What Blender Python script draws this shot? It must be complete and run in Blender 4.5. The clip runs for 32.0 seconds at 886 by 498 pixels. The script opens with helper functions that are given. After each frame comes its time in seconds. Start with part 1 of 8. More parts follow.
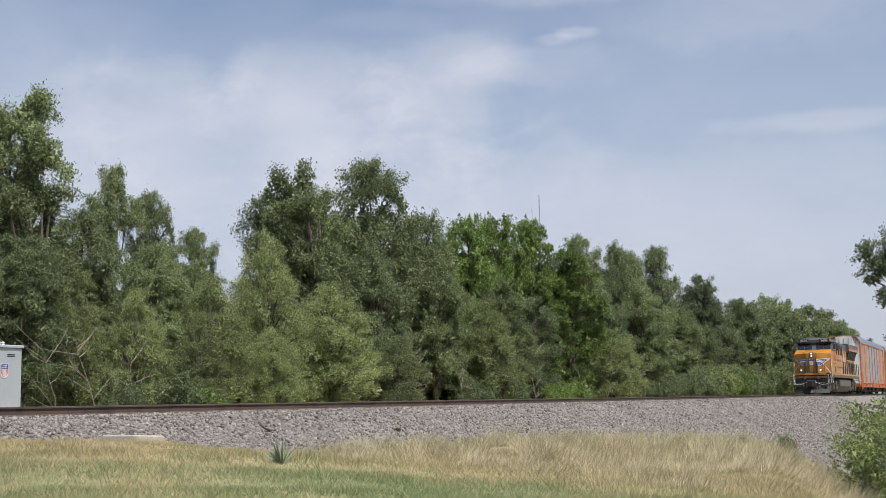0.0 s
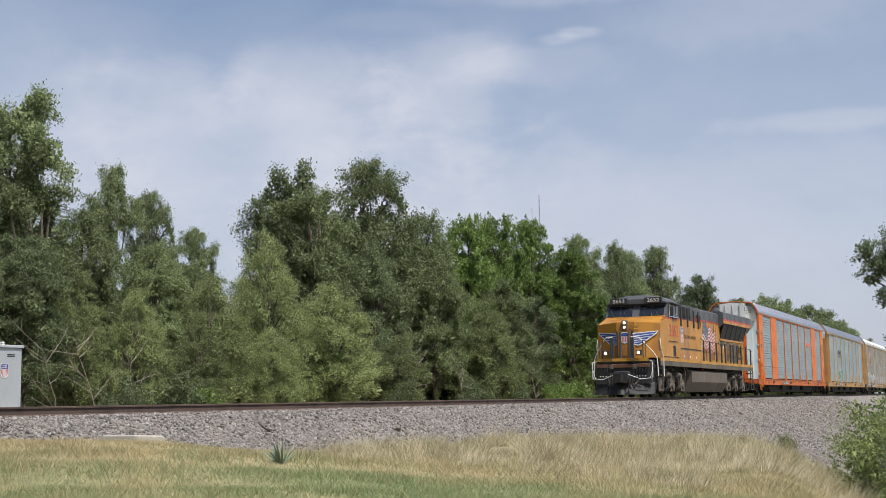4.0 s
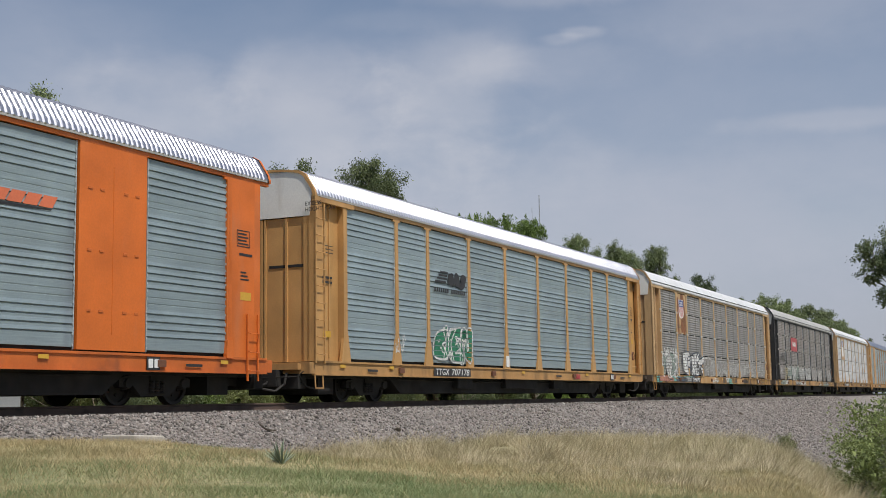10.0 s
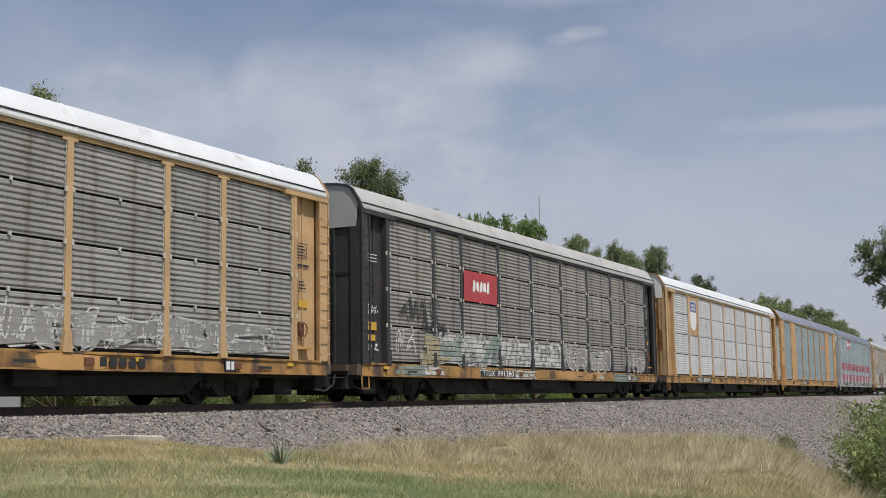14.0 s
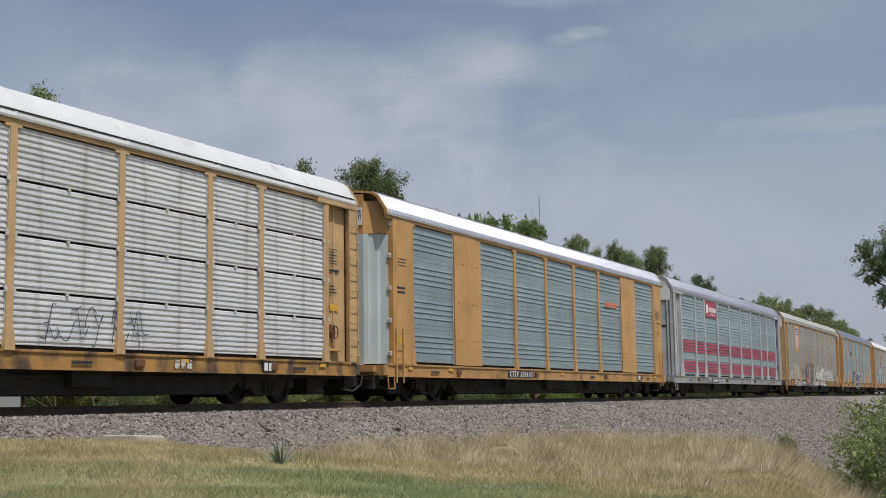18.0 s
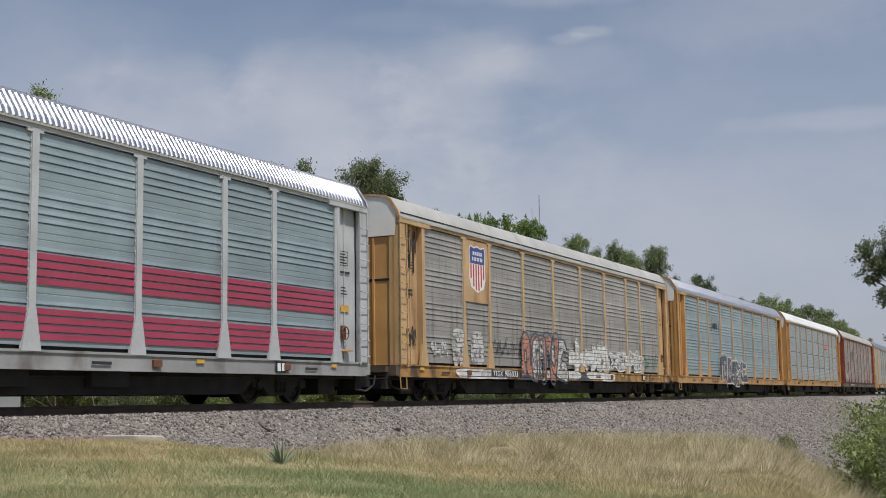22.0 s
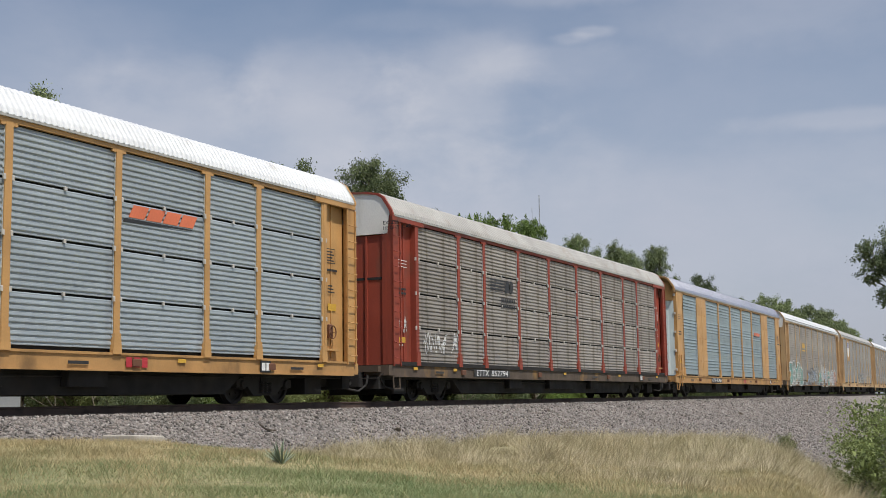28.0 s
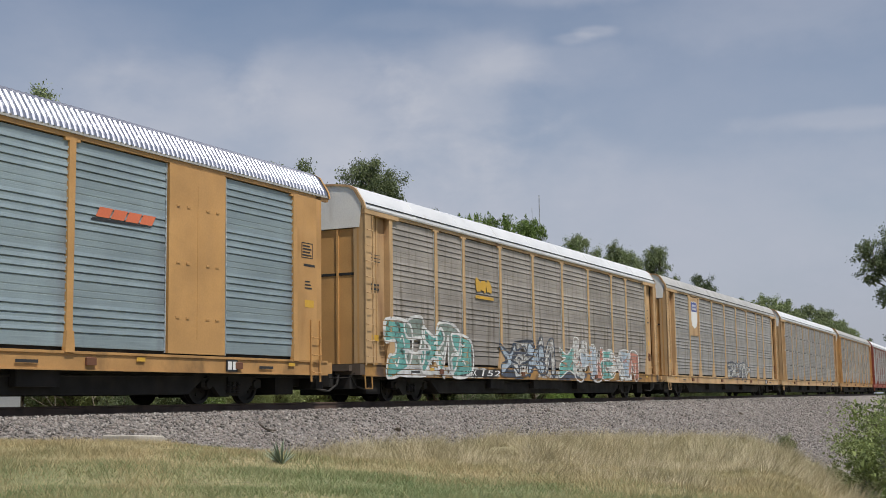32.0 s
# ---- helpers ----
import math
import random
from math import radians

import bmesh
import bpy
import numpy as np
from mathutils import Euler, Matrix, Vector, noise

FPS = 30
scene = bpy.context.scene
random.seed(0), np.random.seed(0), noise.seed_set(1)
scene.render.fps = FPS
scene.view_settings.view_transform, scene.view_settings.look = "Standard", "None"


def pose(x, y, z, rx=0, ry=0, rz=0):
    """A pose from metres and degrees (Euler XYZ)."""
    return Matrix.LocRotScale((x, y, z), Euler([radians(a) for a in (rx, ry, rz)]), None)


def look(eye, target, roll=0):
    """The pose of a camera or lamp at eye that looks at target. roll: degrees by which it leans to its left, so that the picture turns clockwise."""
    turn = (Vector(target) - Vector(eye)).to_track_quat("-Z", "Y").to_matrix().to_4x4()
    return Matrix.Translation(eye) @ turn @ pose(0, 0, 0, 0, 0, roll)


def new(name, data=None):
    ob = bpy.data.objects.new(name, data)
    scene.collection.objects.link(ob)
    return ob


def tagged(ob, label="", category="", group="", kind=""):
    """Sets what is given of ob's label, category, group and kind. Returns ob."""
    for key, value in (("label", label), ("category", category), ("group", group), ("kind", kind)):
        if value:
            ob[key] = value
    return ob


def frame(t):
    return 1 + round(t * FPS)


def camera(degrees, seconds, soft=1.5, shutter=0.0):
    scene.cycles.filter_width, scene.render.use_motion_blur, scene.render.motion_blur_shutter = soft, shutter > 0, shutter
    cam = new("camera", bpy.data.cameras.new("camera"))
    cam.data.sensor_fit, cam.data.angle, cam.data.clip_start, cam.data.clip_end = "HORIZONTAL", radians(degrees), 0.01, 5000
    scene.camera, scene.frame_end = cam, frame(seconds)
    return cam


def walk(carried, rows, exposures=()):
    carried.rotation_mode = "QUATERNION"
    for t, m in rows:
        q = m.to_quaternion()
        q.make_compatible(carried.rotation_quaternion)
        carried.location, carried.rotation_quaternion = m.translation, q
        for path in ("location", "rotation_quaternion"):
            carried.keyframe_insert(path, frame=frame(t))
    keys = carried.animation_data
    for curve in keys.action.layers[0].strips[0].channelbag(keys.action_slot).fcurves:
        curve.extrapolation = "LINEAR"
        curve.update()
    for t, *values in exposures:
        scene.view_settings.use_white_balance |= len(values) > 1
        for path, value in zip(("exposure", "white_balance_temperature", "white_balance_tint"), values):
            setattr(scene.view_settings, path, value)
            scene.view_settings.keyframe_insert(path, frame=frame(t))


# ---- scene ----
from mathutils import geometry

# ---------------------------------------------------------------- camera
EYE = Vector((0.0, 0.0, 0.011))
AIM = Vector((0.8866, 0.4469, 0.1198))
cam = camera(39.0, 32.0, soft=0.75)
STAND = look(EYE, EYE + AIM, -0.865)
walk(cam, [(0.0, STAND), (32.0, STAND)], exposures=[(0.0, 0.28), (4.0, 0.26), (5.5, 0.2), (7.0, 0.05), (8.5, -0.08), (10.0, -0.12), (14.0, -0.08), (15.5, -0.18), (17.0, -0.32), (18.2, -0.2), (21.0, -0.15), (25.0, -0.14), (29.0, -0.02), (32.0, -0.14)])

# ---------------------------------------------------------------- sky, sun, exposure
SUN_EL, SUN_AZ = radians(62), radians(203)      # azimuth: clockwise from +y
world = bpy.data.worlds.new("sky")
scene.world = world
world.use_nodes = True
wn, wl = world.node_tree.nodes, world.node_tree.links
sky = wn.new("ShaderNodeTexSky")
sky.sky_type, sky.sun_disc = "NISHITA", False
sky.sun_elevation, sky.sun_rotation = SUN_EL, SUN_AZ
sky.altitude, sky.air_density, sky.dust_density, sky.ozone_density = 600, 1.0, 3.0, 1.0
wn["Background"].inputs["Strength"].default_value = 0.105
wl.new(sky.outputs[0], wn["Background"].inputs["Color"])
sun = new("sun", bpy.data.lights.new("sun", "SUN"))
sun.data.energy, sun.data.angle, sun.data.color = 4.3, radians(0.8), (1.0, 0.97, 0.915)
to_sun = Vector((math.sin(SUN_AZ) * math.cos(SUN_EL), math.cos(SUN_AZ) * math.cos(SUN_EL), math.sin(SUN_EL)))
sun.matrix_world = look(to_sun * 50, (0, 0, 0))

# ---------------------------------------------------------------- the line of the track
KAPPA, TRACK_Y = 0.000331, 18.102


def track(a, off=0.0, z=0.0):
    """The place on the curved track at a metres along it, off metres to its far side."""
    return Vector((math.sin(KAPPA * a) * (1 / KAPPA - off), TRACK_Y + 1 / KAPPA - math.cos(KAPPA * a) * (1 / KAPPA - off), z))


def on_track(a, off=0.0, z=0.0):
    p = track(a, off, z)
    return pose(p.x, p.y, p.z, 0, 0, math.degrees(KAPPA * a))


def run(t):
    """How far the train has come at t seconds."""
    q = t / 16 - 1
    return 222.506 * q + 6.58 * q * q + 0.326 * q ** 3


# ---------------------------------------------------------------- mesh helpers
class Mesh:
    """Collects vertices and faces of one mesh."""

    def __init__(self):
        self.v, self.f = [], []

    def add(self, verts, faces):
        n = len(self.v)
        self.v += [tuple(p) for p in verts]
        self.f += [tuple(n + i for i in f) for f in faces]
        return self

    def box(self, x0, x1, y0, y1, z0, z1, m=None):
        vs = [Vector((x, y, z)) for z in (z0, z1) for y in (y0, y1) for x in (x0, x1)]
        if m is not None:
            vs = [m @ p for p in vs]
        return self.add(vs, [(0, 2, 3, 1), (4, 5, 7, 6), (0, 1, 5, 4), (2, 6, 7, 3), (0, 4, 6, 2), (1, 3, 7, 5)])

    def bevel_box(self, x0, x1, y0, y1, z0, z1, b=0.02):
        """A box whose upright and top edges are chamfered."""
        ring = [(x0 + b, y0), (x1 - b, y0), (x1, y0 + b), (x1, y1 - b), (x1 - b, y1), (x0 + b, y1), (x0, y1 - b), (x0, y0 + b)]
        inner = [(x0 + 2 * b, y0 + b), (x1 - 2 * b, y0 + b), (x1 - b, y0 + 2 * b), (x1 - b, y1 - 2 * b), (x1 - 2 * b, y1 - b), (x0 + 2 * b, y1 - b), (x0 + b, y1 - 2 * b), (x0 + b, y0 + 2 * b)]
        vs = [(x, y, z0) for x, y in ring] + [(x, y, z1 - b) for x, y in ring] + [(x, y, z1) for x, y in inner]
        fs = [tuple(range(7, -1, -1)), tuple(range(16, 24))]
        for k in (0, 8):
            fs += [(k + i, k + (i + 1) % 8, k + 8 + (i + 1) % 8, k + 8 + i) for i in range(8)]
        return self.add(vs, fs)

    def prism(self, profile, axis, a, b):
        """A closed profile of two-dimensional points, drawn out along an axis from a to b."""
        def put(p, w):
            return (w, p[0], p[1]) if axis == "x" else (p[0], w, p[1]) if axis == "y" else (p[0], p[1], w)
        n = len(profile)
        vs = [put(p, a) for p in profile] + [put(p, b) for p in profile]
        return self.add(vs, [tuple(range(n - 1, -1, -1)), tuple(range(n, 2 * n))] + [(i, (i + 1) % n, n + (i + 1) % n, n + i) for i in range(n)])

    def sheet(self, profile, axis, a, b):
        """An open profile drawn out along an axis."""
        def put(p, w):
            return (w, p[0], p[1]) if axis == "x" else (p[0], w, p[1]) if axis == "y" else (p[0], p[1], w)
        n = len(profile)
        vs = [put(p, a) for p in profile] + [put(p, b) for p in profile]
        return self.add(vs, [(i, i + 1, n + i + 1, n + i) for i in range(n - 1)])

    def tube(self, p, q, r, n=8, r2=None, caps=True):
        p, q = Vector(p), Vector(q)
        d = (q - p).normalized()
        u = d.orthogonal().normalized()
        w = d.cross(u)
        r2 = r if r2 is None else r2
        vs = [c + (u * math.cos(6.28319 * i / n) + w * math.sin(6.28319 * i / n)) * k for c, k in ((p, r), (q, r2)) for i in range(n)]
        fs = [(i, (i + 1) % n, n + (i + 1) % n, n + i) for i in range(n)]
        if caps:
            fs += [tuple(range(n - 1, -1, -1)), tuple(range(n, 2 * n))]
        return self.add(vs, fs)

    def path(self, pts, r, n=7):
        for p, q in zip(pts, pts[1:]):
            self.tube(p, q, r, n)
        return self

    def disc_y(self, x, z, y, r, n=16, squash=1.0):
        return self.add([(x + r * math.cos(6.28319 * i / n), y, z + r * squash * math.sin(6.28319 * i / n)) for i in range(n)], [tuple(range(n))])

    def flat_y(self, pts, y):
        """A flat many-sided patch that faces -y."""
        return self.add([(x, y, z) for x, z in pts], [tuple(range(len(pts)))])

    def lathe(self, profile, centre, axis="y", n=24):
        """Rings of (radius, place along the axis) about an axis."""
        vs, fs = [], []
        for r, w in profile:
            for i in range(n):
                c, s = r * math.cos(6.28319 * i / n), r * math.sin(6.28319 * i / n)
                vs.append((centre[0] + c, centre[1] + w, centre[2] + s) if axis == "y" else (centre[0] + w, centre[1] + c, centre[2] + s) if axis == "x" else (centre[0] + c, centre[1] + s, centre[2] + w))
        for k in range(len(profile) - 1):
            fs += [(k * n + i, k * n + (i + 1) % n, (k + 1) * n + (i + 1) % n, (k + 1) * n + i) for i in range(n)]
        fs += [tuple(range(n)), tuple(range((len(profile) - 1) * n, len(profile) * n))]
        return self.add(vs, fs)

    def data(self, name, material, smooth=False):
        me = bpy.data.meshes.new(name)
        me.from_pydata(self.v, [], self.f)
        if material:
            me.materials.append(material)
        if smooth:
            me.polygons.foreach_set("use_smooth", [True] * len(me.polygons))
            me.set_sharp_from_angle(angle=radians(35))
        me.update()
        return me


def part(name, mesh, material=None, parent=None, label="", at=None, smooth=False):
    """One mesh object under a thing or a part. mesh: a Mesh or finished mesh data."""
    ob = new(name, mesh if isinstance(mesh, bpy.types.Mesh) else mesh.data(name, material, smooth))
    ob.parent = parent
    if at is not None:
        ob.matrix_local = at if isinstance(at, Matrix) else Matrix.Translation(at)
    return tagged(ob, label)


def thing(name, label, category, group="", kind="", at=None):
    ob = new(name)
    ob.empty_display_size = 0.3
    if at is not None:
        ob.matrix_basis = at
    return tagged(ob, label, category, group, kind)


def quads(name, corners, material, per=4):
    """A mesh of loose faces from an array of corners, per corners each."""
    n = len(corners) // per
    me = bpy.data.meshes.new(name)
    me.vertices.add(n * per), me.loops.add(n * per), me.polygons.add(n)
    me.vertices.foreach_set("co", np.asarray(corners, dtype=np.float32).ravel())
    me.loops.foreach_set("vertex_index", np.arange(n * per, dtype=np.int32))
    me.polygons.foreach_set("loop_start", np.arange(n, dtype=np.int32) * per)
    me.materials.append(material)
    me.update(calc_edges=True)
    return me


text_cache = {}


def lettering(words, size, material, parent, at, name="lettering", shear=0.0, width=None):
    """Raised flat lettering of the built-in font, each character a part, on a side that faces -y; at: (x, y, z) of its lower left corner, or a matrix."""
    key = (words, size, shear, width, material.name)
    if key not in text_cache:
        cu = bpy.data.curves.new("lettering", "FONT")
        cu.body, cu.size, cu.extrude, cu.shear = words, size, 0.0015, shear
        ob = new("lettering", cu)
        bpy.context.view_layer.update()
        me = bpy.data.meshes.new_from_object(ob.evaluated_get(bpy.context.evaluated_depsgraph_get()))
        bpy.data.objects.remove(ob)
        if width:
            xs = [v.co.x for v in me.vertices]
            me.transform(Matrix.Diagonal((width / (max(xs) - min(xs)), 1, 1, 1)))
        me.transform(pose(0, 0, 0, 90, 0, 0))
        # one mesh for each connected character
        bm = bmesh.new()
        bm.from_mesh(me)
        seen, pieces = set(), []
        for v in bm.verts:
            if v in seen:
                continue
            group, todo = [], [v]
            seen.add(v)
            while todo:
                w = todo.pop()
                group.append(w)
                for e in w.link_edges:
                    o = e.other_vert(w)
                    if o not in seen:
                        seen.add(o)
                        todo.append(o)
            place = {w: k for k, w in enumerate(group)}
            piece = Mesh().add([w.co for w in group], [[place[w] for w in f.verts] for f in {f for w in group for f in w.link_faces}])
            pieces.append(piece.data(name, material))
        bm.free()
        text_cache[key] = pieces
    for piece in text_cache[key]:
        part(name, piece, parent=parent, at=at)


# ---------------------------------------------------------------- materials
def mat(name, col, rough=0.6, metal=0.0, var=0.18, scale=0.8, fine=25.0, fine_var=0.05, bump=0.05, dirt=None, dirt_at=0.58, dirt_scale=1.2, streak=1.0, per=0.0, spec=0.5, lines=0.0, gloss_var=0.12):
    """A painted or worn surface: wide and fine variation, a stain colour with a shape of its own (streak: drawn out upright), fine relief."""
    m = bpy.data.materials.new(name)
    m.use_nodes = True
    nt = m.node_tree
    n, l = nt.nodes, nt.links
    bsdf = n["Principled BSDF"]
    tc = n.new("ShaderNodeTexCoord")
    src = tc.outputs["Object"]

    def tex(sc, detail=4.0, z=1.0):
        mp = n.new("ShaderNodeMapping")
        mp.inputs["Scale"].default_value = (sc, sc, sc * z)
        l.new(src, mp.inputs["Vector"])
        t = n.new("ShaderNodeTexNoise")
        t.inputs["Scale"].default_value, t.inputs["Detail"].default_value = 1.0, detail
        l.new(mp.outputs[0], t.inputs["Vector"])
        return t.outputs["Fac"]

    def span(sock, a, b, c, d):
        r = n.new("ShaderNodeMapRange")
        for i, v in zip((1, 2, 3, 4), (a, b, c, d)):
            r.inputs[i].default_value = v
        l.new(sock, r.inputs[0])
        return r.outputs[0]

    def times(a, b):
        k = n.new("ShaderNodeMath")
        k.operation = "MULTIPLY"
        l.new(a, k.inputs[0]), l.new(b, k.inputs[1])
        return k.outputs[0]

    light = times(span(tex(scale, 5), 0.3, 0.7, 1 - var, 1 + var), span(tex(fine, 3), 0.3, 0.7, 1 - fine_var, 1 + fine_var))
    if lines:
        light = times(light, span(tex(0.9, 3, 60.0), 0.3, 0.7, 1 - lines, 1 + lines))
    if per:
        oi = n.new("ShaderNodeObjectInfo")
        light = times(light, span(oi.outputs["Random"], 0, 1, 1 - per, 1 + per))
    base = n.new("ShaderNodeRGB")
    base.outputs[0].default_value = (*col, 1)
    colour = base.outputs[0]
    if dirt:
        mix = n.new("ShaderNodeMix")
        mix.data_type = "RGBA"
        l.new(span(tex(dirt_scale, 6, streak), dirt_at, dirt_at + 0.16, 0, 1), mix.inputs[0])
        l.new(colour, mix.inputs[6])
        mix.inputs[7].default_value = (*dirt, 1)
        colour = mix.outputs[2]
    vm = n.new("ShaderNodeVectorMath")
    vm.operation = "SCALE"
    l.new(colour, vm.inputs[0]), l.new(light, vm.inputs["Scale"])
    l.new(vm.outputs[0], bsdf.inputs["Base Color"])
    bsdf.inputs["Metallic"].default_value = metal
    bsdf.inputs["Specular IOR Level"].default_value = spec
    l.new(span(tex(scale * 2.3, 4), 0.3, 0.7, max(rough - gloss_var, 0.04), min(rough + gloss_var, 1)), bsdf.inputs["Roughness"])
    if bump:
        b = n.new("ShaderNodeBump")
        b.inputs["Strength"].default_value, b.inputs["Distance"].default_value = bump, 0.02
        l.new(tex(fine * 1.7, 4), b.inputs["Height"])
        l.new(b.outputs[0], bsdf.inputs["Normal"])
    return m


def spray_mat(name, col, var=0.25, wear=0.42, gap=0.145):
    """Sprayed paint over ribbed sheet: patchy, and broken by the ribs' undersides."""
    m = mat(name, col, 0.6, var=var, scale=2.5, fine_var=0.12)
    n, l = m.node_tree.nodes, m.node_tree.links
    tc = n.new("ShaderNodeTexCoord")
    t = n.new("ShaderNodeTexNoise")
    t.inputs["Scale"].default_value, t.inputs["Detail"].default_value, t.inputs["Roughness"].default_value = 5.0, 8.0, 0.7
    l.new(tc.outputs["Object"], t.inputs["Vector"])
    worn = n.new("ShaderNodeMapRange")
    worn.inputs[1].default_value, worn.inputs[2].default_value = wear - 0.05, wear + 0.03
    l.new(t.outputs["Fac"], worn.inputs[0])
    sep = n.new("ShaderNodeSeparateXYZ")
    l.new(tc.outputs["Object"], sep.inputs[0])
    saw = n.new("ShaderNodeMath")
    saw.operation = "PINGPONG"
    saw.inputs[1].default_value = gap / 2
    l.new(sep.outputs[2], saw.inputs[0])
    line = n.new("ShaderNodeMapRange")
    line.inputs[1].default_value, line.inputs[2].default_value = 0.008, 0.016
    l.new(saw.outputs[0], line.inputs[0])
    both = n.new("ShaderNodeMath")
    both.operation = "MULTIPLY"
    l.new(worn.outputs[0], both.inputs[0]), l.new(line.outputs[0], both.inputs[1])
    tr, ms = n.new("ShaderNodeBsdfTransparent"), n.new("ShaderNodeMixShader")
    l.new(both.outputs[0], ms.inputs[0]), l.new(tr.outputs[0], ms.inputs[1])
    l.new(n["Principled BSDF"].outputs[0], ms.inputs[2]), l.new(ms.outputs[0], n["Material Output"].inputs["Surface"])
    return m


def leaf_mat(name, col, tip, glow=0.35):
    """Foliage: each leaf and each plant differs a little; light passes through."""
    m = bpy.data.materials.new(name)
    m.use_nodes = True
    n, l = m.node_tree.nodes, m.node_tree.links
    bsdf, out = n["Principled BSDF"], n["Material Output"]
    geo, oi = n.new("ShaderNodeNewGeometry"), n.new("ShaderNodeObjectInfo")
    mix = n.new("ShaderNodeMix")
    mix.data_type = "RGBA"
    mix.inputs[6].default_value, mix.inputs[7].default_value = (*col, 1), (*tip, 1)
    l.new(geo.outputs["Random Per Island"], mix.inputs[0])
    hsv = n.new("ShaderNodeHueSaturation")
    r = n.new("ShaderNodeMapRange")
    r.inputs[3].default_value, r.inputs[4].default_value = 0.75, 1.25
    l.new(oi.outputs["Random"], r.inputs[0])
    l.new(r.outputs[0], hsv.inputs["Value"]), l.new(mix.outputs[2], hsv.inputs["Color"])
    l.new(hsv.outputs[0], bsdf.inputs["Base Color"])
    bsdf.inputs["Roughness"].default_value = 0.48
    bsdf.inputs["Specular IOR Level"].default_value = 0.25
    tr = n.new("ShaderNodeBsdfTranslucent")
    l.new(hsv.outputs[0], tr.inputs["Color"])
    ms = n.new("ShaderNodeMixShader")
    ms.inputs[0].default_value = glow
    l.new(bsdf.outputs[0], ms.inputs[1]), l.new(tr.outputs[0], ms.inputs[2])
    l.new(ms.outputs[0], out.inputs["Surface"])
    return m


def grass_mat(name, low, mid, high, scale=0.6):
    """Grass blades: three colours in patches, each blade a little different; light passes through."""
    m = leaf_mat(name, mid, mid, 0.3)
    n, l = m.node_tree.nodes, m.node_tree.links
    tc, geo = n.new("ShaderNodeTexCoord"), n.new("ShaderNodeNewGeometry")
    t, ramp, ad, sc = n.new("ShaderNodeTexNoise"), n.new("ShaderNodeValToRGB"), n.new("ShaderNodeMath"), n.new("ShaderNodeMath")
    t.inputs["Scale"].default_value, t.inputs["Detail"].default_value, t.inputs["Roughness"].default_value = scale, 5.0, 0.62
    l.new(tc.outputs["Object"], t.inputs["Vector"])
    sc.operation, sc.inputs[1].default_value = "MULTIPLY_ADD", 0.34
    sc.inputs[2].default_value = -0.17
    l.new(geo.outputs["Random Per Island"], sc.inputs[0])
    l.new(t.outputs["Fac"], ad.inputs[0]), l.new(sc.outputs[0], ad.inputs[1])
    e = ramp.color_ramp.elements
    e[0].position, e[0].color, e[1].position, e[1].color = 0.33, (*low, 1), 0.70, (*high, 1)
    e.new(0.5).color = (*mid, 1)
    l.new(ad.outputs[0], ramp.inputs[0])
    for k in n:
        if k.bl_idname == "ShaderNodeHueSaturation":
            l.new(ramp.outputs[0], k.inputs["Color"])
    return m


def glow_mat(name, col, strength):
    m = bpy.data.materials.new(name)
    m.use_nodes = True
    b = m.node_tree.nodes["Principled BSDF"]
    b.inputs["Base Color"].default_value = (*col, 1)
    b.inputs["Emission Color"].default_value = (*col, 1)
    b.inputs["Emission Strength"].default_value = strength
    return m


RUST = (0.16, 0.07, 0.035)
GRIME = (0.07, 0.055, 0.045)
M_YELLOW = mat("rack_yellow_paint", (0.475, 0.265, 0.098), 0.5, dirt=(0.35, 0.17, 0.055), dirt_at=0.6, streak=0.25)
M_FADED = mat("rack_yellow_faded", (0.47, 0.31, 0.16), 0.65, dirt=(0.27, 0.14, 0.07), dirt_at=0.55, streak=0.2)
M_ORANGE = mat("rack_orange_paint", (0.60, 0.14, 0.02), 0.5, var=0.16, dirt=(0.56, 0.175, 0.06), dirt_at=0.56, streak=0.25)
M_BLACK = mat("rack_black_paint", (0.035, 0.035, 0.037), 0.6, dirt=(0.09, 0.07, 0.055), dirt_at=0.6, streak=0.3)
M_RED = mat("rack_red_brown_paint", (0.25, 0.045, 0.025), 0.6, dirt=(0.14, 0.06, 0.04), dirt_at=0.58, streak=0.25)
M_SILVER = mat("rack_silver_paint", (0.42, 0.43, 0.445), 0.5, dirt=(0.36, 0.35, 0.34), dirt_at=0.6, streak=0.25)
M_PANEL = mat("galvanised_panel_blue_grey", (0.26, 0.322, 0.348), 0.5, 0.25, var=0.14, dirt=(0.205, 0.242, 0.268), dirt_at=0.55, streak=0.15, per=0.07, lines=0.13)
M_PANEL_GREY = mat("galvanised_panel_weathered", (0.29, 0.28, 0.268), 0.6, 0.2, var=0.18, dirt=(0.205, 0.185, 0.165), dirt_at=0.52, dirt_scale=3.6, streak=0.12, per=0.1, lines=0.14)
M_PANEL_DARK = mat("galvanised_panel_sooty", (0.265, 0.245, 0.23), 0.65, 0.15, var=0.2, dirt=(0.15, 0.128, 0.11), dirt_at=0.52, dirt_scale=3.6, streak=0.12, per=0.12, lines=0.14)
M_PANEL_WHITE = mat("galvanised_panel_pale", (0.60, 0.60, 0.615), 0.55, 0.2, var=0.1, dirt=(0.46, 0.445, 0.44), dirt_at=0.54, dirt_scale=3.6, streak=0.12, per=0.06, lines=0.1)
M_PANEL_BROWN = mat("galvanised_panel_browned", (0.285, 0.26, 0.235), 0.65, 0.15, var=0.22, dirt=(0.17, 0.145, 0.12), dirt_at=0.52, dirt_scale=3.6, streak=0.12, per=0.12, lines=0.14)
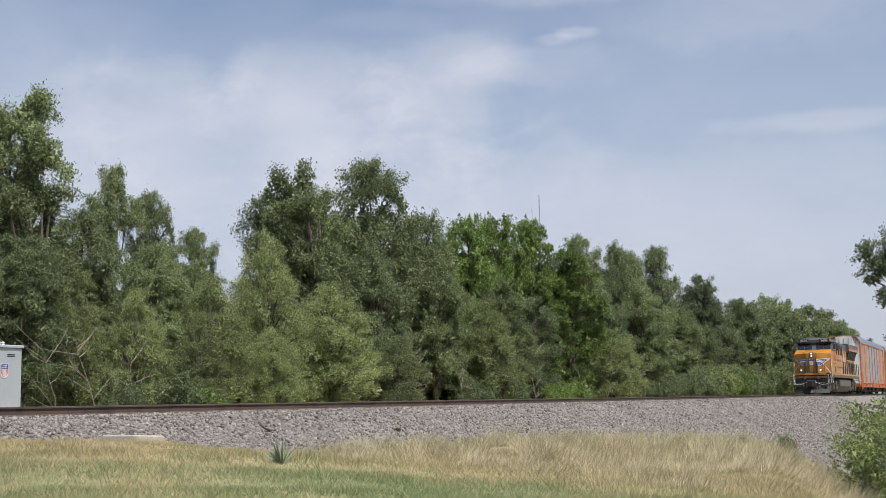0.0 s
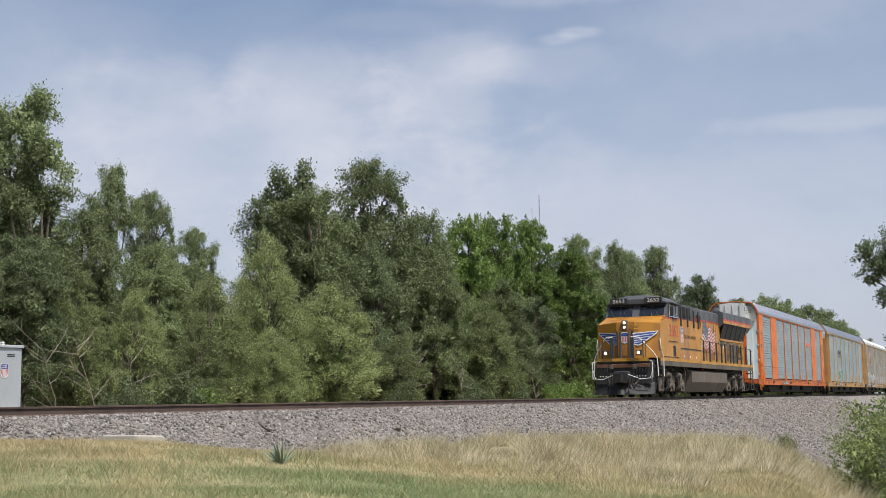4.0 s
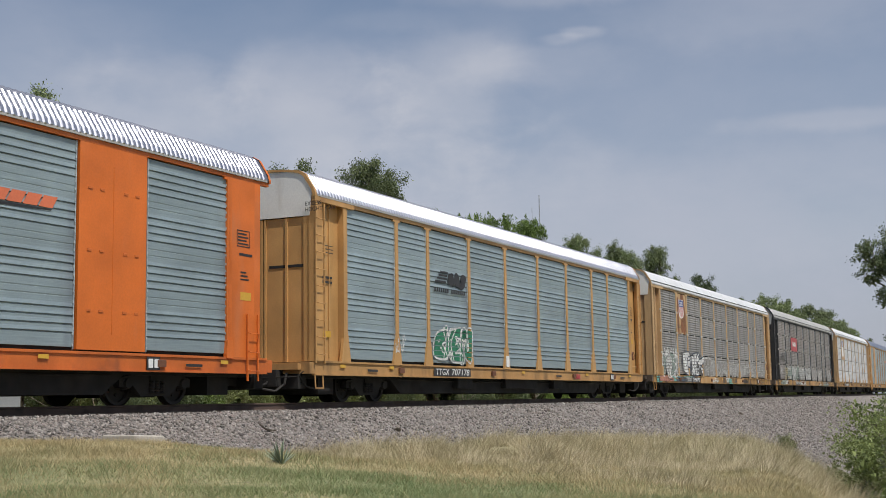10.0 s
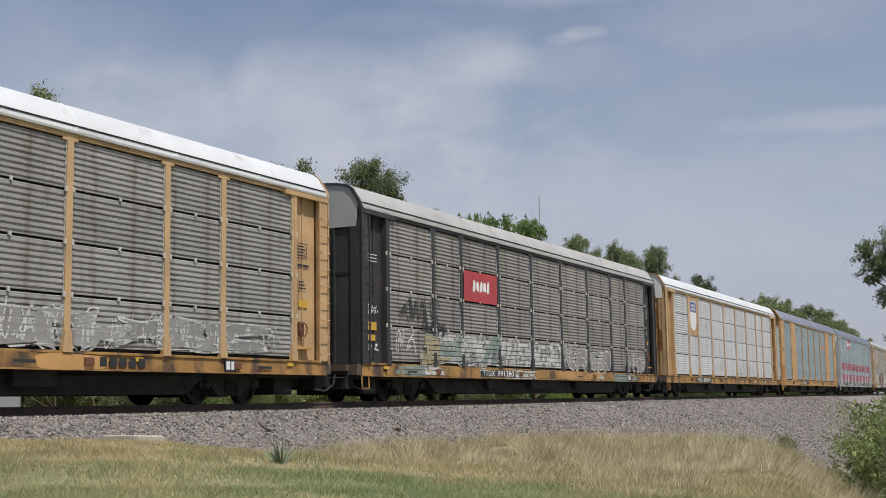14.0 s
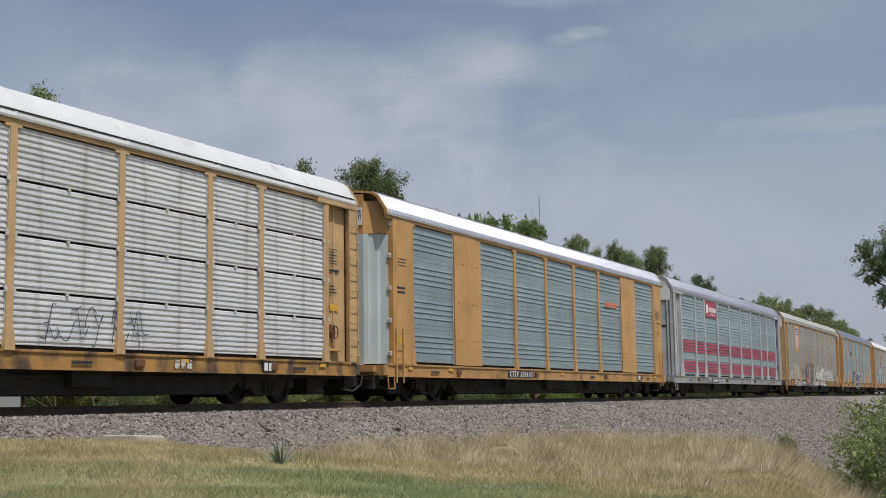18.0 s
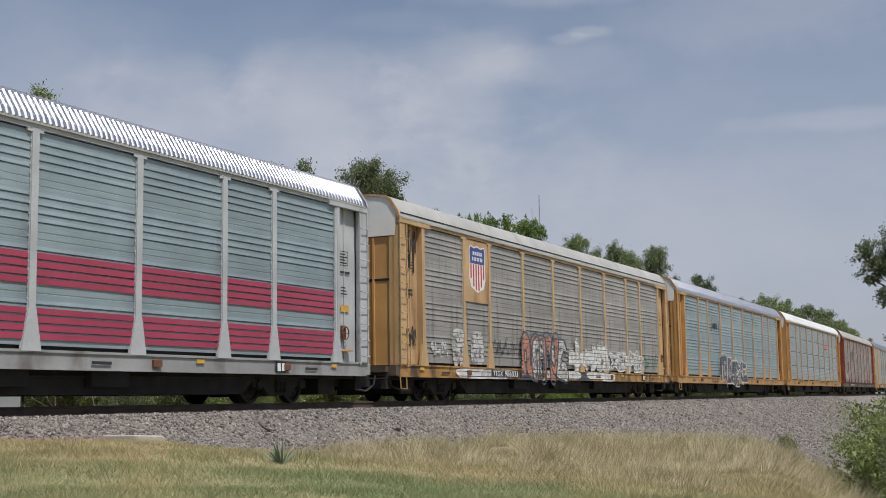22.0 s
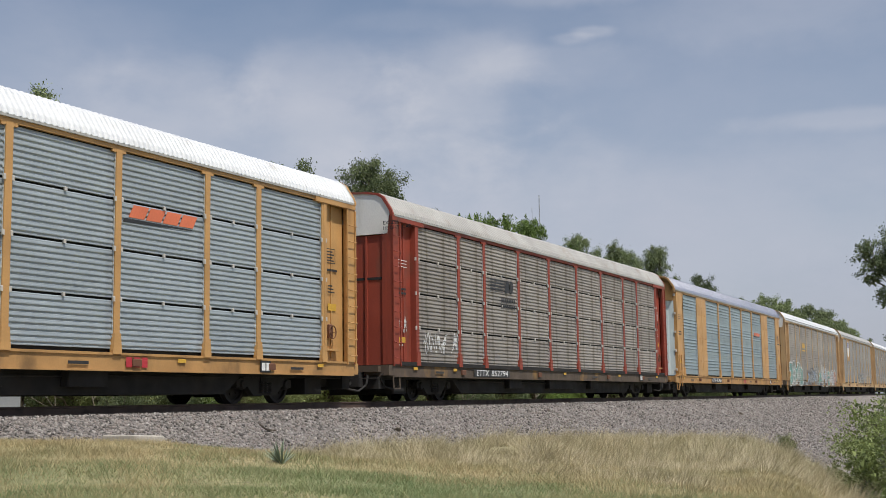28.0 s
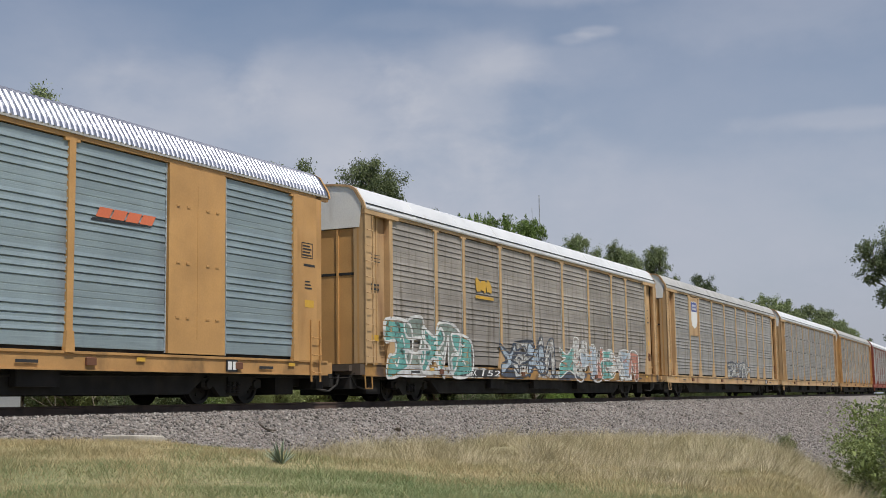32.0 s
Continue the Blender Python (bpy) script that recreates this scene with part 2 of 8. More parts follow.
M_PANEL_LIGHT = mat("galvanised_panel_light", (0.33, 0.37, 0.395), 0.5, 0.25, var=0.1, dirt=(0.24, 0.265, 0.285), dirt_at=0.58, streak=0.15, per=0.05, lines=0.12)
M_DOOR_PALE = mat("end_door_pale_blue", (0.46, 0.525, 0.54), 0.5, 0.1, var=0.1, dirt=(0.33, 0.35, 0.35), dirt_at=0.58, streak=0.15)
M_SILL_DIRTY = mat("sill_yellow_stained", (0.33, 0.18, 0.055), 0.7, var=0.28, scale=1.6, dirt=(0.085, 0.052, 0.034), dirt_at=0.48, dirt_scale=1.8, streak=0.5)
M_SILL_BLACK = mat("sill_blackened", (0.085, 0.062, 0.045), 0.75, var=0.25, scale=1.6, dirt=(0.34, 0.19, 0.055), dirt_at=0.60, dirt_scale=0.9, streak=0.6)
M_SILL_YELLOW = mat("sill_yellow_worn", (0.41, 0.228, 0.085), 0.65, var=0.2, scale=1.2, dirt=(0.22, 0.125, 0.05), dirt_at=0.53, dirt_scale=1.6, streak=0.5)
M_SILL_ORANGE = mat("sill_orange_worn", (0.50, 0.12, 0.022), 0.6, var=0.18, scale=1.2, dirt=(0.27, 0.075, 0.025), dirt_at=0.55, dirt_scale=1.6, streak=0.5)
M_SILL_GREY = mat("sill_grey_stained", (0.27, 0.27, 0.272), 0.65, var=0.2, dirt=(0.15, 0.14, 0.13), dirt_at=0.55, streak=0.4)
M_CLIP = mat("clip_bright_zinc", (0.50, 0.47, 0.43), 0.5, 0.2, var=0.15)
M_RUSTY = mat("rusty_bracket", (0.13, 0.055, 0.03), 0.85, var=0.3, fine=10)
M_TRIM = mat("panel_edge_trim", (0.46, 0.50, 0.52), 0.5, 0.2, var=0.25, scale=6)
M_ROOF_ALU = mat("roof_bright_aluminium", (0.47, 0.475, 0.52), 0.39, 0.95, var=0.05, fine_var=0.02, bump=0, gloss_var=0.015)
M_ROOF_WHITE = mat("roof_white_paint", (0.60, 0.61, 0.62), 0.5, var=0.07, fine_var=0.04, dirt=(0.42, 0.40, 0.375), dirt_at=0.63, bump=0.03)
M_ROOF_GREY = mat("roof_weathered_grey", (0.37, 0.365, 0.35), 0.6, var=0.12, dirt=(0.26, 0.24, 0.22), dirt_at=0.6, bump=0.03)
M_ROOF_BEIGE = mat("roof_weathered_beige", (0.345, 0.335, 0.315), 0.6, var=0.12, dirt=(0.28, 0.25, 0.22), dirt_at=0.57, bump=0.03)
M_WHITE = mat("white_paint", (0.72, 0.71, 0.68), 0.5, var=0.08, dirt=(0.45, 0.40, 0.34), dirt_at=0.64, streak=0.25)
# Grime colour pushed near black to carry the deep shade beneath the train.
M_UNDER = mat("underframe_grime_and_shade", (0.013, 0.0115, 0.011), 0.9, dirt=(0.024, 0.019, 0.016), dirt_at=0.55)
# M_TRUCK and M_WHEEL: steel made darker to hold the shade under the cars.
M_TRUCK = mat("truck_steel_shaded", (0.019, 0.0165, 0.0145), 0.85, dirt=(0.016, 0.014, 0.012), dirt_at=0.55, fine=14)
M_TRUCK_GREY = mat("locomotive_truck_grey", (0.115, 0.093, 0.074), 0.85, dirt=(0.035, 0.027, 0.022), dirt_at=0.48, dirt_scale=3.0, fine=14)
M_WHEEL = mat("wheel_steel_shaded", (0.020, 0.017, 0.015), 0.8, 0.2, dirt=(0.018, 0.015, 0.013))
M_TREAD = mat("polished_tread", (0.55, 0.54, 0.52), 0.3, 0.9, var=0.05)
# Near-black that carries the shade of slots, screens and car insides.
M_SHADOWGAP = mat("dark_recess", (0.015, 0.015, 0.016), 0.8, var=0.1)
M_DECAL_WHITE = mat("decal_white", (0.70, 0.70, 0.69), 0.55, var=0.05)
M_DECAL_BLACK = mat("decal_black", (0.025, 0.025, 0.027), 0.5, var=0.1)
M_DECAL_BLUE = mat("decal_blue", (0.045, 0.07, 0.25), 0.5, var=0.08)
M_DECAL_RED = mat("decal_red", (0.42, 0.035, 0.045), 0.5, var=0.1)
M_DECAL_ORANGE = mat("decal_orange", (0.62, 0.16, 0.075), 0.5, var=0.08)
M_DECAL_GREEN = spray_mat("spray_green", (0.02, 0.17, 0.09), wear=0.30)
M_DECAL_TEAL = spray_mat("spray_teal", (0.12, 0.32, 0.29))
M_DECAL_PINK = spray_mat("spray_salmon", (0.42, 0.18, 0.13))
M_DECAL_PLUM = spray_mat("spray_dark_plum", (0.10, 0.062, 0.085), wear=0.32)
M_SPRAY_ICE = spray_mat("spray_ice_blue", (0.33, 0.40, 0.47), wear=0.40)
M_SPRAY_STRAW = spray_mat("spray_straw", (0.33, 0.28, 0.16), wear=0.42)
M_SPRAY_SAGE = spray_mat("spray_grey_green", (0.20, 0.25, 0.22), wear=0.40)
M_DECAL_PALE = spray_mat("spray_pale", (0.47, 0.47, 0.455), wear=0.46)
M_DECAL_SLATE = spray_mat("spray_slate", (0.06, 0.072, 0.10), wear=0.32)
M_SPRAY_WHITE = spray_mat("spray_white", (0.60, 0.60, 0.59), wear=0.38)
M_SIGN_RED = mat("sign_red_paint", (0.40, 0.045, 0.05), 0.5, var=0.1)
M_BAND = mat("raspberry_band_paint", (0.34, 0.042, 0.085), 0.5, var=0.12, per=0.06)
M_DECAL_GOLD = mat("decal_gold", (0.55, 0.32, 0.04), 0.5, var=0.1)
M_DECAL_RUST = spray_mat("rust_stain", (0.20, 0.075, 0.025), wear=0.40, gap=50.0)
M_FLAG_RED = mat("flag_faded_red", (0.38, 0.075, 0.075), 0.5, var=0.15, scale=2)
M_FLAG_WHITE = mat("flag_faded_white", (0.52, 0.46, 0.42), 0.5, var=0.12, scale=2)
M_FLAG_BLUE = mat("flag_faded_blue", (0.075, 0.10, 0.14), 0.5, var=0.15, scale=2)
M_LOCO = mat("locomotive_yellow", (0.425, 0.19, 0.025), 0.42, var=0.13, dirt=(0.27, 0.112, 0.03), dirt_at=0.52, dirt_scale=0.9, streak=0.3)
M_LOCO_GREY = mat("locomotive_grey", (0.07, 0.073, 0.08), 0.5, var=0.1, dirt=(0.045, 0.045, 0.047), dirt_at=0.58, streak=0.25)
M_LOCO_STRIPE = mat("locomotive_sill_yellow", (0.45, 0.22, 0.022), 0.5, var=0.15, dirt=(0.27, 0.135, 0.035), dirt_at=0.5, streak=0.4)
M_SLOGAN = mat("slogan_faded_brown", (0.15, 0.085, 0.03), 0.55, var=0.3, scale=5)
M_LOCO_RED = mat("locomotive_red", (0.42, 0.038, 0.03), 0.45, var=0.12)
M_TANK = mat("fuel_tank_dusty", (0.11, 0.09, 0.072), 0.75, dirt=(0.07, 0.055, 0.043), dirt_at=0.55, streak=0.3)
M_PILOT = mat("pilot_dark_grey", (0.032, 0.030, 0.029), 0.65, dirt=(0.075, 0.058, 0.046), dirt_at=0.6)
M_GLASS = mat("dark_window_glass", (0.012, 0.016, 0.022), 0.08, var=0.1, bump=0, spec=0.7)
M_LAMP = glow_mat("headlight_glass", (1.0, 0.72, 0.55), 0.8)
M_RAIL = mat("rail_brown", (0.085, 0.055, 0.043), 0.75, dirt=(0.055, 0.035, 0.027), dirt_at=0.5, dirt_scale=3)
M_RAILTOP = mat("rail_head_worn", (0.30, 0.27, 0.25), 0.4, 0.7, var=0.1)
M_TIE = mat("tie_wood", (0.085, 0.06, 0.05), 0.9, var=0.25, per=0.25, bump=0.3)
M_CABINET = mat("cabinet_grey_paint", (0.42, 0.44, 0.46), 0.45, 0.2, var=0.06, dirt=(0.33, 0.34, 0.35), dirt_at=0.62, streak=0.3)
M_CONCRETE = mat("concrete_pale", (0.37, 0.34, 0.295), 0.85, var=0.15, fine_var=0.15, bump=0.2)
M_BARK = mat("bark_grey_brown", (0.10, 0.08, 0.062), 0.9, var=0.3, fine=9, fine_var=0.3, bump=0.5, per=0.2)
M_DEADWOOD = mat("dead_wood_pale", (0.27, 0.235, 0.20), 0.9, var=0.2, fine=9, fine_var=0.2, bump=0.4)
M_MAST = mat("mast_grey", (0.42, 0.44, 0.48), 0.5, 0.3)
M_LEAF_ELM = leaf_mat("elm_leaves", (0.119, 0.154, 0.070), (0.265, 0.310, 0.144), 0.24)
M_LEAF_BRIGHT = leaf_mat("bright_leaves", (0.093, 0.145, 0.034), (0.19, 0.262, 0.072), 0.24)
M_LEAF_OLIVE = leaf_mat("olive_leaves", (0.141, 0.172, 0.073), (0.290, 0.330, 0.140), 0.24)
M_LEAF_DARK = leaf_mat("dark_leaves", (0.088, 0.117, 0.058), (0.188, 0.226, 0.112), 0.24)
M_LEAF_SAGE = leaf_mat("sage_leaves", (0.17, 0.19, 0.10), (0.29, 0.31, 0.18), 0.3)
M_LEAF_BUSH = leaf_mat("bush_leaves", (0.14, 0.18, 0.065), (0.24, 0.285, 0.105), 0.34)
M_GRASS = grass_mat("grass_blades_green", (0.195, 0.262, 0.115), (0.285, 0.33, 0.155), (0.41, 0.385, 0.205))
M_STRAW = grass_mat("grass_blades_straw", (0.29, 0.265, 0.145), (0.53, 0.445, 0.27), (0.80, 0.71, 0.50), 1.3)
M_TAN = grass_mat("grass_blades_tan", (0.32, 0.30, 0.155), (0.47, 0.39, 0.213), (0.62, 0.51, 0.30), 0.9)
M_WEED = leaf_mat("weed_leaves", (0.10, 0.11, 0.05), (0.17, 0.17, 0.09), 0.2)
M_YUCCA = leaf_mat("yucca_leaves", (0.21, 0.27, 0.19), (0.31, 0.37, 0.28), 0.2)
# ---------------------------------------------------------------- ground
def ground_z(x, y):
    """Height of the grass: it falls away from the track to a ditch, more so further along."""
    o = y - TRACK_Y - KAPPA * x * x / 2
    toe = np.interp(x, [-50, 13.0, 15.0, 17.0, 20, 30, 45, 60, 90, 150], [-0.46, -0.52, -0.64, -0.92, -1.04, -1.16, -1.6, -2.3, -3.2, -3.4])
    near = np.interp(x, [-30, 0, 9, 14, 20, 30, 45, 60, 120], [-1.6, -1.5, -1.04, -1.06, -1.26, -1.75, -2.4, -2.9, -3.6])
    w = np.clip((y - 2) / 11.5, 0, 1)
    w = w * w * (3 - 2 * w)
    z = near * (1 - w) + toe * w
    dist = np.hypot(x, y)
    z = z - dist * np.interp(np.degrees(np.arctan2(x, y)), [0, 77.3, 78.5, 79.7, 80.9, 82.4, 88.0, 100.0, 140.0], [0, 0, 0.005, 0.016, 0.028, 0.038, 0.05, 0.05, 0.0]) * np.clip((dist - 8) / 8, 0, 1) * np.clip((140 - dist) / 60, 0, 1)
    u = np.clip((o + 2.6) / 1.2, 0, 1)
    z = z * (1 - u) - 1.0 * u
    v = np.clip((o - 2.5) / 3.0, 0, 1)
    z = z * (1 - v) - 0.55 * v
    far = np.clip((np.hypot(x, y) - 150) / 200, 0, 1)
    bump = 0.05 * np.sin(x * 0.9 + 1.3 * np.sin(y * 0.7)) * np.sin(y * 1.1 + 0.8) + 0.03 * np.sin(x * 2.3 + y * 1.7)
    return (z + bump * (1 - u)) * (1 - far) - 0.8 * far


def ground_mat():
    m = bpy.data.materials.new("meadow_ground")
    m.use_nodes = True
    n, l = m.node_tree.nodes, m.node_tree.links
    bsdf, tc = n["Principled BSDF"], n.new("ShaderNodeTexCoord")
    a, b = n.new("ShaderNodeTexNoise"), n.new("ShaderNodeTexNoise")
    a.inputs["Scale"].default_value, a.inputs["Detail"].default_value = 0.25, 6
    b.inputs["Scale"].default_value, b.inputs["Detail"].default_value = 9.0, 6
    for t in (a, b):
        l.new(tc.outputs["Object"], t.inputs["Vector"])
    ramp = n.new("ShaderNodeValToRGB")
    ramp.color_ramp.elements[0].position, ramp.color_ramp.elements[0].color = 0.38, (0.19, 0.21, 0.095, 1)
    ramp.color_ramp.elements[1].position, ramp.color_ramp.elements[1].color = 0.62, (0.36, 0.295, 0.165, 1)
    l.new(a.outputs["Fac"], ramp.inputs[0])
    r = n.new("ShaderNodeMapRange")
    r.inputs[1].default_value, r.inputs[2].default_value, r.inputs[3].default_value, r.inputs[4].default_value = 0.3, 0.7, 0.55, 1.35
    l.new(b.outputs["Fac"], r.inputs[0])
    v = n.new("ShaderNodeVectorMath")
    v.operation = "SCALE"
    l.new(ramp.outputs[0], v.inputs[0]), l.new(r.outputs[0], v.inputs["Scale"])
    l.new(v.outputs[0], bsdf.inputs["Base Color"])
    bsdf.inputs["Roughness"].default_value = 0.95
    bp = n.new("ShaderNodeBump")
    bp.inputs["Strength"].default_value, bp.inputs["Distance"].default_value = 0.6, 0.06
    l.new(b.outputs["Fac"], bp.inputs["Height"]), l.new(bp.outputs[0], bsdf.inputs["Normal"])
    return m


def gravel_mat():
    m = bpy.data.materials.new("ballast_gravel")
    m.use_nodes = True
    n, l = m.node_tree.nodes, m.node_tree.links
    bsdf, tc = n["Principled BSDF"], n.new("ShaderNodeTexCoord")
    vo = n.new("ShaderNodeTexVoronoi")
    vo.inputs["Scale"].default_value = 19
    no = n.new("ShaderNodeTexNoise")
    no.inputs["Scale"].default_value, no.inputs["Detail"].default_value = 0.5, 5
    l.new(tc.outputs["Object"], vo.inputs["Vector"]), l.new(tc.outputs["Object"], no.inputs["Vector"])
    ramp = n.new("ShaderNodeValToRGB")
    e = ramp.color_ramp.elements
    e[0].position, e[0].color = 0.0, (0.072, 0.063, 0.059, 1)
    e[1].position, e[1].color = 1.0, (0.347, 0.319, 0.292, 1)
    for at, c in ((0.35, (0.174, 0.157, 0.144, 1)), (0.6, (0.241, 0.208, 0.185, 1)), (0.8, (0.212, 0.197, 0.184, 1))):
        k = e.new(at)
        k.color = c
    sep = n.new("ShaderNodeSeparateColor")
    l.new(vo.outputs["Color"], sep.inputs[0]), l.new(sep.outputs[0], ramp.inputs[0])
    r = n.new("ShaderNodeMapRange")
    r.inputs[1].default_value, r.inputs[2].default_value, r.inputs[3].default_value, r.inputs[4].default_value = 0.3, 0.7, 0.85, 1.15
    l.new(no.outputs["Fac"], r.inputs[0])
    v = n.new("ShaderNodeVectorMath")
    v.operation = "SCALE"
    l.new(ramp.outputs[0], v.inputs[0]), l.new(r.outputs[0], v.inputs["Scale"])
    l.new(v.outputs[0], bsdf.inputs["Base Color"])
    bsdf.inputs["Roughness"].default_value = 0.9
    bp = n.new("ShaderNodeBump")
    bp.invert = True
    bp.inputs["Strength"].default_value, bp.inputs["Distance"].default_value = 0.9, 0.04
    l.new(vo.outputs["Distance"], bp.inputs["Height"]), l.new(bp.outputs[0], bsdf.inputs["Normal"])
    return m


def stone_mat():
    m = bpy.data.materials.new("ballast_stones")
    m.use_nodes = True
    n, l = m.node_tree.nodes, m.node_tree.links
    geo, ramp = n.new("ShaderNodeNewGeometry"), n.new("ShaderNodeValToRGB")
    e = ramp.color_ramp.elements
    e[0].color, e[1].color = (0.072, 0.065, 0.061, 1), (0.405, 0.370, 0.338, 1)
    for at, c in ((0.4, (0.193, 0.174, 0.158, 1)), (0.7, (0.261, 0.222, 0.198, 1)), (0.85, (0.224, 0.208, 0.194, 1))):
        k = e.new(at)
        k.color = c
    l.new(geo.outputs["Random Per Island"], ramp.inputs[0])
    l.new(ramp.outputs[0], n["Principled BSDF"].inputs["Base Color"])
    n["Principled BSDF"].inputs["Roughness"].default_value = 0.85
    return m


M_GROUND, M_GRAVEL, M_STONE = ground_mat(), gravel_mat(), stone_mat()
gx = np.unique(np.concatenate([np.linspace(-4800, -60, 14), np.arange(-60, 0, 4.0), np.arange(0, 70, 0.6), np.arange(70, 260, 3.0), np.linspace(260, 4800, 16)]))
gy = np.unique(np.concatenate([np.linspace(-4800, -30, 12), np.arange(-30, 0, 3.0), np.arange(0, 32, 0.5), np.arange(32, 90, 3.0), np.linspace(90, 4800, 16)]))
GX, GY = np.meshgrid(gx, gy)
GZ = ground_z(GX, GY)
nx, ny = len(gx), len(gy)
gi = np.arange(nx * ny).reshape(ny, nx)
gm = bpy.data.meshes.new("ground")
gm.from_pydata(np.stack([GX, GY, GZ], -1).reshape(-1, 3).tolist(), [], np.stack([gi[:-1, :-1], gi[:-1, 1:], gi[1:, 1:], gi[1:, :-1]], -1).reshape(-1, 4).tolist())
gm.materials.append(M_GROUND)
gm.polygons.foreach_set("use_smooth", [True] * len(gm.polygons))
tagged(new("ground", gm), "dry summer meadow falling away from the railway", "ground", kind="structure")

# ballast bed: one long strip along the track
BED = [(-11.0, -4.4), (-8.2, -3.1), (-5.0, -1.68), (-3.6, -1.02), (-2.75, -0.62), (-2.15, -0.33), (-1.8, -0.215), (-1.3, -0.2), (-0.9, -0.23), (0.0, -0.22), (0.9, -0.23), (1.3, -0.2), (1.8, -0.215), (2.4, -0.45), (3.4, -0.95)]


def bed_z(off):
    return np.interp(off, [p[0] for p in BED], [p[1] for p in BED])


steps = np.concatenate([np.arange(-140, 0, 6.0), np.arange(0, 90, 0.7), np.arange(90, 260, 4.0), np.arange(260, 620, 20.0)])
bed = Mesh()
for a in steps:
    for o, z in BED:
        k = 0.03 * noise.noise(Vector((a * 0.7, o * 1.1, 2.0))) if z < -0.21 else 0.0
        bed.v.append(tuple(track(a, o, z + k)))
w = len(BED)
bed.f = [(i * w + j, i * w + j + 1, (i + 1) * w + j + 1, (i + 1) * w + j) for i in range(len(steps) - 1) for j in range(w - 1)]
tagged(part("ballast_bed", bed, M_GRAVEL, smooth=True), "grey-pink crushed stone ballast bed", "ballast", kind="structure")

# loose ballast stones on the near shoulder
rng = np.random.default_rng(4)
N = 76000
sa = 9 + 100 * rng.random(N) ** 1.7
so = -0.86 - (3.0 + 0.075 * sa) * rng.random(N)
size = (0.014 + 0.022 * rng.random(N) ** 2) * (1 + sa / 90)
cx = np.sin(KAPPA * sa) * (1 / KAPPA - so)
cy = TRACK_Y + 1 / KAPPA - np.cos(KAPPA * sa) * (1 / KAPPA - so)
cz = bed_z(so) + size * 0.25
OCT = np.array([(1, 0, 0), (-1, 0, 0), (0, 1, 0), (0, -1, 0), (0, 0, 1), (0, 0, -1)], float)
shape = OCT[None] * (0.65 + 0.7 * rng.random((N, 6, 1))) + 0.25 * rng.standard_normal((N, 6, 3))
turn = np.linalg.qr(rng.standard_normal((N, 3, 3)))[0]
sv = np.einsum("nij,nkj->nki", turn, shape) * size[:, None, None] + np.stack([cx, cy, cz], -1)[:, None]
TRI = np.array([(0, 2, 4), (2, 1, 4), (1, 3, 4), (3, 0, 4), (2, 0, 5), (1, 2, 5), (3, 1, 5), (0, 3, 5)])
stones = bpy.data.meshes.new("ballast_stones")
nf = N * 8
stones.vertices.add(N * 6), stones.loops.add(nf * 3), stones.polygons.add(nf)
stones.vertices.foreach_set("co", sv.astype(np.float32).ravel())
stones.loops.foreach_set("vertex_index", (TRI[None] + 6 * np.arange(N)[:, None, None]).astype(np.int32).ravel())
stones.polygons.foreach_set("loop_start", np.arange(nf, dtype=np.int32) * 3)
stones.materials.append(M_STONE)
stones.update(calc_edges=True)
tagged(new("ballast_stones", stones), "loose grey and pinkish crushed ballast stones", "stones", kind="stuff")

# rails
RAIL = [(-0.07, -0.178), (0.07, -0.178), (0.07, -0.165), (0.012, -0.145), (0.009, -0.045), (0.034, -0.036), (0.035, -0.008), (0.027, 0.0), (-0.027, 0.0), (-0.035, -0.008), (-0.034, -0.036), (-0.009, -0.045), (-0.012, -0.145), (-0.07, -0.165)]
rsteps = np.concatenate([np.arange(-140, 0, 10.0), np.arange(0, 160, 3.0), np.arange(160, 620, 12.0)])
for side in (-0.755, 0.755):
    rail = Mesh()
    for a in rsteps:
        rail.v += [tuple(track(a, side + y, z)) for y, z in RAIL]
    w = len(RAIL)
    rail.f = [(i * w + j, i * w + (j + 1) % w, (i + 1) * w + (j + 1) % w, (i + 1) * w + j) for i in range(len(rsteps) - 1) for j in range(w)]
    ob = tagged(part("rail", rail, M_RAIL), "rust-brown steel rail with a worn bright head", "rail", "rails of the track", "structure")
    head = Mesh()
    for a in rsteps:
        head.v += [tuple(track(a, side + y, 0.0015)) for y in (-0.026, 0.026)]
    head.f = [(2 * i, 2 * i + 1, 2 * i + 3, 2 * i + 2) for i in range(len(rsteps) - 1)]
    part("running_surface", head, M_RAILTOP, ob, "polished running surface")

tie_mesh = Mesh().bevel_box(-0.115, 0.115, -1.3, 1.3, -0.36, -0.181, 0.012).data("tie", M_TIE)
ties = tagged(new("track_ties"), "dark weathered timber railway ties", "ties", kind="structure")
for i in range(290):
    ob = new("tie", tie_mesh)
    ob.parent = ties
    ob.matrix_local = on_track(2 + i * 0.54)

# ---------------------------------------------------------------- plants
def leaf_fans(rng, c, size, hang=0.3):
    """Corners of three-sided leaves at the places c."""
    count = len(c)
    u = rng.standard_normal((count, 3))
    u[:, 2] -= hang
    u /= np.linalg.norm(u, axis=1, keepdims=True)
    v = np.cross(u, rng.standard_normal((count, 3)))
    v /= np.linalg.norm(v, axis=1, keepdims=True) + 1e-9
    s = (size * (0.6 + 0.8 * rng.random(count)))[:, None]
    return np.stack([c - u * s + v * s * 0.5, c + u * s * 1.1, c - u * s * 0.7 - v * s * 0.6], 1).reshape(-1, 3)


